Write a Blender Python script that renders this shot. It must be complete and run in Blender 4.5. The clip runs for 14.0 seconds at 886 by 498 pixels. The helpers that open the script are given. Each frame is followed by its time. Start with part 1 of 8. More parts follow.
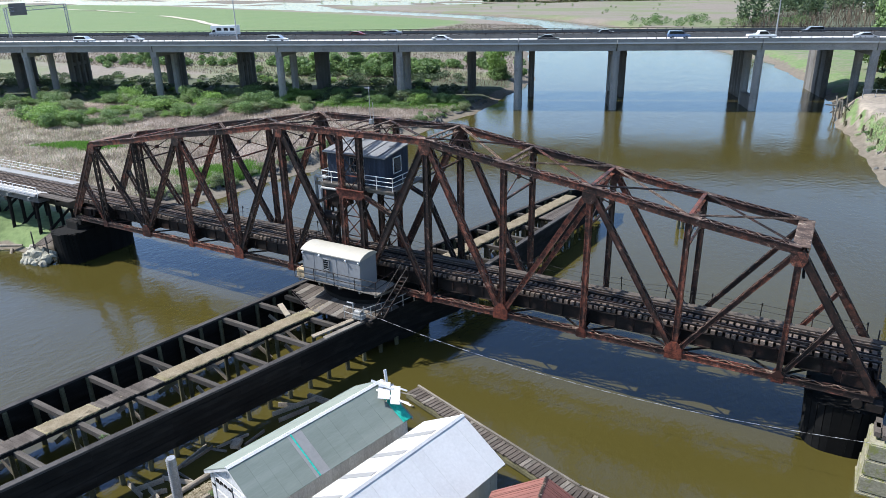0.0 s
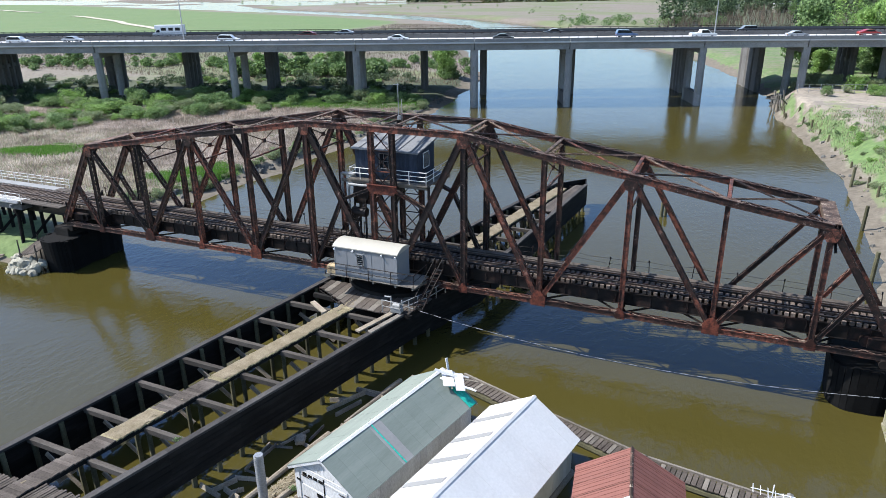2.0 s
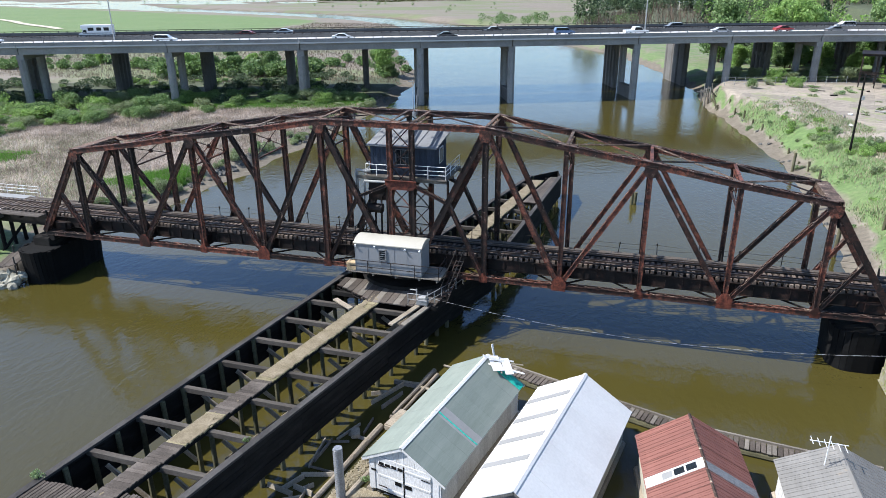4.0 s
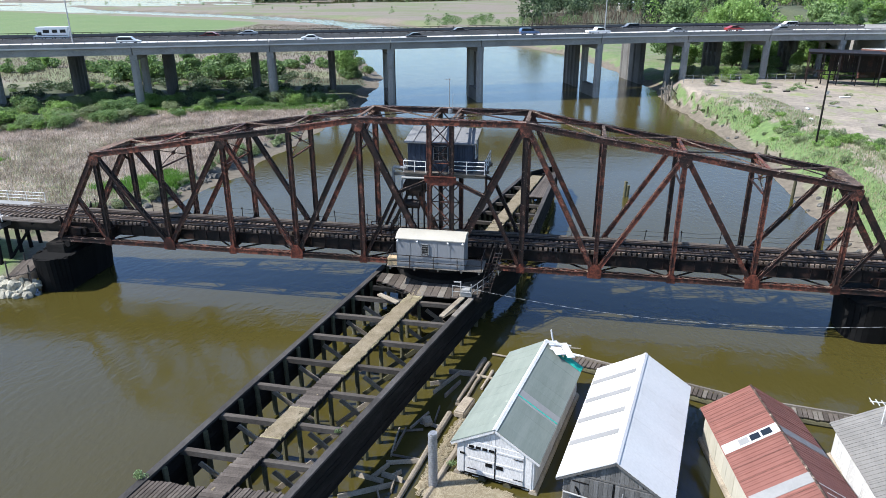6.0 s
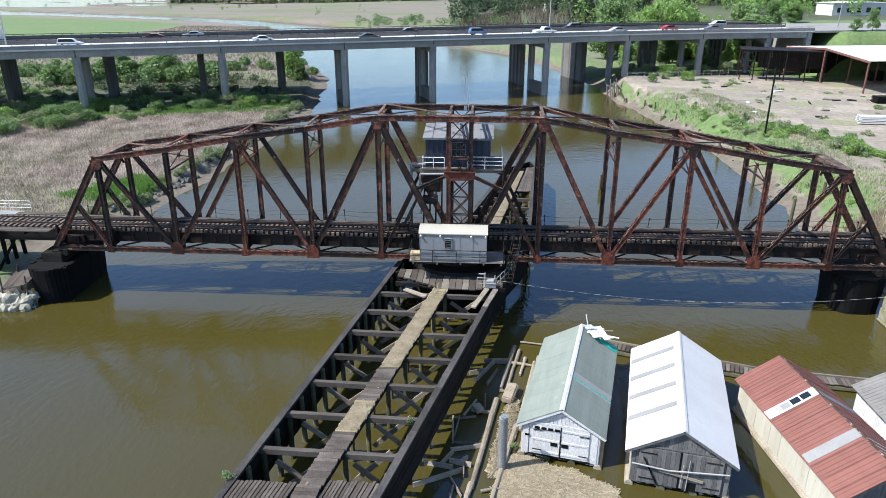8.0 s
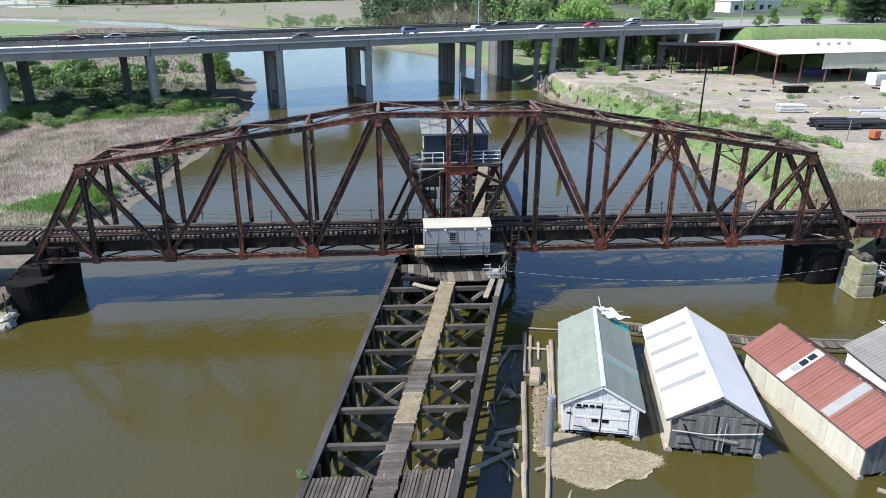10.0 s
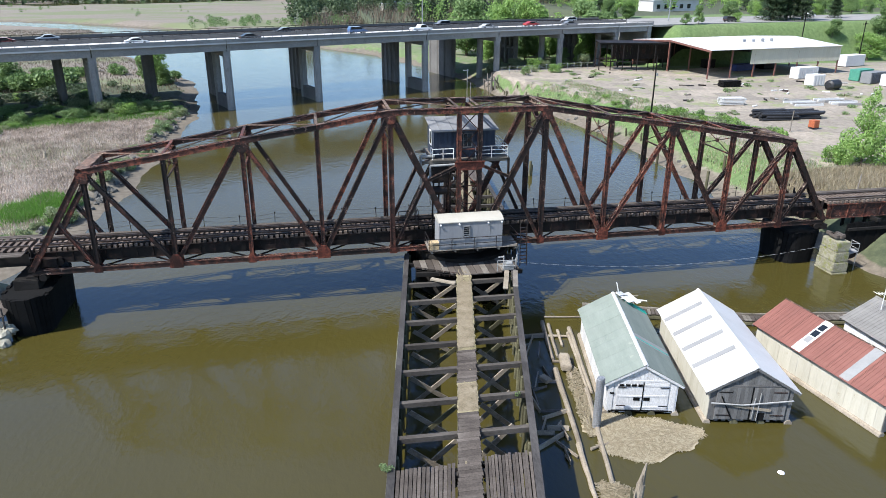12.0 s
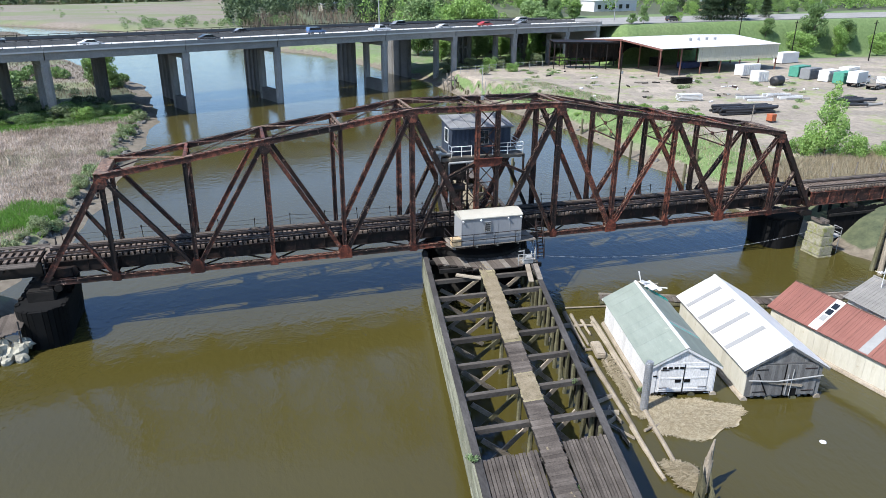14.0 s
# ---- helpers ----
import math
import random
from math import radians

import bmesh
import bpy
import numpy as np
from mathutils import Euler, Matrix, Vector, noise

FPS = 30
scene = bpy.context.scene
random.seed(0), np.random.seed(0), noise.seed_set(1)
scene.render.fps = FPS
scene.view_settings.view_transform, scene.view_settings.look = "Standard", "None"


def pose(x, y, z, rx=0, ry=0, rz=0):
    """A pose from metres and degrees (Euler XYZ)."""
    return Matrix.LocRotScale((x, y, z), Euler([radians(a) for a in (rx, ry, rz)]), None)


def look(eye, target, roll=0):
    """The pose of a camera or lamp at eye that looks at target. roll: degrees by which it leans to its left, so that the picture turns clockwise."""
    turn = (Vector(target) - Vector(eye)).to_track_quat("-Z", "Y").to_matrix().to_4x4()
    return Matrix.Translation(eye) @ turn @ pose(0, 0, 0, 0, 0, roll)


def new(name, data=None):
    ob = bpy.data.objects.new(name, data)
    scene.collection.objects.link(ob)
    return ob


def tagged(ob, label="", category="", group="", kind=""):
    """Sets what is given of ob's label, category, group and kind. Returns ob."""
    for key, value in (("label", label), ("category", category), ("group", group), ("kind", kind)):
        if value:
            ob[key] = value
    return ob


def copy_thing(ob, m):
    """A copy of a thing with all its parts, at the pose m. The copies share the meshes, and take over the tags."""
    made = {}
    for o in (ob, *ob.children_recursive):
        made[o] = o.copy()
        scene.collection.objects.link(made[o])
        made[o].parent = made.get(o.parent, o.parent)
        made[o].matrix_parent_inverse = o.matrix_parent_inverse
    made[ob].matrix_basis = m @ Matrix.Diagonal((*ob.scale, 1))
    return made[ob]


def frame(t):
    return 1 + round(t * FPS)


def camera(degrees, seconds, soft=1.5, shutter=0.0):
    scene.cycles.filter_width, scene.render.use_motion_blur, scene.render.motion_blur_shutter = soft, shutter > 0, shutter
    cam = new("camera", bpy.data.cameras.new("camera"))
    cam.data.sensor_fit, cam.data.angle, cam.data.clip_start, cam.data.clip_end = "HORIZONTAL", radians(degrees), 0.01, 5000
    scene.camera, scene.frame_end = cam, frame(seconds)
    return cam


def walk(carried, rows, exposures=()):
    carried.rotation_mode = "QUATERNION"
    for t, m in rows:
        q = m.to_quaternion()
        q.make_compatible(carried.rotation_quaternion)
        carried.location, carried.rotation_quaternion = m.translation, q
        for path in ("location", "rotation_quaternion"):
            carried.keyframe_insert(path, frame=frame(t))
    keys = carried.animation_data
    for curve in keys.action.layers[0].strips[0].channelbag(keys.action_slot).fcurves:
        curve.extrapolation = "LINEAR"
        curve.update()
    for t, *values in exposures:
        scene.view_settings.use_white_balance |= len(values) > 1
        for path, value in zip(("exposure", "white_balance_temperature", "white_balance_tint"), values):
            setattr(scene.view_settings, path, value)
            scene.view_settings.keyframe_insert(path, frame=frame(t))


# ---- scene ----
cam = camera(64.7, 14.0, 0.55)
PATH = [
    (0, (32.612, -45.49, 28.578), (31.688, -43.875, 27.845), -1.1),
    (0.5, (30.853, -46.867, 28.59), (29.967, -45.231, 27.856), -0.9),
    (1, (29.074, -48.177, 28.573), (28.228, -46.519, 27.839), -0.8),
    (1.5, (27.343, -49.414, 28.558), (26.547, -47.732, 27.825), -0.8),
    (2, (25.536, -50.597, 28.568), (24.804, -48.887, 27.833), -0.7),
    (4.5, (16.01, -55.849, 28.693), (15.545, -54.05, 27.954), -0.4),
    (5, (14.016, -56.835, 28.697), (13.584, -55.027, 27.96), -0.4),
    (5.5, (12.097, -57.648, 28.677), (11.709, -55.83, 27.94), -0.4),
    (6, (10.121, -58.403, 28.663), (9.788, -56.574, 27.926), -0.2),
    (6.5, (8.115, -59.098, 28.674), (7.837, -57.26, 27.936), -0.2),
    (7, (6.102, -59.774, 28.678), (5.878, -57.928, 27.942), -0.1),
    (9.5, (-4.024, -61.85, 28.494), (-3.96, -59.991, 27.758), 0.1),
    (10, (-6.073, -62.032, 28.486), (-5.936, -60.177, 27.751), 0.1),
    (10.5, (-8.132, -62.119, 28.46), (-7.93, -60.27, 27.725), 0.2),
    (11, (-10.112, -62.132, 28.42), (-9.852, -60.29, 27.685), 0.2),
    (11.5, (-12.161, -62.054, 28.372), (-11.85, -60.22, 27.638), 0.3),
    (12, (-14.181, -61.946, 28.325), (-13.825, -60.12, 27.591), 0.3),
    (12.5, (-16.147, -61.78, 28.287), (-15.746, -59.963, 27.554), 0.4),
    (13, (-18.127, -61.566, 28.252), (-17.685, -59.758, 27.519), 0.4),
    (13.5, (-20.031, -61.281, 28.226), (-19.543, -59.485, 27.494), 0.5),
    (14, (-21.916, -60.917, 28.206), (-21.38, -59.135, 27.475), 0.5),
]
walk(cam, [(t, look(eye, target, roll)) for t, eye, target, roll in PATH])

# ---- light ----
SUN_TO = Vector((-0.80, -0.27, 1.0)).normalized()
world = bpy.data.worlds.new("sky")
scene.world = world
world.use_nodes = True
_n = world.node_tree.nodes
_sky = _n.new("ShaderNodeTexSky")
_sky.sky_type = "NISHITA"
_sky.sun_disc = False
_sky.sun_elevation = math.asin(SUN_TO.z)
_sky.sun_rotation = math.atan2(SUN_TO.x, SUN_TO.y) % (2 * math.pi)
_sky.air_density, _sky.dust_density, _sky.ozone_density = 1.05, 0.8, 6.0
_n["Background"].inputs["Strength"].default_value = 0.15
world.node_tree.links.new(_sky.outputs[0], _n["Background"].inputs["Color"])
sun = new("sun", bpy.data.lights.new("sun", "SUN"))
sun.data.energy, sun.data.angle, sun.data.color = 5.0, radians(0.7), (1.0, 0.99, 0.975)
sun.matrix_world = look(SUN_TO * 300, (0, 0, 0))
scene.view_settings.exposure = 0.82
scene.view_settings.use_white_balance = True
scene.view_settings.white_balance_temperature = 6530


# ---- materials ----
def ramp(nt, fac, stops):
    r = nt.nodes.new("ShaderNodeValToRGB")
    e = r.color_ramp.elements
    while len(e) < len(stops):
        e.new(0.5)
    for el, (p, c) in zip(e, stops):
        el.position, el.color = p, (*c, 1)
    nt.links.new(fac, r.inputs[0])
    return r.outputs[0]


def noise_tex(nt, vec, scale, detail=4.0, rough=0.55, stretch=None):
    if stretch:
        mp = nt.nodes.new("ShaderNodeMapping")
        mp.inputs["Scale"].default_value = stretch
        nt.links.new(vec, mp.inputs["Vector"])
        vec = mp.outputs[0]
    t = nt.nodes.new("ShaderNodeTexNoise")
    t.inputs["Scale"].default_value, t.inputs["Detail"].default_value = scale, detail
    t.inputs["Roughness"].default_value = rough
    nt.links.new(vec, t.inputs["Vector"])
    return t.outputs["Fac"]


def mixc(nt, fac, a, b, kind="MIX"):
    m = nt.nodes.new("ShaderNodeMix")
    m.data_type, m.blend_type = "RGBA", kind
    for sock, v in ((m.inputs[0], fac), (m.inputs[6], a), (m.inputs[7], b)):
        if hasattr(v, "links"):
            nt.links.new(v, sock)
        elif isinstance(v, tuple):
            sock.default_value = (*v, 1)
        else:
            sock.default_value = v
    return m.outputs[2]


def mathn(nt, op, a, b=0.0, clamp=False):
    m = nt.nodes.new("ShaderNodeMath")
    m.operation, m.use_clamp = op, clamp
    for sock, v in ((m.inputs[0], a), (m.inputs[1], b)):
        if hasattr(v, "links"):
            nt.links.new(v, sock)
        else:
            sock.default_value = v
    return m.outputs[0]


def start(name):
    m = bpy.data.materials.new(name)
    m.use_nodes = True
    nt = m.node_tree
    return m, nt, nt.nodes["Principled BSDF"]


def coords(nt, kind="Object"):
    return nt.nodes.new("ShaderNodeTexCoord").outputs[kind]


def worn(name, dark, mid, light, scale=0.6, fine=9.0, rough=0.85, metal=0.0, bump=0.15, vary=0.12, streak=None, patch=None, patch_amount=0.62, even=False):
    """A weathered surface: three tones over a coarse noise, a fine grain, a slight tone of its own for every object."""
    m, nt, bsdf = start(name)
    vec = coords(nt)
    coarse = noise_tex(nt, vec, scale, 5.0, 0.6, streak)
    grain = noise_tex(nt, vec, fine, 3.0, 0.6, streak)
    col = ramp(nt, coarse, [(0.3, dark), (0.5, mid), (0.72, light)])
    col = mixc(nt, 0.55, col, ramp(nt, grain, [(0.25, tuple((0.86 if even else 0.45) * c for c in mid)), (0.75, tuple(min(1.0, (1.1 if even else 1.5) * c) for c in mid))]), "MIX")
    if patch:
        spots = noise_tex(nt, vec, scale * 2.3, 6.0, 0.7)
        col = mixc(nt, ramp(nt, spots, [(patch_amount - 0.06, (0, 0, 0)), (patch_amount + 0.06, (1, 1, 1))]), col, patch)
    info = nt.nodes.new("ShaderNodeObjectInfo")
    tone = mathn(nt, "ADD", mathn(nt, "MULTIPLY", info.outputs["Random"], 2 * vary), 1 - vary)
    hsv = nt.nodes.new("ShaderNodeHueSaturation")
    nt.links.new(tone, hsv.inputs["Value"])
    nt.links.new(col, hsv.inputs["Color"])
    nt.links.new(hsv.outputs[0], bsdf.inputs["Base Color"])
    rr = mathn(nt, "ADD", mathn(nt, "MULTIPLY", grain, 0.25), rough - 0.12, True)
    nt.links.new(rr, bsdf.inputs["Roughness"])
    bsdf.inputs["Metallic"].default_value = metal
    bsdf.inputs["Specular IOR Level"].default_value = 0.15 if rough > 0.75 else 0.4
    if bump:
        b = nt.nodes.new("ShaderNodeBump")
        b.inputs["Strength"].default_value, b.inputs["Distance"].default_value = bump, 0.03
        nt.links.new(grain, b.inputs["Height"])
        nt.links.new(b.outputs[0], bsdf.inputs["Normal"])
    return m




def rusty(name, black, brown, red, flake, flaking=0.6, gloss=0.62):
    """Old black paint on steel, rusting through in reddish patches, with pale flakes and streaks."""
    m, nt, bsdf = start(name)
    vec = coords(nt)
    info = nt.nodes.new("ShaderNodeObjectInfo")
    coarse = mathn(nt, "ADD", noise_tex(nt, vec, 0.9, 8.0, 0.75), mathn(nt, "MULTIPLY", mathn(nt, "SUBTRACT", info.outputs["Random"], 0.5), 0.22))
    grain = noise_tex(nt, vec, 3.2, 6.0, 0.75)
    col = ramp(nt, coarse, [(0.41, black), (0.47, brown), (0.54, brown), (0.61, red)])
    col = mixc(nt, ramp(nt, grain, [(0.44, (0, 0, 0)), (0.54, (1, 1, 1))]), mixc(nt, 0.75, col, black), col)
    chips = noise_tex(nt, vec, 2.0, 8.0, 0.85)
    col = mixc(nt, ramp(nt, chips, [(flaking, (0, 0, 0)), (flaking + 0.05, (1, 1, 1))]), col, flake)
    nt.links.new(col, bsdf.inputs["Base Color"])
    nt.links.new(mathn(nt, "ADD", mathn(nt, "MULTIPLY", grain, 0.4), gloss - 0.2, True), bsdf.inputs["Roughness"])
    bsdf.inputs["Specular IOR Level"].default_value = 0.25
    b = nt.nodes.new("ShaderNodeBump")
    b.inputs["Strength"].default_value, b.inputs["Distance"].default_value = 0.4, 0.04
    nt.links.new(grain, b.inputs["Height"])
    nt.links.new(b.outputs[0], bsdf.inputs["Normal"])
    return m


RUST = rusty("rusted_steel", (0.012, 0.0085, 0.008), (0.05, 0.0235, 0.018), (0.165, 0.056, 0.036), (0.27, 0.19, 0.155), 0.585)
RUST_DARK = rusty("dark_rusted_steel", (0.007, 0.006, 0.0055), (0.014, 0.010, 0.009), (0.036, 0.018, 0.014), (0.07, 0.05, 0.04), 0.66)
# pale steel and flecks; on the truss lacing it paints in the sunlight
RUST_PALE = rusty("pale_and_lit_rusty_steel", (0.04, 0.026, 0.02), (0.12, 0.082, 0.062), (0.2, 0.12, 0.085), (0.32, 0.26, 0.2), 0.56, 0.75)
RED_STEEL = rusty("red_rusted_plate", (0.03, 0.012, 0.009), (0.12, 0.034, 0.022), (0.19, 0.055, 0.033), (0.2, 0.12, 0.09), 0.66)
RAIL = worn("rail_steel", (0.07, 0.05, 0.04), (0.13, 0.1, 0.085), (0.2, 0.17, 0.15), 1.0, 12.0, 0.5, 0.7, 0.1)
TIE = worn("weathered_tie", (0.055, 0.043, 0.036), (0.12, 0.094, 0.078), (0.21, 0.168, 0.138), 1.2, 12.0, 0.9, 0, 0.3, 0.3)
WOOD_DARK = worn("tarred_timber", (0.005, 0.0045, 0.0042), (0.011, 0.010, 0.009), (0.034, 0.031, 0.028), 0.5, 7.0, 0.85, 0, 0.35, 0.3, (1.0, 1.0, 3.0))
WOOD_GREY = worn("grey_weathered_timber", (0.075, 0.066, 0.056), (0.15, 0.133, 0.113), (0.26, 0.235, 0.2), 0.8, 9.0, 0.9, 0, 0.35, 0.25)
WOOD_PLANK = worn("brown_weathered_planks", (0.038, 0.031, 0.026), (0.08, 0.067, 0.057), (0.148, 0.128, 0.11), 0.7, 9.0, 0.9, 0, 0.35, 0.28, None, (0.2, 0.13, 0.06), 0.72)
WOOD_MOSS = worn("mossy_planks", (0.10, 0.085, 0.05), (0.21, 0.18, 0.11), (0.34, 0.3, 0.19), 0.9, 9.0, 0.95, 0, 0.45, 0.2, None, (0.12, 0.12, 0.03), 0.66)
MOSS = worn("dry_moss", (0.0863, 0.0702, 0.0378), (0.178, 0.146, 0.098), (0.265, 0.225, 0.162), 1.3, 11.0, 0.95, 0, 0.6, 0.05, None, (0.2, 0.168, 0.105), 0.64)
WOOD_CAP = worn("sooty_cap_timber", (0.025, 0.023, 0.022), (0.052, 0.048, 0.046), (0.1, 0.094, 0.088), 0.9, 9.0, 0.9, 0, 0.4, 0.2, (1.0, 0.4, 1.0))
TAR = worn("black_tar", (0.0025, 0.0025, 0.0025), (0.005, 0.005, 0.005), (0.011, 0.0105, 0.010), 0.5, 7.0, 0.85, 0, 0.35, 0.3, (1.0, 1.0, 3.0))
WOOD_BEAM = worn("dark_grey_beam", (0.032, 0.027, 0.023), (0.064, 0.056, 0.048), (0.12, 0.107, 0.094), 0.9, 9.0, 0.9, 0, 0.4, 0.2, (0.5, 2.0, 1.0))
GREYPIPE = worn("chipped_grey_pipe", (0.16, 0.16, 0.152), (0.288, 0.288, 0.28), (0.4, 0.4, 0.392), 2.0, 12.0, 0.6, 0.1, 0.1, 0.1)
LOG = worn("driftwood", (0.128, 0.104, 0.076), (0.24, 0.204, 0.156), (0.36, 0.32, 0.264), 0.9, 9.0, 0.92, 0, 0.45, 0.25)
PILE = worn("algae_stained_piles", (0.035, 0.035, 0.02), (0.09, 0.085, 0.05), (0.17, 0.155, 0.1), 0.8, 8.0, 0.9, 0, 0.45, 0.3)
CONCRETE = worn("weathered_concrete", (0.16, 0.155, 0.145), (0.245, 0.238, 0.225), (0.33, 0.32, 0.3), 0.25, 5.0, 0.9, 0, 0.15, 0.06, None, (0.16, 0.15, 0.13), 0.66)
CONC_STAIN = worn("stained_pier_concrete", (0.1, 0.096, 0.066), (0.23, 0.215, 0.155), (0.38, 0.36, 0.28), 1.1, 6.0, 0.92, 0, 0.6, 0.06, (1, 1, 2.0), (0.17, 0.18, 0.06), 0.56)
CONC_ROAD = worn("road_concrete", (0.42, 0.415, 0.4), (0.52, 0.51, 0.49), (0.6, 0.59, 0.57), 0.15, 4.0, 0.9, 0, 0.1, 0.03, even=True)
CONC_DARK = worn("dark_grey_concrete", (0.085, 0.082, 0.078), (0.135, 0.13, 0.123), (0.19, 0.183, 0.172), 0.3, 5.0, 0.9, 0, 0.2, 0.06)
CREAM = worn("cream_painted_metal", (0.289, 0.271, 0.224), (0.361, 0.339, 0.286), (0.419, 0.398, 0.339), 0.5, 10.0, 0.6, 0, 0.06, 0.03, None, (0.4, 0.33, 0.24), 0.74, even=True)
TANPLY = worn("tan_plywood", (0.3, 0.22, 0.13), (0.44, 0.33, 0.2), (0.55, 0.43, 0.28), 1.2, 9.0, 0.8, 0, 0.1, 0.05)
GREYPAINT = worn("grey_painted_sheet", (0.157, 0.164, 0.174), (0.216, 0.223, 0.233), (0.262, 0.269, 0.279), 0.35, 8.0, 0.55, 0.1, 0.06, 0.03, (1, 1, 0.3), (0.3, 0.29, 0.27), 0.72, even=True)
NAVY = worn("faded_dark_blue_boards", (0.016, 0.021, 0.032), (0.032, 0.042, 0.062), (0.06, 0.075, 0.105), 0.7, 9.0, 0.8, 0, 0.2, 0.1, (4, 4, 0.6))
ASPHALT = worn("worn_asphalt", (0.05, 0.05, 0.05), (0.075, 0.075, 0.074), (0.11, 0.108, 0.105), 0.2, 5.0, 0.9, 0, 0.15, 0.05, even=True)
ROOFGREY = worn("grey_felt_roof", (0.105, 0.108, 0.112), (0.165, 0.169, 0.173), (0.235, 0.236, 0.237), 0.6, 8.0, 0.9, 0, 0.15, 0.06)
WHITEPIPE = worn("white_painted_pipe", (0.5, 0.5, 0.49), (0.66, 0.66, 0.65), (0.76, 0.76, 0.75), 1.5, 12.0, 0.6, 0, 0.05, 0.05, even=True)
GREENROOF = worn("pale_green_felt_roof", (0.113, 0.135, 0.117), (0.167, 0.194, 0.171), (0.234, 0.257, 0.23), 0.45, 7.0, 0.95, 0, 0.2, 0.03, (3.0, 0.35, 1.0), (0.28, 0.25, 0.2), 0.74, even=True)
GREENROOF_LIGHT = worn("lighter_green_felt_roof", (0.13, 0.155, 0.132), (0.185, 0.212, 0.183), (0.25, 0.275, 0.24), 0.45, 7.0, 0.95, 0, 0.2, 0.03, (3.0, 0.5, 1.0), (0.3, 0.31, 0.26), 0.7, even=True)
DULLROOF = worn("dull_warm_grey_sheet", (0.121, 0.118, 0.11), (0.171, 0.165, 0.154), (0.22, 0.212, 0.198), 0.5, 6.0, 0.8, 0, 0.1, 0.05, (3.0, 0.4, 1.0), (0.25, 0.2, 0.15), 0.7, even=True)
WHITEROOF = worn("white_sheet_roof", (0.44, 0.435, 0.42), (0.53, 0.525, 0.51), (0.585, 0.58, 0.565), 0.3, 6.0, 0.55, 0, 0.05, 0.02, even=True)
GREYSTRIP = worn("dull_grey_roof_strip", (0.16, 0.16, 0.156), (0.216, 0.216, 0.21), (0.272, 0.272, 0.264), 0.6, 6.0, 0.7, 0, 0.05, 0.03, even=True)
REDROOF = worn("faded_red_roof", (0.13, 0.0505, 0.039), (0.172, 0.067, 0.051), (0.22, 0.096, 0.075), 0.35, 7.0, 0.7, 0, 0.12, 0.08, (3.0, 0.35, 1.0), (0.3, 0.2, 0.16), 0.74, even=True)
WHITEBOARD = worn("peeling_white_boards", (0.408, 0.399, 0.391), (0.535, 0.531, 0.523), (0.62, 0.616, 0.608), 0.9, 10.0, 0.8, 0, 0.2, 0.08, (3, 3, 0.5), (0.2, 0.17, 0.14), 0.7)
GREYBOARD = worn("silvered_grey_boards", (0.07, 0.068, 0.066), (0.13, 0.127, 0.122), (0.2, 0.196, 0.19), 0.8, 10.0, 0.9, 0, 0.25, 0.22, (4, 4, 0.5))
CREAMWALL = worn("stained_cream_sheet", (0.312, 0.289, 0.226), (0.413, 0.39, 0.32), (0.484, 0.468, 0.406), 0.6, 8.0, 0.85, 0, 0.12, 0.06, (2.5, 2.5, 0.35), (0.2, 0.16, 0.1), 0.7, even=True)
ROCK = worn("pale_riprap", (0.16, 0.15, 0.112), (0.29, 0.275, 0.22), (0.41, 0.395, 0.325), 0.8, 6.0, 0.9, 0, 0.5, 0.15)
ROCK_DARK = worn("wet_dark_rock", (0.05, 0.05, 0.045), (0.1, 0.098, 0.09), (0.17, 0.165, 0.15), 0.8, 6.0, 0.9, 0, 0.5, 0.2)
THATCH = worn("dead_reed_mat", (0.208, 0.172, 0.108), (0.336, 0.284, 0.192), (0.44, 0.384, 0.28), 1.2, 14.0, 0.95, 0, 0.6, 0.1)
SHED_STEEL = worn("red_brown_shed_steel", (0.09, 0.04, 0.032), (0.15, 0.065, 0.05), (0.2, 0.1, 0.08), 0.8, 8.0, 0.7, 0, 0.1, 0.1)
SHED_WALL = worn("cream_ribbed_wall", (0.425, 0.399, 0.306), (0.493, 0.468, 0.374), (0.544, 0.518, 0.425), 0.2, 5.0, 0.7, 0, 0.05, 0.03, even=True)
BLACKPIPE = worn("black_plastic_pipe", (0.012, 0.012, 0.013), (0.02, 0.02, 0.022), (0.04, 0.04, 0.042), 1.0, 6.0, 0.5, 0, 0.05, 0.2)
BALLAST = worn("pale_ballast", (0.2, 0.19, 0.18), (0.32, 0.31, 0.295), (0.43, 0.42, 0.4), 0.8, 5.0, 0.95, 0, 0.6, 0.03)
BRUSHWOOD = worn("bark", (0.06, 0.045, 0.035), (0.11, 0.085, 0.065), (0.17, 0.14, 0.11), 2.0, 12.0, 0.95, 0, 0.5, 0.1)
ORANGE = worn("faded_orange_paint", (0.24, 0.06, 0.025), (0.36, 0.1, 0.04), (0.42, 0.14, 0.06), 1.0, 8.0, 0.7)
TEAL = worn("teal_tarpaulin", (0.0, 0.26, 0.19), (0.01, 0.38, 0.29), (0.06, 0.5, 0.4), 1.5, 6.0, 0.6)
GREENBOX = worn("green_container_paint", (0.03, 0.14, 0.1), (0.05, 0.2, 0.14), (0.08, 0.26, 0.19), 0.8, 6.0, 0.6)
BLUEBOX = worn("dull_blue_paint", (0.02, 0.03, 0.1), (0.035, 0.05, 0.15), (0.06, 0.08, 0.2), 0.8, 6.0, 0.6)
SIGNGREEN = worn("green_road_sign", (0.0, 0.16, 0.09), (0.0, 0.2, 0.12), (0.02, 0.24, 0.15), 0.5, 4.0, 0.5)
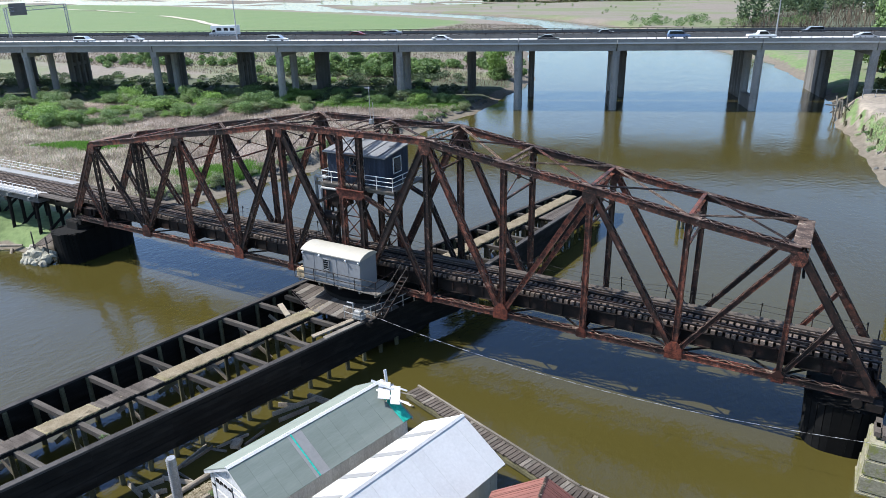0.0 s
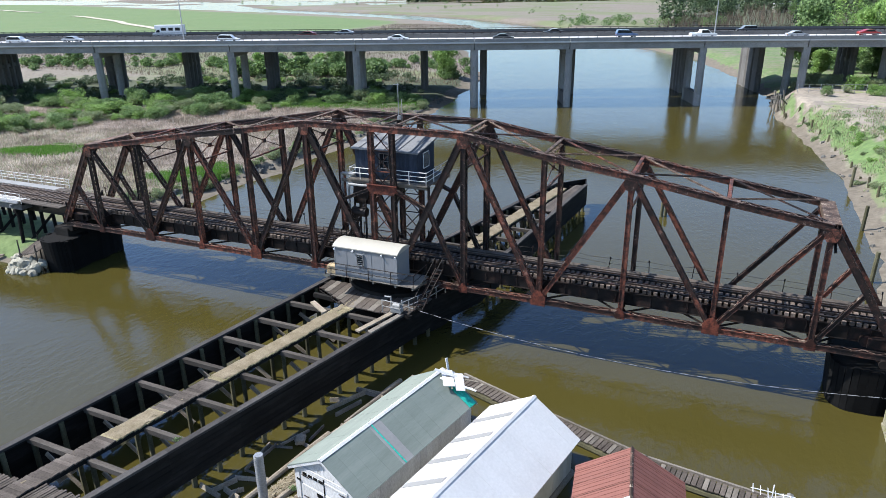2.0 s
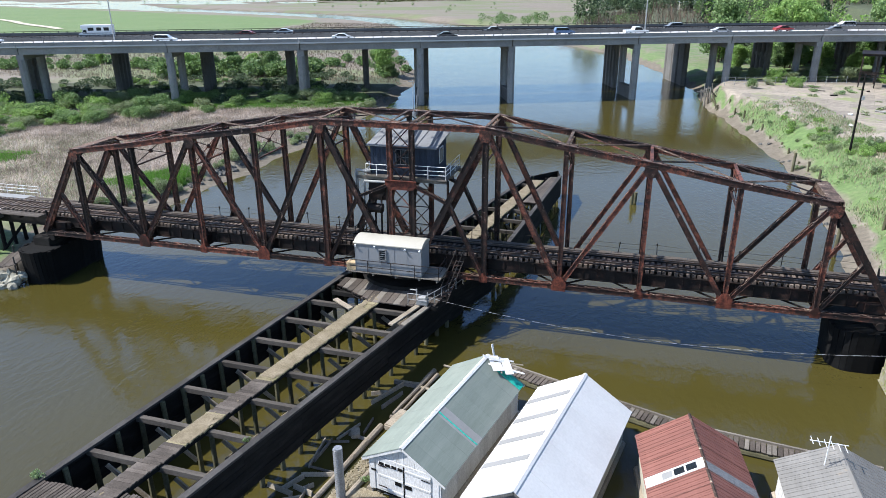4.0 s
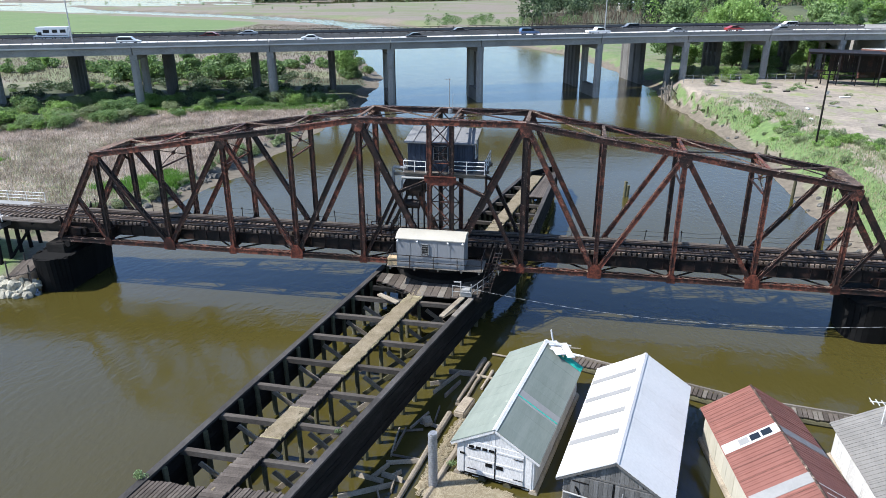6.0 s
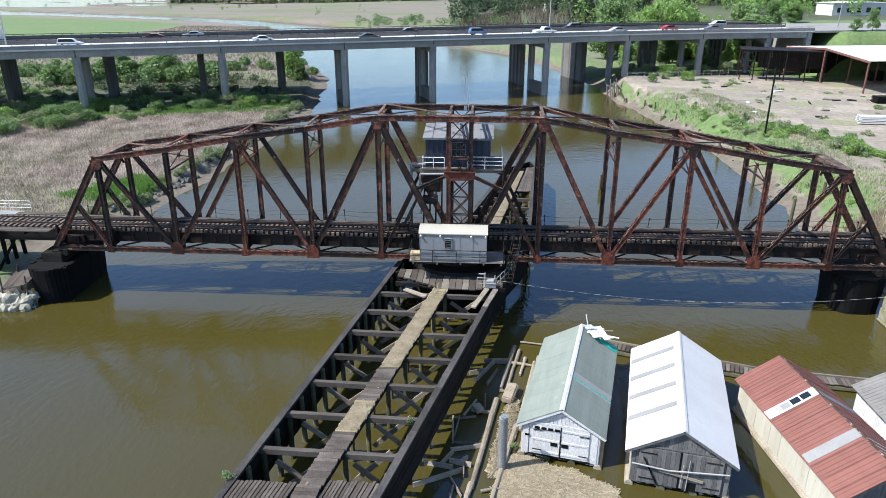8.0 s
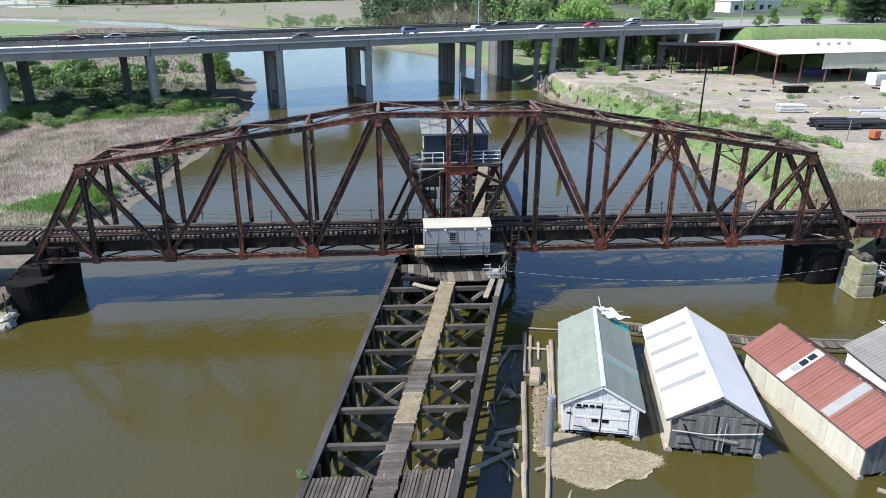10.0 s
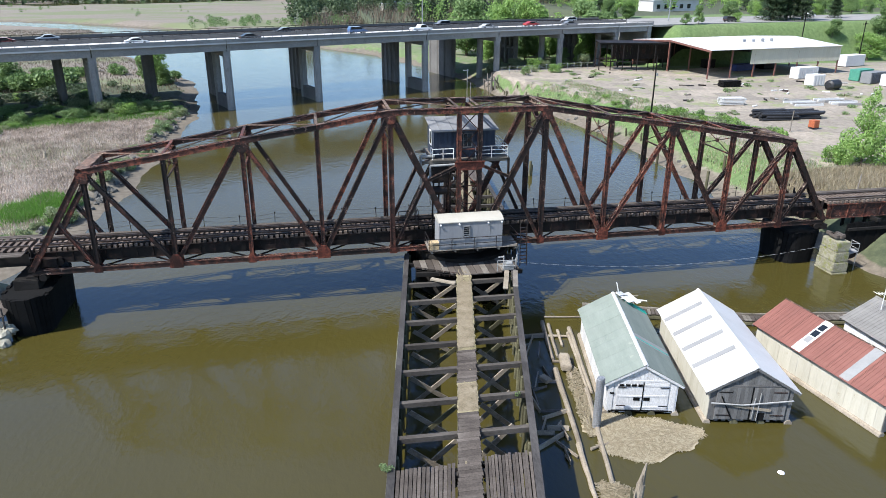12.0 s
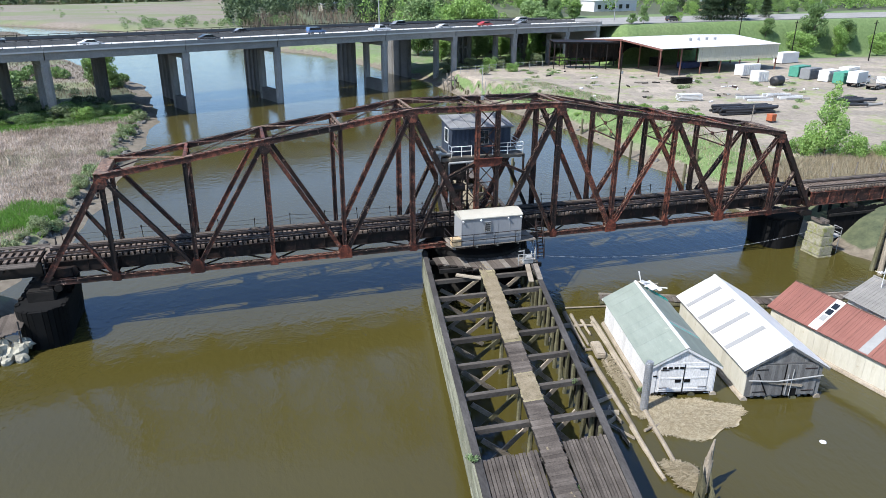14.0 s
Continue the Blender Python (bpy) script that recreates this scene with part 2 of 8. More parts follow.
GALV = worn("galvanised_steel", (0.24, 0.248, 0.256), (0.32, 0.328, 0.336), (0.4, 0.408, 0.416), 1.0, 8.0, 0.45, 0.5, 0.05)
TYRE = worn("black_rubber", (0.012, 0.012, 0.012), (0.02, 0.02, 0.02), (0.035, 0.035, 0.035), 3.0, 15.0, 0.85)
DARKGLASS, _nt, _b = start("dark_window_glass")
_b.inputs["Base Color"].default_value = (0.012, 0.016, 0.02, 1)
_b.inputs["Roughness"].default_value = 0.06


def leafmat(name, dark, mid, light, patchy=0.0, patch_scale=0.12):
    """Leaves or blades, each with a tone of its own; patchy: how far the tone also drifts over the ground."""
    m, nt, bsdf = start(name)
    geo = nt.nodes.new("ShaderNodeNewGeometry")
    info = nt.nodes.new("ShaderNodeObjectInfo")
    mixr = mathn(nt, "ADD", mathn(nt, "MULTIPLY", geo.outputs["Random Per Island"], 0.75), mathn(nt, "MULTIPLY", info.outputs["Random"], 0.25))
    if patchy:
        drift = noise_tex(nt, coords(nt), patch_scale, 6.0, 0.7, (1.0, 1.0, 0.2))
        mixr = mathn(nt, "ADD", mixr, mathn(nt, "MULTIPLY", mathn(nt, "SUBTRACT", drift, 0.5), 4.0 * patchy))
    col = ramp(nt, mixr, [(0.05, dark), (0.5, mid), (0.95, light)])
    nt.links.new(col, bsdf.inputs["Base Color"])
    bsdf.inputs["Roughness"].default_value = 0.6
    tr = nt.nodes.new("ShaderNodeBsdfTranslucent")
    nt.links.new(col, tr.inputs["Color"])
    mx = nt.nodes.new("ShaderNodeMixShader")
    mx.inputs[0].default_value = 0.42
    nt.links.new(bsdf.outputs[0], mx.inputs[1])
    nt.links.new(tr.outputs[0], mx.inputs[2])
    nt.links.new(mx.outputs[0], nt.nodes["Material Output"].inputs[0])
    return m


LEAF = leafmat("shrub_leaves", (0.06, 0.11, 0.035), (0.14, 0.23, 0.075), (0.26, 0.37, 0.15))
LEAF_BRIGHT = leafmat("fresh_leaves", (0.09, 0.17, 0.035), (0.19, 0.32, 0.075), (0.33, 0.48, 0.15))
LEAF_DARK = leafmat("conifer_needles", (0.012, 0.028, 0.012), (0.026, 0.052, 0.022), (0.055, 0.09, 0.04))
LEAF_GREY = leafmat("sage_shrub_leaves", (0.11, 0.14, 0.065), (0.21, 0.26, 0.125), (0.33, 0.38, 0.21))
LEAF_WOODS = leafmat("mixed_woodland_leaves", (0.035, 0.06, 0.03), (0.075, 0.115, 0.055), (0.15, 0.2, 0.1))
STRAW = leafmat("bleached_straw", (0.2, 0.165, 0.1), (0.34, 0.285, 0.19), (0.48, 0.42, 0.3))
TRACK_EARTH = worn("dry_track_earth", (0.3, 0.26, 0.2), (0.42, 0.38, 0.3), (0.52, 0.47, 0.39), 0.2, 3.0, 0.95, 0, 0.1, 0.05)
WOOD_ALGAE = worn("algae_bleached_timber", (0.09, 0.095, 0.06), (0.17, 0.17, 0.125), (0.29, 0.285, 0.23), 0.6, 7.0, 0.9, 0, 0.4, 0.25, (1.0, 1.0, 2.0))
REED = leafmat("dead_reeds", (0.2, 0.16, 0.125), (0.46, 0.375, 0.315), (0.7, 0.6, 0.52), 0.75, 0.16)
REED_FAR = leafmat("weathered_dead_reeds", (0.085, 0.068, 0.05), (0.165, 0.135, 0.1), (0.28, 0.23, 0.175), 0.6, 0.1)
GRASS = leafmat("bank_grass", (0.09, 0.14, 0.05), (0.2, 0.29, 0.12), (0.36, 0.46, 0.23), 0.6, 0.2)
GRASS_LUSH = leafmat("lush_marsh_grass", (0.06, 0.14, 0.02), (0.12, 0.26, 0.04), (0.2, 0.37, 0.07))


def water_material():
    m, nt, bsdf = start("murky_water")
    vec = coords(nt)
    big = noise_tex(nt, vec, 0.035, 3.0, 0.5)
    col = ramp(nt, big, [(0.3, (0.047, 0.039, 0.0095)), (0.7, (0.057, 0.048, 0.0125))])
    nt.links.new(col, bsdf.inputs["Base Color"])
    bsdf.inputs["Roughness"].default_value = 0.08
    bsdf.inputs["IOR"].default_value = 1.5
    bsdf.inputs["Specular Tint"].default_value = (0.2, 0.5, 1.0, 1)
    small = noise_tex(nt, vec, 1.7, 3.0, 0.6, (1.0, 0.55, 1.0))
    wide = noise_tex(nt, vec, 0.25, 2.0, 0.5, (1.0, 0.6, 1.0))
    h = mathn(nt, "MULTIPLY", small, mathn(nt, "ADD", mathn(nt, "MULTIPLY", wide, 1.5), 0.1))
    b = nt.nodes.new("ShaderNodeBump")
    b.inputs["Strength"].default_value, b.inputs["Distance"].default_value = 0.22, 0.2
    nt.links.new(h, b.inputs["Height"])
    nt.links.new(b.outputs[0], bsdf.inputs["Normal"])
    return m


WATER = water_material()


def ground_material():
    m, nt, bsdf = start("land_cover")
    vec = coords(nt)
    fine = noise_tex(nt, vec, 1.1, 5.0, 0.65)
    broad = noise_tex(nt, vec, 0.05, 5.0, 0.6)

    def zone(name, soft=0.22):
        a = nt.nodes.new("ShaderNodeAttribute")
        a.attribute_name = name
        v = mathn(nt, "ADD", a.outputs["Fac"], mathn(nt, "MULTIPLY", mathn(nt, "SUBTRACT", noise_tex(nt, vec, 0.22, 6.0, 0.65), 0.5), 0.9))
        return ramp(nt, v, [(0.5 - soft / 2, (0, 0, 0)), (0.5 + soft / 2, (1, 1, 1))])

    reed = mixc(nt, broad, ramp(nt, fine, [(0.3, (0.125, 0.098, 0.083)), (0.7, (0.235, 0.19, 0.165))]), ramp(nt, fine, [(0.3, (0.105, 0.095, 0.063)), (0.7, (0.195, 0.175, 0.125))]))
    grass = mixc(nt, broad, ramp(nt, fine, [(0.3, (0.05, 0.1, 0.025)), (0.7, (0.105, 0.185, 0.05))]), ramp(nt, fine, [(0.3, (0.085, 0.115, 0.042)), (0.7, (0.16, 0.195, 0.082))]))
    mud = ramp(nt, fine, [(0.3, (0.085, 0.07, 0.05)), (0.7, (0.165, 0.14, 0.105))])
    slab = nt.nodes.new("ShaderNodeTexBrick")
    slab.inputs["Scale"].default_value, slab.inputs["Mortar Size"].default_value = 0.2, 0.012
    slab.inputs["Color1"].default_value, slab.inputs["Color2"].default_value = (0.62, 0.62, 0.62, 1), (1.25, 1.22, 1.18, 1)
    slab.inputs["Mortar"].default_value, slab.inputs["Mortar Smooth"].default_value = (0.5, 0.55, 0.38, 1), 0.4
    slab.inputs["Brick Width"].default_value, slab.inputs["Row Height"].default_value = 1.6, 0.9
    turned = nt.nodes.new("ShaderNodeMapping")
    turned.inputs["Rotation"].default_value = (0, 0, radians(14))
    nt.links.new(vec, turned.inputs["Vector"])
    nt.links.new(turned.outputs[0], slab.inputs["Vector"])
    gravel = mixc(nt, broad, ramp(nt, fine, [(0.3, (0.14, 0.118, 0.092)), (0.7, (0.245, 0.21, 0.168))]), ramp(nt, fine, [(0.3, (0.215, 0.185, 0.148)), (0.7, (0.36, 0.315, 0.258))]))
    gravel = mixc(nt, 0.6, gravel, slab.outputs["Color"], "MULTIPLY")
    weeds = ramp(nt, noise_tex(nt, vec, 0.16, 6.0, 0.7), [(0.54, (0, 0, 0)), (0.63, (1, 1, 1))])
    gravel = mixc(nt, weeds, gravel, mixc(nt, fine, (0.12, 0.15, 0.05), (0.25, 0.26, 0.13)))
    strips = ramp(nt, noise_tex(nt, vec, 0.02, 6.0, 0.62, (0.5, 1.0, 1.0)), [(0.48, (0, 0, 0)), (0.56, (1, 1, 1))])
    reed = mixc(nt, strips, reed, mixc(nt, fine, (0.085, 0.105, 0.045), (0.165, 0.175, 0.09)))
    col = mixc(nt, zone("grass"), reed, grass)
    # this dark tone also paints shade under the highway and by the approach span
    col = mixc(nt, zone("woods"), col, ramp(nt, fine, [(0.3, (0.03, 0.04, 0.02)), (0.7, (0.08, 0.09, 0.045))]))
    col = mixc(nt, zone("gravel", 0.12), col, gravel)
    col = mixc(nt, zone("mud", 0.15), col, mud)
    nt.links.new(col, bsdf.inputs["Base Color"])
    bsdf.inputs["Roughness"].default_value = 0.95
    b = nt.nodes.new("ShaderNodeBump")
    b.inputs["Strength"].default_value, b.inputs["Distance"].default_value = 0.5, 0.12
    nt.links.new(fine, b.inputs["Height"])
    nt.links.new(b.outputs[0], bsdf.inputs["Normal"])
    return m


LAND = ground_material()


# ---- mesh tools ----
def finish(bm, name, material):
    bmesh.ops.recalc_face_normals(bm, faces=bm.faces)
    me = bpy.data.meshes.new(name)
    bm.to_mesh(me)
    bm.free()
    for mat in material if isinstance(material, tuple) else (material,):
        me.materials.append(mat)
    return me


def thing(name, label, category, bm=None, material=None, group="", kind="", at=(0, 0, 0), turn=0.0):
    ob = new(name, finish(bm, name, material) if bm else None)
    ob.matrix_world = pose(*at, 0, 0, turn)
    return tagged(ob, label, category, group, kind)


def part(name, bm, material, parent, label=""):
    ob = new(name, finish(bm, name, material))
    ob.parent = parent
    return tagged(ob, label)


def part_of(name, mesh, parent, m=None, label=""):
    """A part on shared mesh data, at the pose m within its parent."""
    ob = new(name, mesh)
    ob.parent = parent
    if m is not None:
        ob.matrix_local = m
    return tagged(ob, label)


def arrays(name, verts, faces, material, smooth=False):
    """A mesh from numpy arrays; every face has the same number of corners."""
    me = bpy.data.meshes.new(name)
    verts, faces = np.asarray(verts, np.float32), np.asarray(faces, np.int32)
    me.vertices.add(len(verts))
    me.vertices.foreach_set("co", verts.ravel())
    n, k = faces.shape
    me.loops.add(n * k)
    me.loops.foreach_set("vertex_index", faces.ravel())
    me.polygons.add(n)
    me.polygons.foreach_set("loop_start", np.arange(0, n * k, k, dtype=np.int32))
    if smooth:
        me.polygons.foreach_set("use_smooth", np.ones(n, bool))
    me.update(calc_edges=True)
    me.materials.append(material)
    return me


def block(bm, centre, size, m=None):
    """A box of that size; m: a turn about its centre."""
    c, h = Vector(centre), [s / 2 for s in size]
    v = []
    for sx, sy, sz in ((-1, -1, -1), (1, -1, -1), (1, 1, -1), (-1, 1, -1), (-1, -1, 1), (1, -1, 1), (1, 1, 1), (-1, 1, 1)):
        p = Vector((sx * h[0], sy * h[1], sz * h[2]))
        v.append(bm.verts.new(c + (m @ p if m is not None else p)))
    for f in ((0, 3, 2, 1), (4, 5, 6, 7), (0, 1, 5, 4), (1, 2, 6, 5), (2, 3, 7, 6), (3, 0, 4, 7)):
        bm.faces.new([v[i] for i in f])


def frame_of(p0, p1, side=(0, 1, 0)):
    x = (Vector(p1) - Vector(p0)).normalized()
    y = Vector(side)
    y = (y - x * y.dot(x))
    if y.length < 1e-4:
        y = Vector((1, 0, 0)) - x * x.x
    y.normalize()
    z = x.cross(y)
    return Matrix((x, y, z)).transposed()


def beam(bm, p0, p1, across, deep, side=(0, 1, 0)):
    """A bar from p0 to p1; across: its size along side, deep: its size square to that."""
    p0, p1 = Vector(p0), Vector(p1)
    block(bm, (p0 + p1) / 2, ((p1 - p0).length, across, deep), frame_of(p0, p1, side))


def tube(bm, p0, p1, r0, r1=None, sides=8):
    p0, p1 = Vector(p0), Vector(p1)
    r1 = r0 if r1 is None else r1
    f = frame_of(p0, p1, (0.13, 0.99, 0.05))
    rings = []
    for p, r in ((p0, r0), (p1, r1)):
        rings.append([bm.verts.new(p + f @ Vector((0, r * math.cos(a), r * math.sin(a)))) for a in [2 * math.pi * i / sides for i in range(sides)]])
    for i in range(sides):
        j = (i + 1) % sides
        bm.faces.new((rings[0][i], rings[0][j], rings[1][j], rings[1][i]))
    bm.faces.new(rings[0][::-1])
    bm.faces.new(rings[1])


def prism(bm, outline, y0, y1, m=None):
    """The outline, points (x, z), drawn out from y0 to y1."""
    a = [bm.verts.new((x, y0, z)) for x, z in outline]
    b = [bm.verts.new((x, y1, z)) for x, z in outline]
    bm.faces.new(a[::-1])
    bm.faces.new(b)
    n = len(outline)
    for i in range(n):
        j = (i + 1) % n
        bm.faces.new((a[i], a[j], b[j], b[i]))
    if m is not None:
        bmesh.ops.transform(bm, matrix=m, verts=a + b)


def laced(bm, p0, p1, across, deep, plate=0.03, pitch=0.55, side=(0, 1, 0), lace=True):
    """A riveted member: two plates parallel to the truss, joined by zigzag lacing on both edges."""
    p0, p1 = Vector(p0), Vector(p1)
    f = frame_of(p0, p1, side)
    ln = (p1 - p0).length
    mid = (p0 + p1) / 2
    for s in (-1, 1):
        off = f @ Vector((0, s * (across - plate) / 2, 0))
        block(bm, mid + off, (ln, plate, deep), f)
        for q in (-1, 1):
            block(bm, mid + f @ Vector((0, s * (across / 2 + 0.025), q * (deep / 2 - 0.02))), (ln, 0.05, 0.04), f)
    if lace:
        solid = len(bm.faces)
        n = max(2, int(ln / pitch))
        for q in (-1, 1):
            for i in range(n):
                a, b = -ln / 2 + ln * i / n, -ln / 2 + ln * (i + 1) / n
                s = 1 if i % 2 else -1
                u = mid + f @ Vector((a, s * (across / 2 - plate), q * (deep / 2 - 0.01)))
                w = mid + f @ Vector((b, -s * (across / 2 - plate), q * (deep / 2 - 0.01)))
                beam(bm, u, w, 0.07, 0.02, f @ Vector((0.7, 0.7, 0)))
            for e in (-1, 1):
                block(bm, mid + f @ Vector((e * (ln / 2 - 0.35), 0, q * (deep / 2 - 0.012))), (0.7, across, 0.022), f)
        # second slot lets the lacing be painted lighter, as bars catching the sun
        for face in list(bm.faces)[solid:]:
            face.material_index = 1


def rail_parts(parent, material, pts, height=1.05, rails=(0.55, 1.05), r=0.028, gap=1.5):
    """A pipe railing of which every post and every rail is a part."""
    for a, b in zip(pts, pts[1:]):
        a, b = Vector(a), Vector(b)
        n = max(1, round((b - a).length / gap))
        for i in range(n + 1):
            p = a.lerp(b, i / n)
            bm = bmesh.new()
            tube(bm, p, p + Vector((0, 0, height)), r, sides=5)
            part("rail_post", bm, material, parent)
        for h in rails:
            bm = bmesh.new()
            tube(bm, a + Vector((0, 0, h)), b + Vector((0, 0, h)), r, sides=5)
            part("handrail", bm, material, parent)


def railing(bm, pts, height=1.05, rails=(0.55, 1.05), r=0.028, gap=1.5):
    """Pipe posts and rails along a line of points."""
    for a, b in zip(pts, pts[1:]):
        a, b = Vector(a), Vector(b)
        n = max(1, round((b - a).length / gap))
        for i in range(n + 1):
            p = a.lerp(b, i / n)
            tube(bm, p, p + Vector((0, 0, height)), r, sides=5)
        for h in rails:
            tube(bm, a + Vector((0, 0, h)), b + Vector((0, 0, h)), r, sides=5)


# ---- land and water ----
RIVER = [(-5, -300, 70), (-3, -30, 50), (-3.5, -8, 44.5), (-2.5, 0, 43), (-0.5, 15.2, 40.2), (1.2, 35.8, 39.5), (1.5, 51.5, 39), (0.9, 67.3, 38), (-0.4, 83.1, 36.5), (-1.6, 99.1, 35),
         (-4.6, 125.9, 36), (-11.7, 158.4, 34.9), (-23.7, 188.8, 37.8), (-40.0, 218.9, 34.9), (-66.5, 266.4, 31.7), (-96, 334.4, 17), (-145, 378, 15), (-211.1, 414, 16), (-290, 443, 18),
         (-390, 475, 22), (-520, 540, 50), (-1500, 990, 160)]


def smooth(t):
    t = np.clip(t, 0, 1)
    return t * t * (3 - 2 * t)


def shore(x, y):
    """The distance from the river's edge (above zero: on land) and the side (above zero: the yard's side)."""
    best, side = np.full(x.shape, 1e9), np.zeros(x.shape)
    for (ax, ay, aw), (bx, by, bw) in zip(RIVER, RIVER[1:]):
        dx, dy = bx - ax, by - ay
        t = np.clip(((x - ax) * dx + (y - ay) * dy) / (dx * dx + dy * dy), 0, 1)
        px, py = x - ax - t * dx, y - ay - t * dy
        d = np.hypot(px, py) - (aw + t * (bw - aw))
        s = dx * py - dy * px
        near = d < best
        best, side = np.where(near, d, best), np.where(near, -s, side)
    return best, side


def wobble(x, y, scale):
    return (np.sin(x * 1.3 / scale + 1.7) + np.sin(y * 1.1 / scale + 0.4 + 0.8 * np.sin(x / scale)) + np.sin((x + y) * 0.63 / scale + 2.1) * 0.8) / 2.8


def hw_y(x):
    """The near edge of the highway bridge."""
    return np.interp(x, [-300, -147, -120, -90, -60, -30, 0, 30, 60, 90, 140, 200, 600], [-17, 54, 64.5, 75.5, 86.6, 98.2, 110.5, 122.3, 132.3, 139.3, 149, 158, 215])


def land(x, y):
    x, y = np.asarray(x, float), np.asarray(y, float)
    d, side = shore(x, y)
    d = d + 0.9 * wobble(x, y, 3.0) + 0.4 * wobble(y, x, 1.1)
    yard = (side > 0) & (y < 400)
    left = np.where(d < 3.5, 0.1 * d, 0.35 + 0.85 * smooth((d - 3.5) / 1.5)) + 0.18 * wobble(x, y, 6.0) * smooth(d / 8) + 1.2 * smooth((d - 1) / 3) * np.exp(-((x + 57) / 8) ** 2 - ((y + 3) / 6) ** 2)
    wide = np.interp(y, [-20, 10, 31, 63, 89, 105, 118, 137], [6, 8, 11, 11, 8, 3.5, 3, 9])
    high = np.interp(y, [-20, 105, 124, 142], [4.2, 4.2, 4.0, 2.5])
    right = high * smooth(d / wide) + 0.1 * wobble(x, y, 7.0) * smooth(d / 12)
    # the embankment that carries the road on from the bridge's end
    e = hw_y(x) - 6
    bank = 14.2 * smooth((x - 84) / 12) * smooth((y - e + 8) / 12)
    far = 3.0 + 0.02 * np.clip(y - 200, 0, 500)
    right = np.maximum(right, bank)
    right = np.where((y > 230) & (x > 20), np.maximum(right, far * smooth((y - 230) / 60)), right)
    z = np.where(d > 0, np.where(yard, right, left), np.maximum(-2.2, 0.35 * d))
    # the bank under the approach trestle, right up to the pier
    head = np.minimum(np.minimum(-41.2 - x, y + 5.4 + 0.25 * wobble(x, y, 2.0)), 6.0 - y)
    z = np.where(head > 0, np.maximum(z, 1.9 * smooth(head / 2.6) - 0.15), z)
    # tidal flats, with low bars and channels between them
    edge = np.interp(x, [-4200, -946, -629, -407, -316, -244, -160, -60, 40], [470, 500, 508, 520, 560, 595, 640, 720, 1500])
    bay = smooth((y - edge) / 30)
    bars = 0.55 * wobble(x * 0.35, y, 22.0) + 0.35 * wobble(x * 0.5, y + 0.2 * x, 9.0) - 0.12
    return z * (1 - bay) + bars * bay, d, side


def spread(edges):
    out = []
    for a, b, n in edges:
        out += list(np.linspace(a, b, n, endpoint=False))
    return np.array(out + [edges[-1][1]])


gx = spread([(-4200, -1200, 16), (-1200, -400, 30), (-400, -140, 50), (-140, 140, 200), (140, 400, 50), (400, 1200, 26), (1200, 4200, 16)])
gy = spread([(-600, -80, 16), (-80, 150, 175), (150, 420, 90), (420, 1200, 110), (1200, 4600, 24)])
X, Y = np.meshgrid(gx, gy)
Z, D, S = land(X, Y)
nx, ny = len(gx), len(gy)
idx = np.arange(nx * ny).reshape(ny, nx)
quads = np.stack([idx[:-1, :-1], idx[:-1, 1:], idx[1:, 1:], idx[1:, :-1]], -1).reshape(-1, 4)
ground_mesh = arrays("ground", np.stack([X, Y, Z], -1).reshape(-1, 3), quads, LAND, True)


def inside(x, y, cx, cy, rx, ry, turn=0.0):
    """1 in the middle of an ellipse, falling to 0 at twice its size."""
    c, s = math.cos(radians(turn)), math.sin(radians(turn))
    u, v = (x - cx) * c + (y - cy) * s, -(x - cx) * s + (y - cy) * c
    return 1 - smooth((np.hypot(u / rx, v / ry) - 0.6) / 0.8)


isyard = (S > 0) & (X > 0)
meadow = smooth((-X - 150) / 40) * smooth((Y - 172 - 0.02 * np.abs(X)) / 22) * (1 - smooth((Y - (330 - 0.33 * X - 60)) / 70)) * (1 - smooth((30 - D) / 20))
verge = inside(X, Y, -57, 86, 30, 4.5, 22) + inside(X, Y, -47, 27, 7, 6, 0) + inside(X, Y, -55, -3, 11, 7, 0) + inside(X, Y, -83, 30, 8, 3.5, 30) + inside(X, Y, -112, 70, 45, 6, 18)
slope = np.where(isyard & (Y < 118) & (Y > 16), 0.68 * smooth((Z - 0.7) / 0.5) * (1 - smooth((Z - 3.8) / 0.4)), 0)
embank = np.where(isyard & (X > 80), smooth((Y - (hw_y(X) - 22)) / 4), 0)
farright = np.where(isyard, 0.55 * smooth((Y - 136) / 10), 0)
wooded = np.where((X > -20) & (Y > 170), smooth((Y - np.maximum(hw_y(X) + 34, 300 - 1.5 * X)) / 20), 0)
attrs = {
    "grass": np.clip(meadow + verge + slope + embank + farright, 0, 1),
    "gravel": np.where(isyard & (Y < 158), smooth((Z - 3.75) / 0.35), 0) * smooth((Y - 17 - 0.12 * np.clip(X - 60, 0, 60)) / 4) * (1 - embank) * (1 - farright),
    # besides the woods: ground darkened as shade below the decks and beside the approach
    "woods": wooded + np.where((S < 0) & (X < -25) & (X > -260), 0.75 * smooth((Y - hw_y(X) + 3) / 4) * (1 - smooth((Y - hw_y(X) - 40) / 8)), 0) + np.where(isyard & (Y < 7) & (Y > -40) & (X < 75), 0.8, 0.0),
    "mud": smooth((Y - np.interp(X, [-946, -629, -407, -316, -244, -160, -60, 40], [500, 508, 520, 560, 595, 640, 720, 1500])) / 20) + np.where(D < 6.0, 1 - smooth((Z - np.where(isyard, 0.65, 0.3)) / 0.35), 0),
}
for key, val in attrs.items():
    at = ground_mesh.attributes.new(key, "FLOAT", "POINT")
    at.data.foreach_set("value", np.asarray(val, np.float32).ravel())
ground = tagged(new("ground", ground_mesh), "flat marsh and gravel yard beside a tidal slough", "ground", kind="structure")

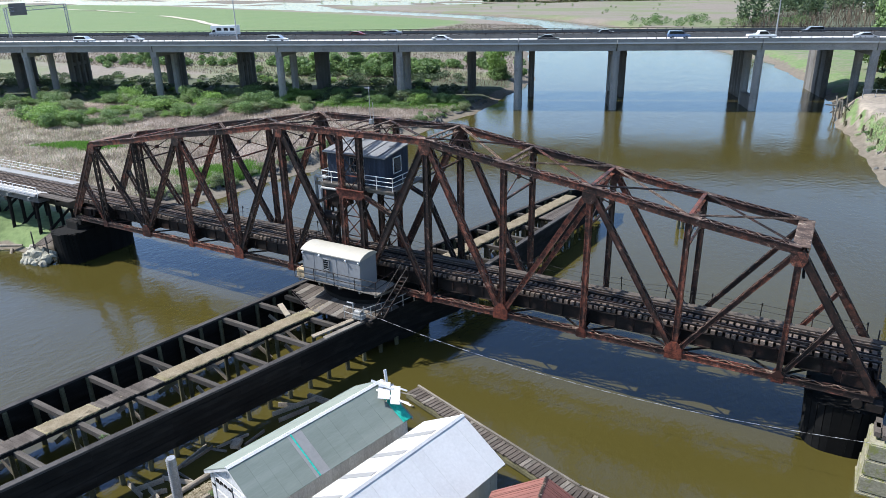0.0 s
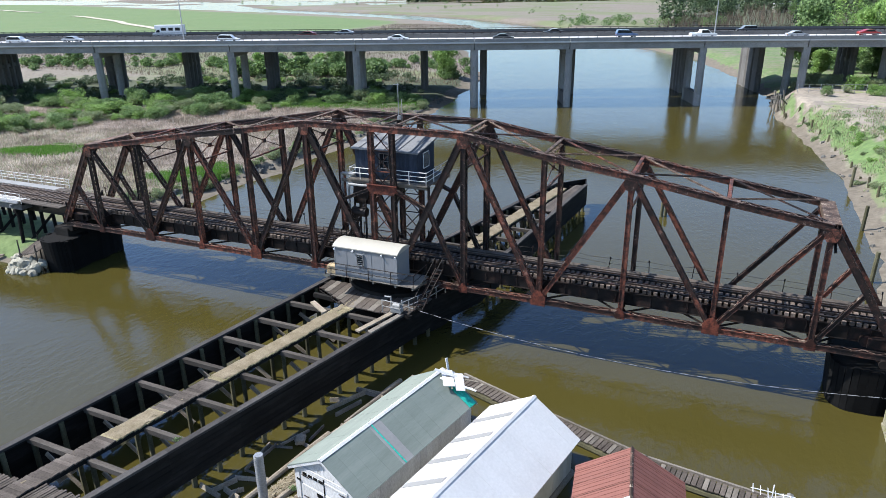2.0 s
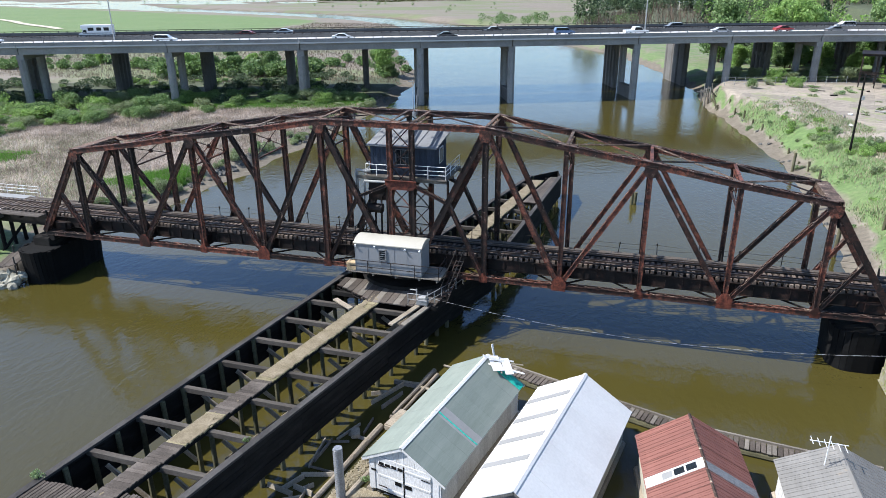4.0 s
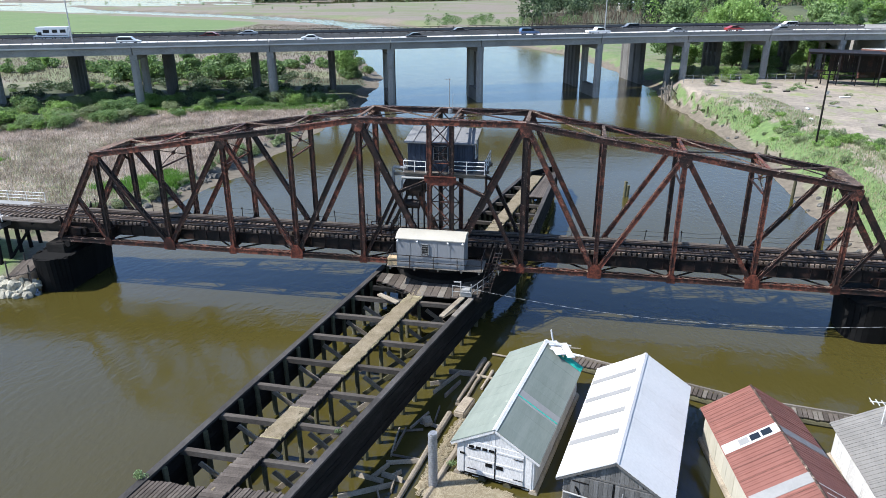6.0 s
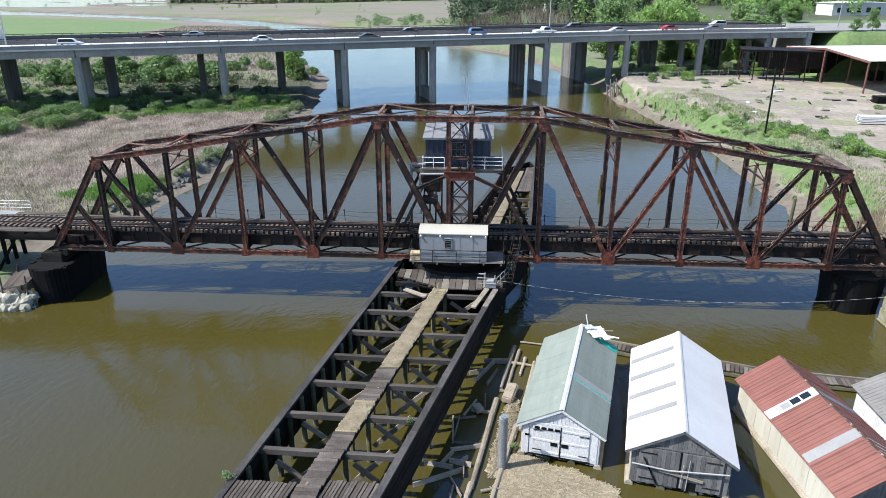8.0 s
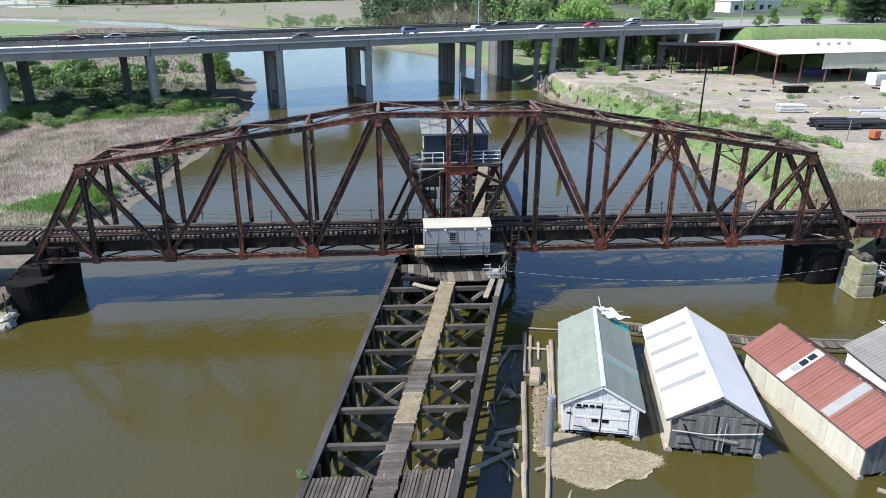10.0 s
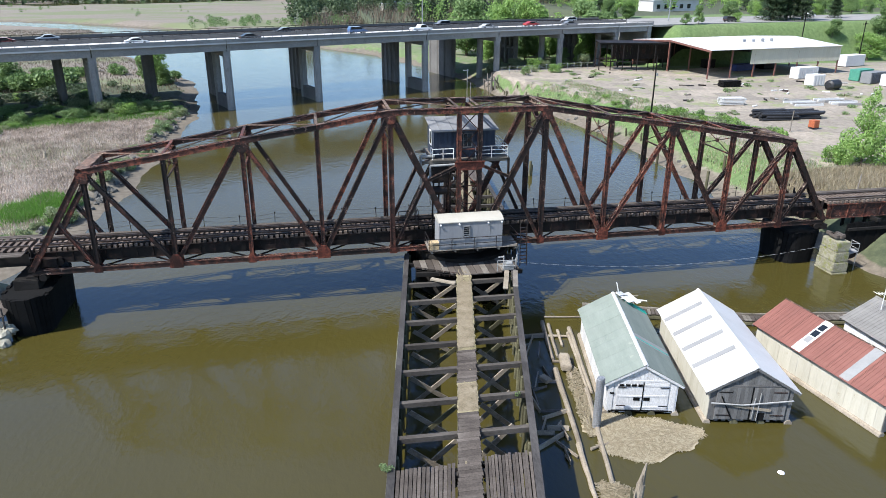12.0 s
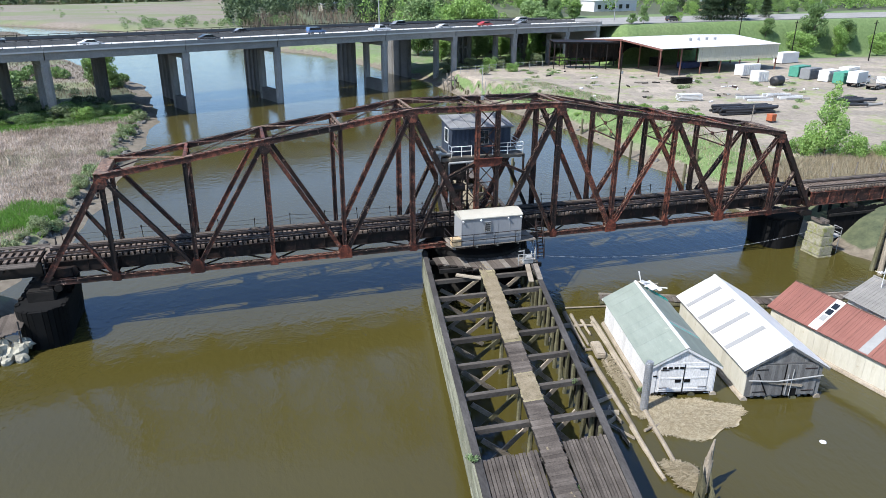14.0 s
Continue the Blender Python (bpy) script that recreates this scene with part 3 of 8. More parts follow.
bm = bmesh.new()
wx, wy = [-4200, -600, -200, -60, 0, 60, 200, 600, 4200], [-600, -60, 0, 60, 150, 400, 1000, 4600]
grid = [[bm.verts.new((x, y, 0)) for x in wx] for y in wy]
for j in range(len(wy) - 1):
    for i in range(len(wx) - 1):
        bm.faces.new((grid[j][i], grid[j][i + 1], grid[j + 1][i + 1], grid[j + 1][i]))
water = tagged(new("water", finish(bm, "water", WATER)), "murky olive brown slough water with fine ripples", "water", kind="structure")


def bank_x(y, d, x0, x1, step):
    """Where, going from x0 to x1 at y, the river's edge comes nearer than d."""
    xs = np.arange(x0, x1, step)
    near = shore(xs, np.full(xs.shape, float(y)))[0] < d
    return float(xs[int(np.argmax(near))]) if near.any() else float(xs[-1])


# ---- the swing bridge ----
CX, NEAR, FAR = -0.25, -2.5, 2.8
MIDY = (NEAR + FAR) / 2
NODE_X = [0.95, 7.0, 13.25, 19.5, 25.85, 32.2, 37.4]
TOP_Z = {1: 17.25, 2: 16.2, 3: 15.3, 4: 14.2, 5: 13.25}
LOW = 4.75
span = thing("swing_bridge", "rusty brown steel through truss railway swing bridge over the slough", "bridge", at=(CX, 0, 0))


def gusset(bm, x, z, y, w, h, chamfer=0.35):
    out = [(x - w / 2, z - h / 2), (x + w / 2, z - h / 2), (x + w / 2, z + h * 0.1), (x + w / 2 - chamfer, z + h / 2), (x - w / 2 + chamfer, z + h / 2), (x - w / 2, z + h * 0.1)]
    prism(bm, out, y - 0.02, y + 0.02)
    for i in range(int(w / 0.16)):
        for k in range(int(h / 0.16)):
            px, pz = x - w / 2 + 0.1 + 0.16 * i, z - h / 2 + 0.1 + 0.16 * k
            if pz < z + h * 0.1:
                block(bm, (px, y - 0.03, pz), (0.05, 0.03, 0.05))


for y in (NEAR, FAR):
    out = -1 if y == NEAR else 1
    for s in (-1, 1):
        # bottom chord, panel by panel
        xs = [0] + NODE_X[1:]
        for i, (a, b) in enumerate(zip(xs, xs[1:])):
            bm = bmesh.new()
            laced(bm, (s * a, y, LOW), (s * b, y, LOW), 0.42, 0.4, 0.04, 0.6)
            part("bottom_chord", bm, (RUST, RUST_PALE), span)
        # top chord, its lacing coloured pale as if sunlit
        tops = [(0, TOP_Z[1])] + [(NODE_X[k], TOP_Z[k]) for k in range(1, 6)]
        for (a, za), (b, zb) in zip(tops, tops[1:]):
            bm = bmesh.new()
            laced(bm, (s * a, y, za), (s * b, y, zb), 0.5, 0.46, 0.04, 0.34)
            part("top_chord", bm, (RUST, RUST_PALE), span)
        bm = bmesh.new()
        laced(bm, (s * NODE_X[5], y, TOP_Z[5]), (s * NODE_X[6], y, LOW + 0.2), 0.5, 0.46, 0.04, 0.5)
        part("end_post", bm, (RUST, RUST), span)
        # posts
        for k in range(1, 6):
            bm = bmesh.new()
            laced(bm, (s * NODE_X[k], y, LOW), (s * NODE_X[k], y, TOP_Z[k]), 0.4, 0.34 if k != 1 else 0.42, 0.03, 0.42)
            part("post", bm, (RUST, RUST), span)
        # diagonals, with sunlight put into the pale lacing colour
        for (k0, z0), (k1, z1), deep in (((5, TOP_Z[5]), (4, LOW), 0.3), ((4, LOW), (3, TOP_Z[3]), 0.36), ((3, TOP_Z[3]), (2, LOW), 0.34), ((2, LOW), (1, TOP_Z[1]), 0.4), ((1, TOP_Z[1]), (0, LOW + 0.3), 0.5)):
            bm = bmesh.new()
            laced(bm, (s * NODE_X[k0], y, z0), (s * NODE_X[k1], y, z1), 0.38, deep, 0.03, 0.42)
            part("diagonal", bm, (RUST, RUST_PALE), span)
        # half-height struts at the ends and by the tower, lacing again coloured as sunlit
        bm = bmesh.new()
        mx, mz = (NODE_X[5] + NODE_X[6]) / 2, (TOP_Z[5] + LOW) / 2
        laced(bm, (s * (NODE_X[5] + 0.2), y, LOW + 0.3), (s * mx, y, mz), 0.34, 0.26, 0.03, 0.36)
        part("strut", bm, (RUST, RUST_PALE), span)
        bm = bmesh.new()
        t = 0.5
        hx, hz = NODE_X[1] + t * (NODE_X[0] - NODE_X[1]), TOP_Z[1] + t * (LOW - TOP_Z[1])
        laced(bm, (s * (NODE_X[1] - 0.2), y, LOW + 0.3), (s * hx, y, hz), 0.34, 0.28, 0.03, 0.36)
        laced(bm, (s * hx, y, hz), (s * 1.1, y, 12.3), 0.3, 0.24, 0.03, 0.36)
        part("strut", bm, (RUST, RUST_PALE), span)
        # gusset plates
        for k in range(1, 6):
            big = k in (2, 4)
            for f in (-1, 1):
                bm = bmesh.new()
                gusset(bm, s * NODE_X[k], LOW + (0.3 if big else 0.15), y + f * 0.27, 1.15 if big else 0.7, 1.25 if big else 0.9)
                part("gusset_plate", bm, RED_STEEL, span)
            if k in (1, 3, 5):
                for f in (-1, 1):
                    bm = bmesh.new()
                    gusset(bm, s * NODE_X[k], TOP_Z[k] - 0.5, y + f * 0.265, 0.95, -0.9, 0.2)
                    part("gusset_plate", bm, RUST, span)
    # tower posts in the middle, with crossed lacing between
    for s in (-1, 1):
        bm = bmesh.new()
        laced(bm, (s * NODE_X[0], y, LOW), (s * NODE_X[0], y, TOP_Z[1]), 0.4, 0.36, 0.03, 0.42)
        part("tower_post", bm, (RUST, RUST), span)
    for i in range(7):
        za, zb = 5.4 + i * 1.68, 5.4 + (i + 1) * 1.68
        for f in (-1, 1):
            bm = bmesh.new()
            beam(bm, (-0.8, y + f * 0.08, za if f > 0 else zb), (0.8, y + f * 0.08, zb if f > 0 else za), 0.03, 0.09)
            part("tower_brace", bm, RUST, span)
        bm = bmesh.new()
        beam(bm, (-0.8, y, zb), (0.8, y, zb), 0.06, 0.08)
        part("tower_bar", bm, RUST, span)
    # the deep plate that carries the control house
    bm = bmesh.new()
    prism(bm, [(-1.35, 12.35), (-1.0, 11.95), (1.0, 11.95), (1.35, 12.3), (1.35, 12.75), (-1.35, 12.75)], y - 0.26, y - 0.2)
    block(bm, (0, y - 0.3, 12.73), (2.7, 0.2, 0.05))
    for i in range(14):
        block(bm, (-1.2 + i * 0.185, y - 0.275, 12.62), (0.05, 0.03, 0.05))
    part("tower_plate", bm, RED_STEEL, span)

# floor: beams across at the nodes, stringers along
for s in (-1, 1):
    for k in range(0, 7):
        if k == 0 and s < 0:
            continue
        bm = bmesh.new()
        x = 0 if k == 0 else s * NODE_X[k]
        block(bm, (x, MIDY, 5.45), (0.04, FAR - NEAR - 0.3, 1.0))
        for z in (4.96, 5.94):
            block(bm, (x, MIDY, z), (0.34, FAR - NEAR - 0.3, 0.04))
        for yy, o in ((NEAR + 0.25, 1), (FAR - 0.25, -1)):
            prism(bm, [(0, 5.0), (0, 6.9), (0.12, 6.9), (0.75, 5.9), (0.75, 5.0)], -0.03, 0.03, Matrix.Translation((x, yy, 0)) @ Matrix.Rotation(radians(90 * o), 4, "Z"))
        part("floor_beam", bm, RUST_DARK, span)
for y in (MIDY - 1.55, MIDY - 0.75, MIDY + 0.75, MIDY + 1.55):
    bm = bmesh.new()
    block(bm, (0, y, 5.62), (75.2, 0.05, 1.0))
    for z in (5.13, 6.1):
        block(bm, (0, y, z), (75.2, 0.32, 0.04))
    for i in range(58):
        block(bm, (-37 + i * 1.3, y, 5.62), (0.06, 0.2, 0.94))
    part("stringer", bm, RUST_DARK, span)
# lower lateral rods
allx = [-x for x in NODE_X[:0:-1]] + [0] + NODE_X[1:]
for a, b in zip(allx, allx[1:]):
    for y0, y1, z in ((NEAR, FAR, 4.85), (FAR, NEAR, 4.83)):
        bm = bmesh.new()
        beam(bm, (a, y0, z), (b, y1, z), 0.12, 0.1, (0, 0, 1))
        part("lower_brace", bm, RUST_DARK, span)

# top bracing: struts at the nodes, crossed bars, sway frames
for s in (-1, 1):
    for k in range(1, 6):
        x, z = s * NODE_X[k], TOP_Z[k]
        bm = bmesh.new()
        if k == 5:
            block(bm, (x, MIDY, z + 0.2), (0.85, FAR - NEAR, 0.05))
            for e in (-0.45, 0.45):
                block(bm, (x + e, MIDY, z), (0.05, FAR - NEAR, 0.42))
            part("portal_box", bm, RUST_PALE, span)
        else:
            for zz in (z + 0.2, z - 0.22):
                block(bm, (x, MIDY, zz), (0.24, FAR - NEAR, 0.07))
            n = 10
            for i in range(n):
                ya, yb = NEAR + (FAR - NEAR) * i / n, NEAR + (FAR - NEAR) * (i + 1) / n
                za, zb = (z + 0.18, z - 0.2) if i % 2 else (z - 0.2, z + 0.18)
                beam(bm, (x, ya, za), (x, yb, zb), 0.06, 0.04, (1, 0, 0))
            part("top_strut", bm, RUST_PALE if k in (1, 2) else RUST, span)
        if k < 5:
            # rods crossed between the posts, with a strut under them
            lowz = max(z - 2.6, 12.2)
            bm = bmesh.new()
            for f in (-1, 1):
                tube(bm, (x + f * 0.05, NEAR, z - 0.3 if f > 0 else lowz), (x + f * 0.05, FAR, lowz if f > 0 else z - 0.3), 0.045, sides=5)
            block(bm, (x, MIDY, lowz), (0.14, FAR - NEAR, 0.12))
            block(bm, (x, MIDY, (z + lowz) / 2 - 0.15), (0.16, 0.34, 0.34))
            part("sway_brace", bm, RUST, span)
    # portal knees at the hip
    bm = bmesh.new()
    x, z = s * (NODE_X[5] + 0.25), TOP_Z[5] - 0.4
    block(bm, (x, MIDY, z), (0.16, FAR - NEAR, 0.3))
    for yy, o in ((NEAR, 1), (FAR, -1)):
        beam(bm, (x + s * 0.15, yy, z - 1.3), (x, yy + o * 1.2, z), 0.16, 0.16, (1, 0, 0))
    part("portal_brace", bm, RUST_DARK, span)
    # crossed bars in the plane of the top chords
    ks = [(0, TOP_Z[1])] + [(NODE_X[k], TOP_Z[k]) for k in range(1, 6)]
    for i, ((a, za), (b, zb)) in enumerate(zip(ks, ks[1:])):
        for f in (0, 1):
            bm = bmesh.new()
            y0, y1 = (NEAR, FAR) if f else (FAR, NEAR)
            p0, p1 = Vector((s * a, y0, za + 0.19 + 0.05 * f)), Vector((s * b, y1, zb + 0.19 + 0.05 * f))
            fr = frame_of(p0, p1, (0, 1, 0))
            for e in (-0.09, 0.09):
                off = fr @ Vector((0, e, 0))
                beam(bm, p0 + off, p1 + off, 0.045, 0.06, (0, 1, 0))
            n = 14
            for j in range(n):
                q = 0.09 if j % 2 else -0.09
                beam(bm, p0.lerp(p1, j / n) + fr @ Vector((0, q, 0)), p0.lerp(p1, (j + 1) / n) + fr @ Vector((0, -q, 0)), 0.04, 0.02, (0, 1, 0))
            part("lateral_brace", bm, RUST_PALE if (i + f) % 2 else RUST, span)
for x in (-0.95, 0.95):
    bm = bmesh.new()
    for zz in (TOP_Z[1] + 0.2, TOP_Z[1] - 0.2):
        block(bm, (x, MIDY, zz), (0.2, FAR - NEAR, 0.07))
    part("top_strut", bm, RUST_PALE, span)
    # portal frame under the control house
    bm = bmesh.new()
    block(bm, (x, MIDY, 12.35), (0.3, FAR - NEAR, 0.5))
    for yy, o in ((NEAR, 1), (FAR, -1)):
        beam(bm, (x, yy, 10.8), (x, yy + o * 1.4, 12.15), 0.2, 0.2, (1, 0, 0))
    part("tower_beam", bm, RUST, span)
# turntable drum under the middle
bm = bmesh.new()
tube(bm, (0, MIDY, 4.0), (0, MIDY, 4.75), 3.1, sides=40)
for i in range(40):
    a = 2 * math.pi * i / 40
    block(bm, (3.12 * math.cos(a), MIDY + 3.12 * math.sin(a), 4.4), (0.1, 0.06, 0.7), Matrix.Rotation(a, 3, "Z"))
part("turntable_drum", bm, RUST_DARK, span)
# locking gear at both ends
for s in (-1, 1):
    bm = bmesh.new()
    for y in (NEAR + 0.1, FAR - 0.1):
        bm = bmesh.new()
        block(bm, (s * 37.5, y, 4.2), (0.9, 0.7, 0.5))
        tube(bm, (s * 36.6, y - 0.5, 4.35), (s * 36.6, y + 0.3, 4.35), 0.3, sides=12)
        beam(bm, (s * 36.2, y, 4.4), (s * 37.8, y, 4.9), 0.18, 0.2)
        part("locking_gear", bm, RUST_DARK, span)
    bm = bmesh.new()
    block(bm, (s * 36.3, NEAR + 0.9, 5.3), (1.4, 0.8, 0.7))
    tube(bm, (s * 35.5, NEAR + 0.7, 5.3), (s * 35.5, NEAR + 1.5, 5.3), 0.38, sides=12)
    part("end_motor", bm, RUST_DARK, span)

# ---- track on the swing span ----
def make_track(name, label, x0, x1, step=0.44):
    tr = thing(name, label, "railway track")
    bmt = bmesh.new()
    block(bmt, (0, 0, 0), (0.27, 3.1, 0.26))
    tie = finish(bmt, "tie", TIE)
    n = int((x1 - x0) / step)
    rnd = random.Random(7)
    for i in range(n + 1):
        part_of("tie", tie, tr, pose(x0 + i * step + rnd.uniform(-0.03, 0.03), MIDY + rnd.uniform(-0.05, 0.05), 6.25 + rnd.uniform(-0.012, 0.012), 0, 0, rnd.uniform(-1.2, 1.2)))
    for y in (-0.755, 0.755):
        b = bmesh.new()
        xm, ln = (x0 + x1) / 2, x1 - x0
        block(b, (xm, MIDY + y, 6.375), (ln, 0.14, 0.025))
        block(b, (xm, MIDY + y, 6.44), (ln, 0.02, 0.12))
        block(b, (xm, MIDY + y, 6.52), (ln, 0.07, 0.045))
        part("rail", b, RAIL, tr)
    return tr


track = make_track("railway_track", "worn rails on grey timber ties along the bridge deck", CX - 37.6, CX + 37.6)
for y in (-0.42, 0.42):
    b = bmesh.new()
    block(b, (CX, MIDY + y, 6.44), (75, 0.09, 0.14))
    part("guard_rail", b, RUST_DARK, track)
for y in (-1.28, 1.28):
    b = bmesh.new()
    block(b, (CX, MIDY + y, 6.42), (75, 0.15, 0.14))
    part("guard_timber", b, RUST_DARK if y < 0 else WOOD_PLANK, track)
# walkway planks and a wire fence on the far side
for y, w in ((MIDY + 1.85, 0.5),):
    walkw = thing("walkway", "narrow grey plank walkway along the railway track", "walkway")
    for i in range(25):
        b = bmesh.new()
        block(b, (CX - 37.2 + i * 3.1, y, 6.3), (3.02, w, 0.07))
        part("plank", b, WOOD_PLANK, walkw)
fence = thing("wire_fence", "sagging wire fence on thin rusty posts along the walkway", "fence")
rnd = random.Random(3)
prev = None
for i in range(24):
    x = CX - 36.8 + i * 3.2
    top = Vector((x + rnd.uniform(-0.12, 0.12), MIDY + 2.3 + rnd.uniform(-0.05, 0.05), 7.2 + rnd.uniform(-0.1, 0.12)))
    b = bmesh.new()
    tube(b, (x, MIDY + 2.25, 6.0), top, 0.035, sides=5)
    block(b, top, (0.1, 0.1, 0.16))
    part("post", b, RUST_DARK, fence)
    if prev:
        b = bmesh.new()
        for dz in (-0.06, -0.5):
            mid = prev.lerp(top, 0.5) + Vector((0, 0, dz - rnd.uniform(0.03, 0.14)))
            tube(b, prev + Vector((0, 0, dz)), mid, 0.014, sides=4)
            tube(b, mid, top + Vector((0, 0, dz)), 0.014, sides=4)
        part("wire", b, RUST_DARK, fence)
    prev = top

# ---- control house over the track ----
house = thing("control_house", "dark blue boarded control house with a grey felt roof", "control house")
hx0, hx1, hy0, hy1, hz0 = -3.2, 2.3, -1.5, 1.9, 12.85
b = bmesh.new()
block(b, ((hx0 + hx1) / 2 + 0.4, (hy0 + hy1) / 2, hz0 - 0.06), (hx1 - hx0 + 1.6, hy1 - hy0 + 1.3, 0.12))
for y in (hy0 - 0.4, -0.2, hy1 + 0.4):
    block(b, (-0.4, y, hz0 - 0.25), (8.0, 0.18, 0.26))
part("platform", b, WOOD_GREY, house)
w = 0.12
house_wall = new("wall", None)
house_wall.parent = house


def board(bx, by, bz, sx, sy, sz):
    bb = bmesh.new()
    block(bb, (bx, by, bz), (sx, sy, sz))
    part("board", bb, NAVY, house_wall)


for y in (hy0, hy1):
    zt = 15.3 if y == hy0 else 15.72
    n = 26
    for i in range(n):
        bw = (hx1 - hx0) / n
        xx = hx0 + (i + 0.5) * bw
        if y == hy0 and (-1.0 < xx < 0.2):
            board(xx, y, hz0 + 0.45, bw - 0.012, w, 0.9)
            board(xx, y, (hz0 + 2.2 + zt) / 2, bw - 0.012, w, zt - hz0 - 2.2)
        else:
            board(xx, y, (hz0 + zt) / 2, bw - 0.012, w, zt - hz0)
for x in (hx0, hx1):
    b = bmesh.new()
    prism(b, [(hy0, hz0), (hy1, hz0), (hy1, 15.72), (hy0, 15.3)], -w / 2, w / 2, Matrix.Translation((x, 0, 0)) @ Matrix.Rotation(radians(90), 4, "Z"))
    part("end_wall", b, NAVY, house)
b = bmesh.new()
prism(b, [(hy0 - 0.35, 15.27), (hy1 + 0.3, 15.8), (hy1 + 0.3, 15.9), (hy0 - 0.35, 15.37)], -(hx1 - hx0) / 2 - 0.3, (hx1 - hx0) / 2 + 0.3, Matrix.Translation(((hx0 + hx1) / 2, 0, 0)) @ Matrix.Rotation(radians(90), 4, "Z"))
roof = part("roof", b, ROOFGREY, house)
b = bmesh.new()
for i in range(5):
    beam(b, (hx0 + 0.5 + i * 1.15, hy0 - 0.34, 15.4), (hx0 + 0.5 + i * 1.15, hy1 + 0.28, 15.93), 0.05, 0.05, (1, 0, 0))
part("roof_batten", b, ROOFGREY, roof)
for nm, (x, y, sx, sy) in (("front", (-0.4, hy0 - 0.01, 1.2, 0.05)), ("side", (hx1 + 0.07, 0.2, 0.05, 1.1)), ("west", (hx0 - 0.07, 0.2, 0.05, 1.0))):
    win = new("window", None)
    win.parent = house
    b = bmesh.new()
    block(b, (x, y, hz0 + 1.55), (sx, sy, 1.25))
    part("pane", b, DARKGLASS, win)
    b = bmesh.new()
    for e in (-0.5, 0.5):
        block(b, (x + e * sx if sx > sy else x, y + (e * sy if sy > sx else -0.02), hz0 + 1.55), (0.07 if sx > sy else 0.1, 0.07 if sy > sx else 0.1, 1.3))
        block(b, (x, y - (0.02 if sx > sy else 0), hz0 + 1.55 + e * 1.25), (sx + 0.07 if sx > sy else 0.1, sy + 0.07 if sy > sx else 0.1, 0.07))
    if sx > sy:
        for e in (-0.2, 0.2):
            block(b, (x + e, y - 0.03, hz0 + 1.55), (0.035, 0.03, 1.2))
        block(b, (x, y - 0.03, hz0 + 1.55), (1.2, 0.03, 0.035))
    part("window_frame", b, WHITEPIPE if sx < sy else ROOFGREY, win)
rail_parts(house, WHITEPIPE, [(0.4, hy0 - 0.6, hz0), (3.4, hy0 - 0.6, hz0), (3.4, hy1 + 0.5, hz0)], 1.05, (0.35, 0.7, 1.05), 0.032, 1.4)
b = bmesh.new()
tube(b, (0.75, hy0 - 0.6, hz0), (0.75, hy0 - 0.6, hz0 + 2.3), 0.035, sides=6)
part("standpipe", b, WHITEPIPE, house)
rail_parts(house, WHITEPIPE, [(-1.6, hy0 - 0.6, hz0), (-3.5, hy0 - 0.6, hz0), (-3.5, hy0 + 0.3, hz0)], 0.95, (0.5, 0.95), 0.032, 1.2)
b = bmesh.new()
tube(b, (-4.5, hy0 - 0.2, hz0 - 2.6), (-4.5, hy0 - 0.2, hz0 + 0.25), 0.13, sides=10)
tube(b, (-4.5, hy0 - 0.2, hz0 + 0.25), (-3.25, hy0 - 0.2, hz0 + 0.25), 0.13, sides=10)
part("vent_pipe", b, GREYPIPE, house, "bent grey vent pipe")
b = bmesh.new()
tube(b, (-3.7, hy0 - 0.55, hz0 - 0.55), (-0.7, hy0 - 0.55, hz0 - 0.5), 0.11, sides=10)
tube(b, (-3.7, hy0 - 0.55, hz0 - 0.55), (-3.7, hy0 - 0.55, hz0 - 4.2), 0.09, sides=8)
part("drain_pipe", b, GREYPIPE, house, "pale grey pipe under the floor")
b = bmesh.new()
block(b, (-2.7, hy0 + 0.6, hz0 - 1.3), (1.5, 1.6, 1.9))
tube(b, (-2.7, hy0 - 0.35, hz0 - 1.3), (-2.7, hy0 + 1.5, hz0 - 1.3), 0.75, sides=14)
tube(b, (-3.5, hy0 - 0.4, hz0 - 2.9), (-2.2, hy0 - 0.4, hz0 - 2.9), 0.4, sides=12)
for k in range(4):
    beam(b, (-3.3 + 0.5 * k, hy0 - 0.3, hz0 - 0.3), (-3.5 + 0.55 * k, hy0 - 0.3, hz0 - 6.2), 0.12, 0.14)
part("machinery", b, RUST_DARK, house, "dark winding gear under the house")
b = bmesh.new()
tube(b, (3.55, hy0 - 0.5, hz0 - 0.1), (3.55, hy0 - 0.5, hz0 - 1.7), 0.11, sides=8)
tube(b, (2.6, hy0 - 0.5, hz0 - 0.1), (3.55, hy0 - 0.5, hz0 - 0.1), 0.11, sides=8)
part("vent_pipe", b, RUST_DARK, house)
# stair from the deck up to the house
stair = thing("steel_stair", "dark steel stair climbing to the control house", "stair")
b = bmesh.new()
for e in (-0.35, 0.35):
    beam(b, (-5.6, 0.9 + e, 6.4), (-2.6, 0.9 + e, 12.7), 0.05, 0.22)
part("stringer", b, RUST_DARK, stair)
for i in range(26):
    b = bmesh.new()
    block(b, (-5.55 + i * 3.0 / 26, 0.9, 6.6 + i * 6.2 / 26), (0.24, 0.7, 0.04))
    part("tread", b, RUST_DARK, stair)
rail_parts(stair, RUST_DARK, [(-6.6, NEAR + 0.6, 6.4), (-4.8, NEAR + 0.6, 6.4), (-4.8, 1.4, 6.4)], 1.7, (0.6, 1.15, 1.7), 0.035, 0.9)
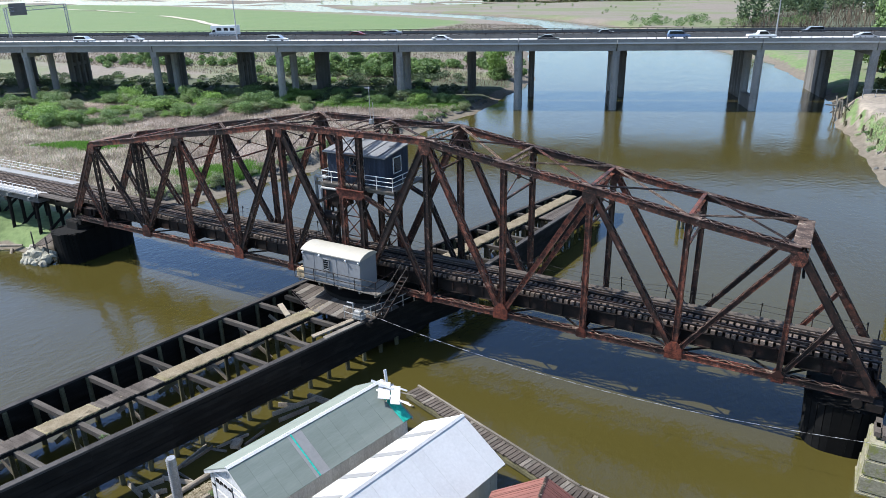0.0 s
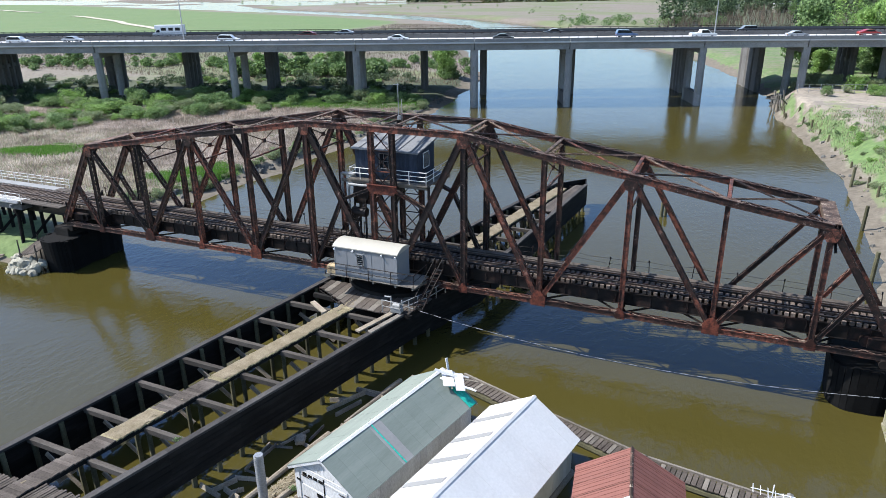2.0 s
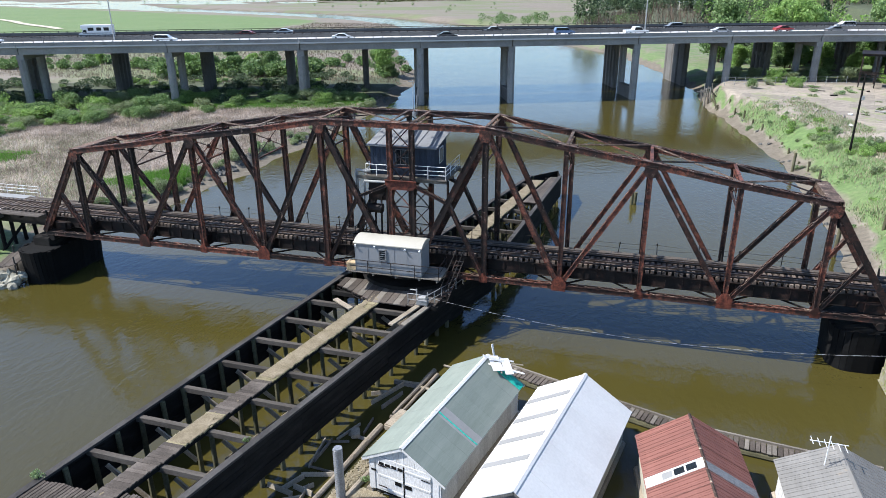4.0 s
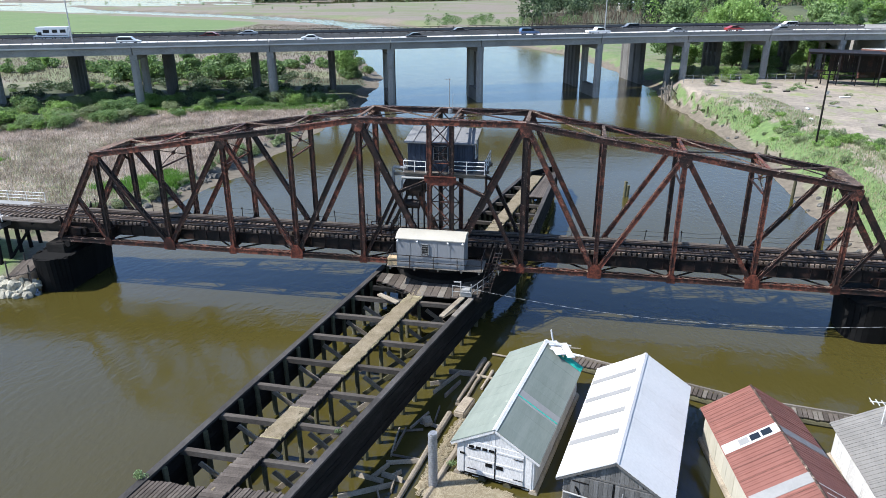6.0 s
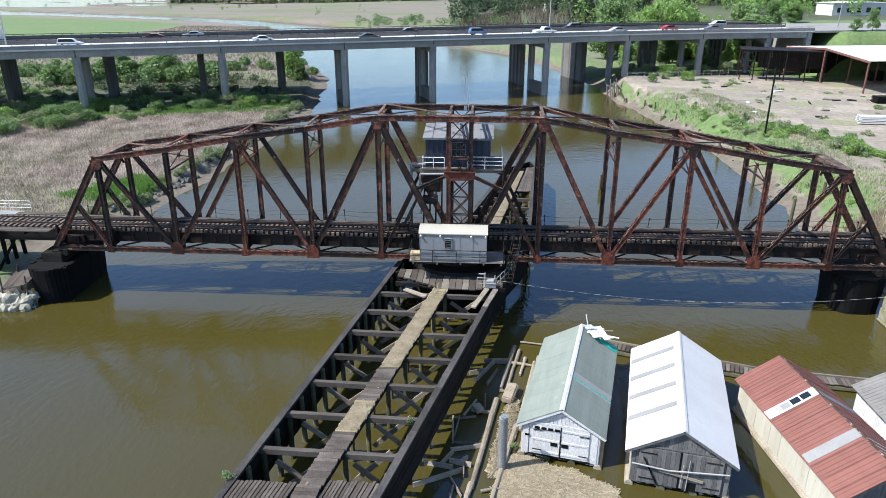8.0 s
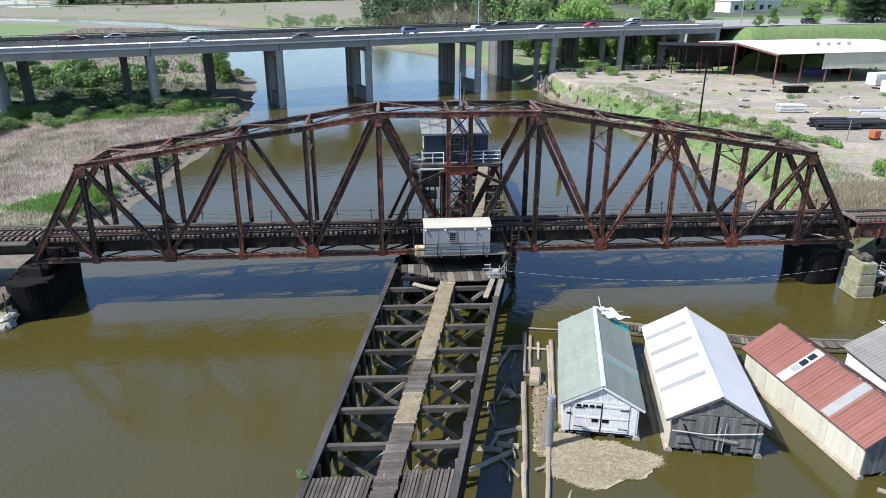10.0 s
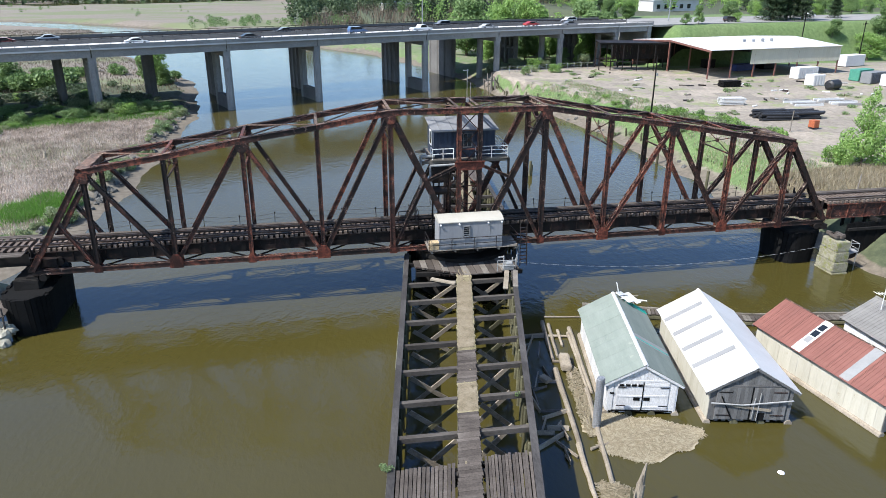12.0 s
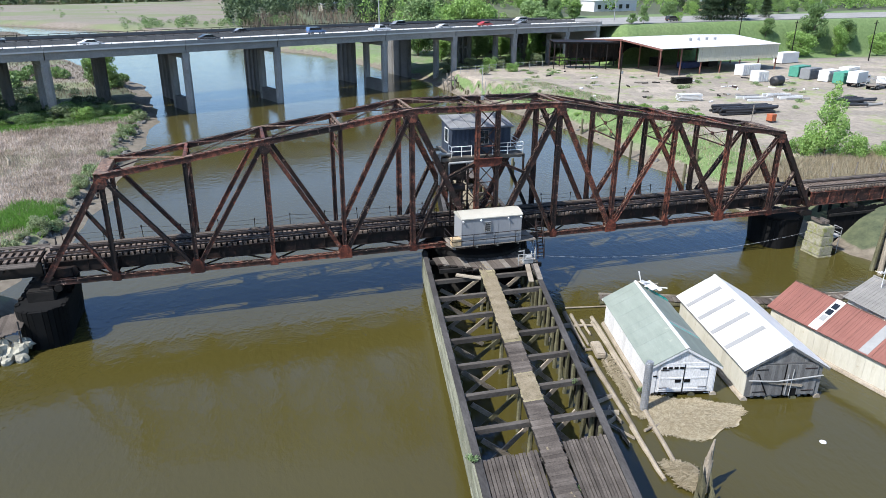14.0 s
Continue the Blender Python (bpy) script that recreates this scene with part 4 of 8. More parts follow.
# mast with aerial on the top chord
mast = thing("aerial_mast", "thin pale aerial mast on top of the tower", "mast")
b = bmesh.new()
tube(b, (CX + 0.3, MIDY, TOP_Z[1] + 0.2), (CX + 0.3, MIDY, 20.4), 0.028, sides=6)
part("pole", b, GALV, mast)
b = bmesh.new()
block(b, (CX + 0.15, MIDY, 20.3), (0.5, 0.06, 0.05))
part("aerial", b, GALV, mast)
b = bmesh.new()
tube(b, (CX + 0.6, MIDY, TOP_Z[1] + 0.2), (CX + 0.6, MIDY, 19.2), 0.025, sides=5)
part("whip", b, GALV, mast)
b = bmesh.new()
block(b, (CX + 0.35, MIDY, TOP_Z[1] + 0.42), (0.26, 0.22, 0.34))
part("junction_box", b, GALV, mast)

# ---- the equipment cabin hung on the near side ----
cabin = thing("equipment_cabin", "grey sheet metal equipment cabin with a cream barrel roof", "cabin")
cx0, cx1, cy0, cy1, cz0, cz1 = -3.5, 2.25, -5.4, -3.2, 5.5, 8.0
b = bmesh.new()
block(b, ((cx0 + cx1) / 2, (cy0 + cy1) / 2, (cz0 + cz1) / 2), (cx1 - cx0, cy1 - cy0, cz1 - cz0))
bmesh.ops.bevel(b, geom=b.edges, offset=0.05, segments=2, affect="EDGES")
cab_body = part("body", b, GREYPAINT, cabin)
for i in range(6):
    b = bmesh.new()
    block(b, (cx0 + 0.05 + i * (cx1 - cx0 - 0.1) / 5, cy0 - 0.008, (cz0 + cz1) / 2), (0.05, 0.02, cz1 - cz0 - 0.1))
    part("seam_strip", b, GREYPAINT, cabin)
b = bmesh.new()
out = [(cy0 - 0.08, cz1 - 0.02)]
for i in range(13):
    a = i / 12
    out.append((cy0 - 0.08 + a * (cy1 - cy0 + 0.16), cz1 + 0.06 + 0.34 * math.sin(math.pi * a) ** 0.8))
out.append((cy1 + 0.08, cz1 - 0.02))
prism(b, out, -(cx1 - cx0) / 2 - 0.06, (cx1 - cx0) / 2 + 0.06, Matrix.Translation(((cx0 + cx1) / 2, 0, 0)) @ Matrix.Rotation(radians(90), 4, "Z"))
part("roof", b, CREAM, cabin)
win = new("window", None)
win.parent = cabin
b = bmesh.new()
block(b, (-1.05, cy0 - 0.03, 7.15), (0.5, 0.06, 0.85))
part("pane", b, DARKGLASS, win)
b = bmesh.new()
for e in (-1, 1):
    block(b, (-1.05 + e * 0.29, cy0 - 0.04, 7.15), (0.07, 0.09, 1.0))
    block(b, (-1.05, cy0 - 0.04, 7.15 + e * 0.46), (0.64, 0.09, 0.07))
for i in range(4):
    block(b, (-1.05, cy0 - 0.065, 6.85 + i * 0.2), (0.5, 0.02, 0.03))
part("window_frame", b, GALV, win)
for x in (cx0 + 0.12, -1.7, 0.9, cx1 - 0.12):
    b = bmesh.new()
    tube(b, (x, cy0 - 0.16, cz1 - 0.2), (x, cy0, cz1 - 0.12), 0.1, 0.06, 8)
    part("floodlight", b, WHITEPIPE, cabin)
b = bmesh.new()
block(b, (-0.3, -4.15, 5.45), (8.2, 2.6, 0.07))
for x in (-4.1, -2, 0, 2, 3.5):
    beam(b, (x, -5.4, 5.3), (x, -2.6, 4.8), 0.12, 0.2, (1, 0, 0))
plat = part("platform", b, WOOD_GREY, cabin)
rail_parts(cabin, RUST_DARK, [(-4.4, -3.2, 5.45), (-4.4, -5.5, 5.45), (3.7, -5.5, 5.45), (3.7, -3.0, 5.45)], 1.1, (0.55, 1.1), 0.03, 1.9)
b = bmesh.new()
block(b, (-3.85, -5.0, 5.85), (0.95, 0.7, 0.7))
bmesh.ops.bevel(b, geom=b.edges, offset=0.03, segments=1, affect="EDGES")
thing("plywood_box", "tan plywood box standing on the cabin platform", "box", b, TANPLY)
# ladder down to the pier
ladder = thing("steel_ladder", "steep dark steel ladder from the deck down to the pier", "ladder")
b = bmesh.new()
for e in (-0.3, 0.3):
    beam(b, (4.15 + e, -5.9, 3.7), (4.9 + e, -3.2, 6.4), 0.05, 0.16, (1, 0, 0))
part("stringer", b, RUST_DARK, ladder)
for i in range(11):
    b = bmesh.new()
    block(b, (4.22 + i * 0.068, -5.75 + i * 0.245, 3.9 + i * 0.245), (0.6, 0.2, 0.03))
    part("tread", b, RUST_DARK, ladder)
b = bmesh.new()
for e in (-0.32, 0.32):
    tube(b, (4.15 + e, -5.9, 4.7), (4.9 + e, -3.2, 7.4), 0.03, sides=5)
    tube(b, (4.15 + e, -5.9, 3.7), (4.15 + e, -5.9, 4.7), 0.03, sides=5)
    tube(b, (4.9 + e, -3.2, 6.4), (4.9 + e, -3.2, 7.4), 0.03, sides=5)
part("handrail", b, RUST_DARK, ladder)


# ---- piers and the timber fender ----
bm = bmesh.new()
tube(bm, (CX, MIDY, -2.5), (CX, MIDY, 3.6), 4.6, 4.4, 32)
tube(bm, (CX, MIDY, 3.6), (CX, MIDY, 4.0), 4.6, 4.6, 32)
thing("pivot_pier", "round black pivot pier under the bridge", "pier", bm, WOOD_DARK)

FL_S = lambda y: -6.28 + 0.1714 * (y + 4)
FR_S = lambda y: 3.1 + 0.2404 * (y + 6.4)
FL_N = lambda y: -1.02 + 0.2285 * (y - 7)
FR_N = lambda y: 6.49 + 0.0852 * (y - 7)
TOPZ = 3.5
fender = thing("timber_fender", "long black timber fender pier with open crossbeams and plank walks", "fender pier")


def wall_run(f, y0, y1, outside, step=5.0, plank_mat=None):
    """One side of the fender: planks in courses on the outside, a cap timber, piles inside."""
    n = max(1, round(abs(y1 - y0) / step))
    for i in range(n):
        a, c = y0 + (y1 - y0) * i / n, y0 + (y1 - y0) * (i + 1) / n
        pa, pc = Vector((f(a), a, 0)), Vector((f(c), c, 0))
        for k in range(7):
            bmp = bmesh.new()
            off = random.uniform(-0.02, 0.02)
            z = TOPZ - 0.22 - 0.36 * k
            beam(bmp, pa + Vector((outside * 0.12 + off, 0, z)), pc + Vector((outside * 0.12 + off, 0, z)), 0.14, 0.335, (1, 0, 0))
            part("plank", bmp, WOOD_DARK, fender)
            if plank_mat:
                bmp = bmesh.new()
                beam(bmp, pa + Vector((outside * 0.215 + off, 0, z)), pc + Vector((outside * 0.215 + off, 0, z)), 0.045, 0.335, (1, 0, 0))
                part("sheathing_board", bmp, plank_mat, fender)
        bmp = bmesh.new()
        beam(bmp, pa + Vector((0, 0, TOPZ + 0.04)), pc + Vector((0, 0, TOPZ + 0.04)), 0.42, 0.16, (1, 0, 0))
        part("cap_timber", bmp, WOOD_CAP, fender)
    m = max(1, round(abs(y1 - y0) / 1.75))
    for i in range(m + 1):
        y = y0 + (y1 - y0) * i / m
        x = f(y) - outside * 0.22
        bmp = bmesh.new()
        tube(bmp, (x + random.uniform(-0.1, 0.1), y, -2.0), (x, y, TOPZ - 0.1), 0.19, 0.16, 7)
        part("post", bmp, PILE, fender)


wall_run(FL_S, -45.9, -1.0, -1, plank_mat=WOOD_ALGAE)
wall_run(FR_S, -45.9, -3.0, 1)
wall_run(FL_N, 6.0, 33.9, -1)
wall_run(FR_N, 5.0, 34.4, 1)
# the curved return beside the pivot pier
pts = [(FR_S(-3.0), -3.0), (5.3, 0.5), (6.2, 3.0), (FR_N(5.0), 5.0)]
for (ax, ay), (bx, by) in zip(pts, pts[1:]):
    for k in range(7):
        bmp = bmesh.new()
        beam(bmp, (ax, ay, TOPZ - 0.22 - 0.36 * k), (bx, by, TOPZ - 0.22 - 0.36 * k), 0.14, 0.335, (1, 0, 0))
        part("plank", bmp, WOOD_DARK, fender)
pts = [(FL_S(-1.0), -1.0), (-5.0, 2.0), (-3.0, 5.0), (FL_N(6.0), 6.0)]
for (ax, ay), (bx, by) in zip(pts, pts[1:]):
    for k in range(7):
        bmp = bmesh.new()
        beam(bmp, (ax, ay, TOPZ - 0.22 - 0.36 * k), (bx, by, TOPZ - 0.22 - 0.36 * k), 0.14, 0.335, (1, 0, 0))
        part("plank", bmp, WOOD_DARK, fender)
# pointed far end
for a, c in (((FL_N(33.9), 33.9), (8.2, 37.5)), ((FR_N(34.4), 34.4), (8.2, 37.5))):
    for k in range(7):
        bmp = bmesh.new()
        beam(bmp, (*a, TOPZ - 0.22 - 0.36 * k), (*c, TOPZ - 0.22 - 0.36 * k), 0.14, 0.335, (1, 0, 0))
        part("plank", bmp, WOOD_DARK, fender)

mid_s = lambda y: FL_S(y) + 0.535 * (FR_S(y) - FL_S(y))
mid_n = lambda y: FL_N(y) + 0.47 * (FR_N(y) - FL_N(y))
for side_l, side_r, mid, ys in ((FL_S, FR_S, mid_s, [-42.8, -39.3, -35.7, -32.2, -28.7, -25.2, -21.6, -18.1, -14.5, -11.0, -7.6]), (FL_N, FR_N, mid_n, [9.6, 13.0, 16.4, 19.8, 23.2, 26.7, 30.1])):
    for y in ys:
        bmp = bmesh.new()
        beam(bmp, (side_l(y), y, TOPZ - 0.2), (side_r(y), y - 0.25, TOPZ - 0.2), 0.32, 0.34, (0, 1, 0))
        part("crossbeam", bmp, WOOD_BEAM, fender)
        for q in (-0.5, 0.55):
            bmp = bmesh.new()
            tube(bmp, (mid(y) + q, y, -2), (mid(y) + q, y, TOPZ - 0.3), 0.17, 0.15, 7)
            part("post", bmp, PILE, fender)
        # sloping braces below
        for (xa, za), (xb, zb) in (((side_l(y) + 0.9, 2.4), (mid(y) - 1.2, 0.3)), ((side_l(y) + 1.2, 0.35), (mid(y) - 0.5, 2.6)), ((mid(y) + 0.7, 0.5), (side_r(y) - 0.8, 2.7)), ((mid(y) + 1.0, 2.4), (side_r(y) - 0.9, 0.4))):
            bmp = bmesh.new()
            dy = random.uniform(-0.4, 0.4)
            beam(bmp, (xa, y + 0.5 + dy, za), (xb, y + 0.7 + dy, zb), 0.1, 0.32, (0, 1, 0))
            part("brace", bmp, LOG if random.random() < 0.8 else PILE, fender)


def plank_walk(name, label, mid, y0, y1, z, width, mats, thick=0.09):
    w = thing(name, label, "walkway")
    rnd2 = random.Random(int(100 * y1))
    # bearers
    for e in (-0.45, 0.45):
        b2 = bmesh.new()
        beam(b2, (mid(y0) + e * width, y0, z - 0.16), (mid(y1) + e * width, y1, z - 0.16), 0.16, 0.22, (1, 0, 0))
        part("bearer", b2, WOOD_DARK, w)
    n = int((y1 - y0) / 0.27)
    for k in range(n):
        y = y0 + (k + 0.5) * (y1 - y0) / n
        b2 = bmesh.new()
        j, q = rnd2.uniform(-0.05, 0.05), rnd2.uniform(-0.012, 0.012)
        beam(b2, (mid(y) - width / 2 + j, y + q, z + q), (mid(y) + width / 2 + j, y - q, z + rnd2.uniform(-0.012, 0.012)), (y1 - y0) / n - 0.006, thick, (0, 1, 0))
        part("plank", b2, mats(y, rnd2), w)
    return w


plank_walk("plank_walkway", "mossy and dark plank walkway along the fender's middle", mid_s, -45.9, -5.5, TOPZ + 0.1, 1.3,
           lambda y, r: (WOOD_MOSS if y > -20 or -27.1 < y < -24 else WOOD_PLANK))
plank_walk("plank_walkway", "thick pale mossy plank walkway on the far fender", mid_n, 7.5, 31.3, TOPZ + 0.15, 1.3, lambda y, r: WOOD_MOSS, 0.14)


def moss_mat(name, label, mid, y0, y1, z, width, cover):
    """A ragged mat of dry moss and grass grown over the planks."""
    rg = np.random.default_rng(int(abs(10 * y0)))
    ny, nx = int((y1 - y0) / 0.12), 14
    bump = rg.random((ny + 1, nx + 1))
    lump = np.repeat(np.repeat(rg.random((ny // 5 + 2, nx // 3 + 2)), 5, 0), 3, 1)[:ny + 1, :nx + 1]
    v, f = [], []
    for j in range(ny + 1):
        y = y0 + j * 0.12
        for i in range(nx + 1):
            e = (i / nx - 0.5) * width
            v.append((mid(y) + e + 0.05 * (bump[j, i] - 0.5), y + 0.07 * (bump[j, (i * 5) % nx] - 0.5), z + 0.03 + 0.035 * lump[j, i] * bump[j, i] ** 0.7))
    for j in range(ny):
        for i in range(nx):
            edge = abs((i + 0.5) / nx - 0.5) * 2
            if lump[j, i] * 0.55 + bump[j, i] * 0.45 + 0.12 * edge < cover(y0 + j * 0.12) - 0.25 * (edge > 0.85):
                a = j * (nx + 1) + i
                f.append((a, a + 1, a + nx + 2, a + nx + 1))
    ob = new(name, arrays(name, v, f, MOSS))
    tagged(ob, label, "moss", kind="stuff")


moss_mat("dry_moss", "straw coloured dry moss matting the walkway planks", mid_s, -45.9, -5.7, TOPZ + 0.13, 1.24, lambda y: 0.45 if y > -8.5 else 1.05 if y > -19.6 else 1.0 if -27.1 < y < -24.1 else 0.1)
moss_mat("dry_moss", "straw coloured dry moss matting the far walkway", mid_n, 7.5, 31.3, TOPZ + 0.22, 1.4, lambda y: 0.92)
# plank decks at both ends
for (l, r, y0, y1, sgn, z) in ((FL_S, mid_s, -45.9, -31.6, -0.8, 3.53), (mid_s, FR_S, -45.9, -31.3, 0.8, 3.53), (mid_n, FR_N, 22.5, 33.9, 0.7, 3.5)):
    d = thing("plank_deck", "weathered brown plank deck at the fender's end", "deck", group="fender decks")
    xa0, xb0 = l(y0) + (0.25 if sgn < 0 else 0.8), r(y0) - (0.8 if sgn < 0 else 0.25)
    xa1, xb1 = l(y1) + (0.25 if sgn < 0 else 0.8), r(y1) - (0.8 if sgn < 0 else 0.25)
    n = 14
    for i in range(n):
        b2 = bmesh.new()
        t = (i + 0.5) / n
        zz = z + random.uniform(-0.015, 0.015)
        beam(b2, (xa0 + t * (xb0 - xa0), y0, zz), (xa1 + t * (xb1 - xa1), y1 + random.uniform(-0.12, 0.05), zz), (xb0 - xa0) / n - 0.014, 0.09, (1, 0, 0))
        part("plank", b2, WOOD_PLANK, d)
    for yy in (y0 + 1, (y0 + y1) / 2, y1 - 0.4):
        b2 = bmesh.new()
        beam(b2, (l(yy) + 0.2, yy, z - 0.2), (r(yy) - 0.2, yy, z - 0.2), 0.25, 0.3, (0, 1, 0))
        part("bearer", b2, WOOD_DARK, d)

# apron of planks round the pivot pier, rails and winch
apron = thing("plank_apron", "dusty grey plank apron round the pivot pier", "deck")
for i in range(16):
    b2 = bmesh.new()
    x = -5.3 + i * 0.58
    front = max(-7.0, -7.0 + 1.5 * abs(min(0.0, x + 1.9)) ** 0.8 * 0.55 if x < -1.9 else -7.0 + 0.28 * max(0.0, x - 1.2))
    beam(b2, (x, front + random.uniform(-0.08, 0.08), 3.62), (x + 0.05, -3.0, 3.62), 0.54, 0.09, (1, 0, 0))
    part("plank", b2, (WOOD_PLANK, WOOD_GREY, WOOD_PLANK)[i % 3], apron)
b2 = bmesh.new()
beam(b2, (-5.6, -5.6, 3.4), (3.9, -6.5, 3.4), 0.3, 0.35, (0, 1, 0))
beam(b2, (-5.9, -3.4, 3.4), (3.9, -3.4, 3.4), 0.3, 0.35, (0, 1, 0))
part("bearer", b2, WOOD_DARK, apron)
rail_parts(apron, GREYPIPE, [(1.5, -6.8, 3.68), (3.1, -6.9, 3.68), (4.2, -4.2, 3.68), (4.8, -1.8, 3.68)], 1.0, (0.5, 1.0), 0.035, 1.1)
rail_parts(apron, RUST_DARK, [(-5.5, -4.9, 3.3), (-2.0, -6.9, 3.3)], 0.5, (0.2, 0.5), 0.03, 0.45)
gear = thing("mooring_winch", "small worn grey-white winch with pipe frame on the apron", "winch")
b2 = bmesh.new()
tube(b2, (2.3, -6.4, 4.2), (2.9, -6.4, 4.2), 0.22, sides=12)
block(b2, (2.6, -6.4, 3.9), (0.9, 0.5, 0.45))
part("drum", b2, GREYPIPE, gear)
b2 = bmesh.new()
tube(b2, (2.15, -6.5, 3.7), (2.15, -6.5, 5.0), 0.05, sides=6)
tube(b2, (2.15, -6.5, 4.9), (1.6, -6.5, 4.9), 0.05, sides=6)
tube(b2, (3.0, -6.3, 3.7), (3.0, -6.3, 4.7), 0.05, sides=6)
part("frame", b2, GREYPIPE, gear)
for (x0, y0), (x1, y1), mt in (((2.35, -6.9), (1.25, -10.4), LOG), ((3.1, -7.0), (2.2, -10.2), WOOD_GREY), ((-4.6, -7.4), (-2.7, -8.6), LOG)):
    b2 = bmesh.new()
    beam(b2, (x0, y0, 3.7), (x1, y1, 3.65), 0.42, 0.12, (1, 0, 0))
    thing("loose_plank", "loose bleached plank lying across the fender beams", "plank", b2, mt, group="loose planks")
# mooring cable sagging to the far bank's pier
b2 = bmesh.new()
p0, p1 = Vector((2.9, -6.5, 4.4)), Vector((37.2, -4.9, 3.2))
prev = p0
for i in range(1, 61):
    t = i / 60
    p = p0.lerp(p1, t) - Vector((0, 0, 1.3 * 4 * t * (1 - t)))
    tube(b2, prev, p, 0.006 if i % 2 else 0.02, sides=5)
    prev = p
cable = thing("mooring_cable", "pale twisted cable sagging low over the water", "cable")
part("rope", b2, GREYPIPE, cable)

# ---- end piers ----
def pier(x0, x1, y0, y1, z1, mat, label, flare=0.25):
    b3 = bmesh.new()
    n = 5
    for i in range(n):
        za, zb = -2 + (z1 + 2) * i / n, -2 + (z1 + 2) * (i + 1) / n
        f = flare * (1 - i / (n - 1))
        block(b3, ((x0 + x1) / 2, (y0 + y1) / 2, (za + zb) / 2), (x1 - x0 + 2 * f, y1 - y0 + 2 * f, zb - za - 0.015))
    bmesh.ops.bevel(b3, geom=b3.edges, offset=0.07, segments=2, affect="EDGES")
    return thing("end_pier", label, "pier", b3, mat, group="end piers")


pier(37.2, 38.7, -5.3, -3.0, 3.4, CONC_STAIN, "stained pale concrete pier with rough courses")
pier(-39.2, -37.2, -3.0, 3.2, 4.3, WOOD_DARK, "tarred timber pier block under the bridge's end")
for x0, x1, y0, y1, rad in ((33.7, 38.0, -2.25, 3.0, 1.6), (-39.9, -36.4, -4.9, 3.6, 1.4)):
    crib = thing("timber_crib", "black tarred timber crib of upright staves shielding the pier", "crib", group="pier cribs")
    ring = []
    for cxx, cyy, a0 in ((x1 - rad, y1 - rad, 0), (x0 + rad, y1 - rad, 90), (x0 + rad, y0 + rad, 180), (x1 - rad, y0 + rad, 270)):
        ring += [Vector((cxx + rad * math.cos(radians(a0 + 15 * k)), cyy + rad * math.sin(radians(a0 + 15 * k)), 0)) for k in range(7)]
    cen = Vector(((x0 + x1) / 2, (y0 + y1) / 2, 0))
    for p, q in zip(ring, ring[1:] + ring[:1]):
        n = max(1, round((q - p).length / 0.5))
        for k in range(n):
            u, w = p.lerp(q, k / n), p.lerp(q, (k + 0.96) / n)
            mid2 = (u + w) / 2
            inward = (cen - mid2).normalized() * 0.35
            b3 = bmesh.new()
            beam(b3, mid2 + inward + Vector((0, 0, -1.5)), mid2 + Vector((0, 0, 3.45 + random.uniform(-0.12, 0.06))), (w - u).length, 0.3, w - u)
            part("stave", b3, TAR, crib)
    b3 = bmesh.new()
    prism(b3, [(p.x * 0.97 + cen.x * 0.03, p.y * 0.97 + cen.y * 0.03) for p in ring], 0, 0.2, Matrix(((1, 0, 0, 0), (0, 0, 1, 0), (0, 1, 0, 3.2), (0, 0, 0, 1))))
    part("top", b3, TAR, crib)
bear = thing("timber_cribbing", "short stacked timbers bearing on the concrete pier", "timber")
b3 = bmesh.new()
for i, (x, y) in enumerate(((37.5, -4.2), (37.9, -4.4), (38.3, -4.1), (37.6, -3.6))):
    block(b3, (x, y, 3.76), (0.32, 1.1, 0.3))
part("timber", b3, WOOD_PLANK, bear)
fr = thing("access_platform", "grey pipe framed access platform hung beside the pier", "platform")
b3 = bmesh.new()
block(b3, (39.5, -4.3, 1.95), (1.3, 1.2, 0.07), Matrix.Rotation(radians(-12), 3, "Y"))
part("deck", b3, GREYPIPE, fr)
b3 = bmesh.new()
railing(b3, [(38.9, -4.9, 1.9), (40.1, -4.9, 1.75), (40.1, -3.8, 1.75)], 1.2, (0.6, 1.2), 0.03, 1.3)
for x in (38.95, 40.05):
    tube(b3, (x, -4.8, -1.2), (x, -4.8, 1.9), 0.04, sides=6)
part("frame", b3, GREYPIPE, fr)

# ---- approach spans ----
app = thing("approach_trestle", "ballasted trestle deck with pale walkways on dark timber bents", "trestle")
b3 = bmesh.new()
block(b3, (-124, MIDY, 5.75), (160, 5.6, 0.7))
part("deck", b3, CONC_DARK, app)
b3 = bmesh.new()
prism(b3, [(-1.9, 6.1), (-1.5, 6.28), (1.5, 6.28), (1.9, 6.1)], -80, 80, Matrix.Translation((-124, MIDY, 0)) @ Matrix.Rotation(radians(90), 4, "Z"))
part("ballast", b3, BALLAST, app)
for y in (-2.55, 2.55):
    for i in range(33):
        b3 = bmesh.new()
        block(b3, (-46.6 - i * 4.9, MIDY + y, 6.18), (4.84, 1.05, 0.12))
        part("walkway_slab", b3, GREYSTRIP, app)
    for i in range(40):
        b3 = bmesh.new()
        block(b3, (-45 - i * 4.0, MIDY + y * 1.02, 5.9), (0.2, 1.5, 0.3))
        part("outrigger", b3, GREYSTRIP, app)
for y in (-3.05, 3.05):
    b3 = bmesh.new()
    railing(b3, [(-43.5, MIDY + y, 6.2), (-198, MIDY + y, 6.2)], 1.1, (0.4, 0.75, 1.1), 0.03, 2.2)
    part("railing", b3, WHITEPIPE, app)
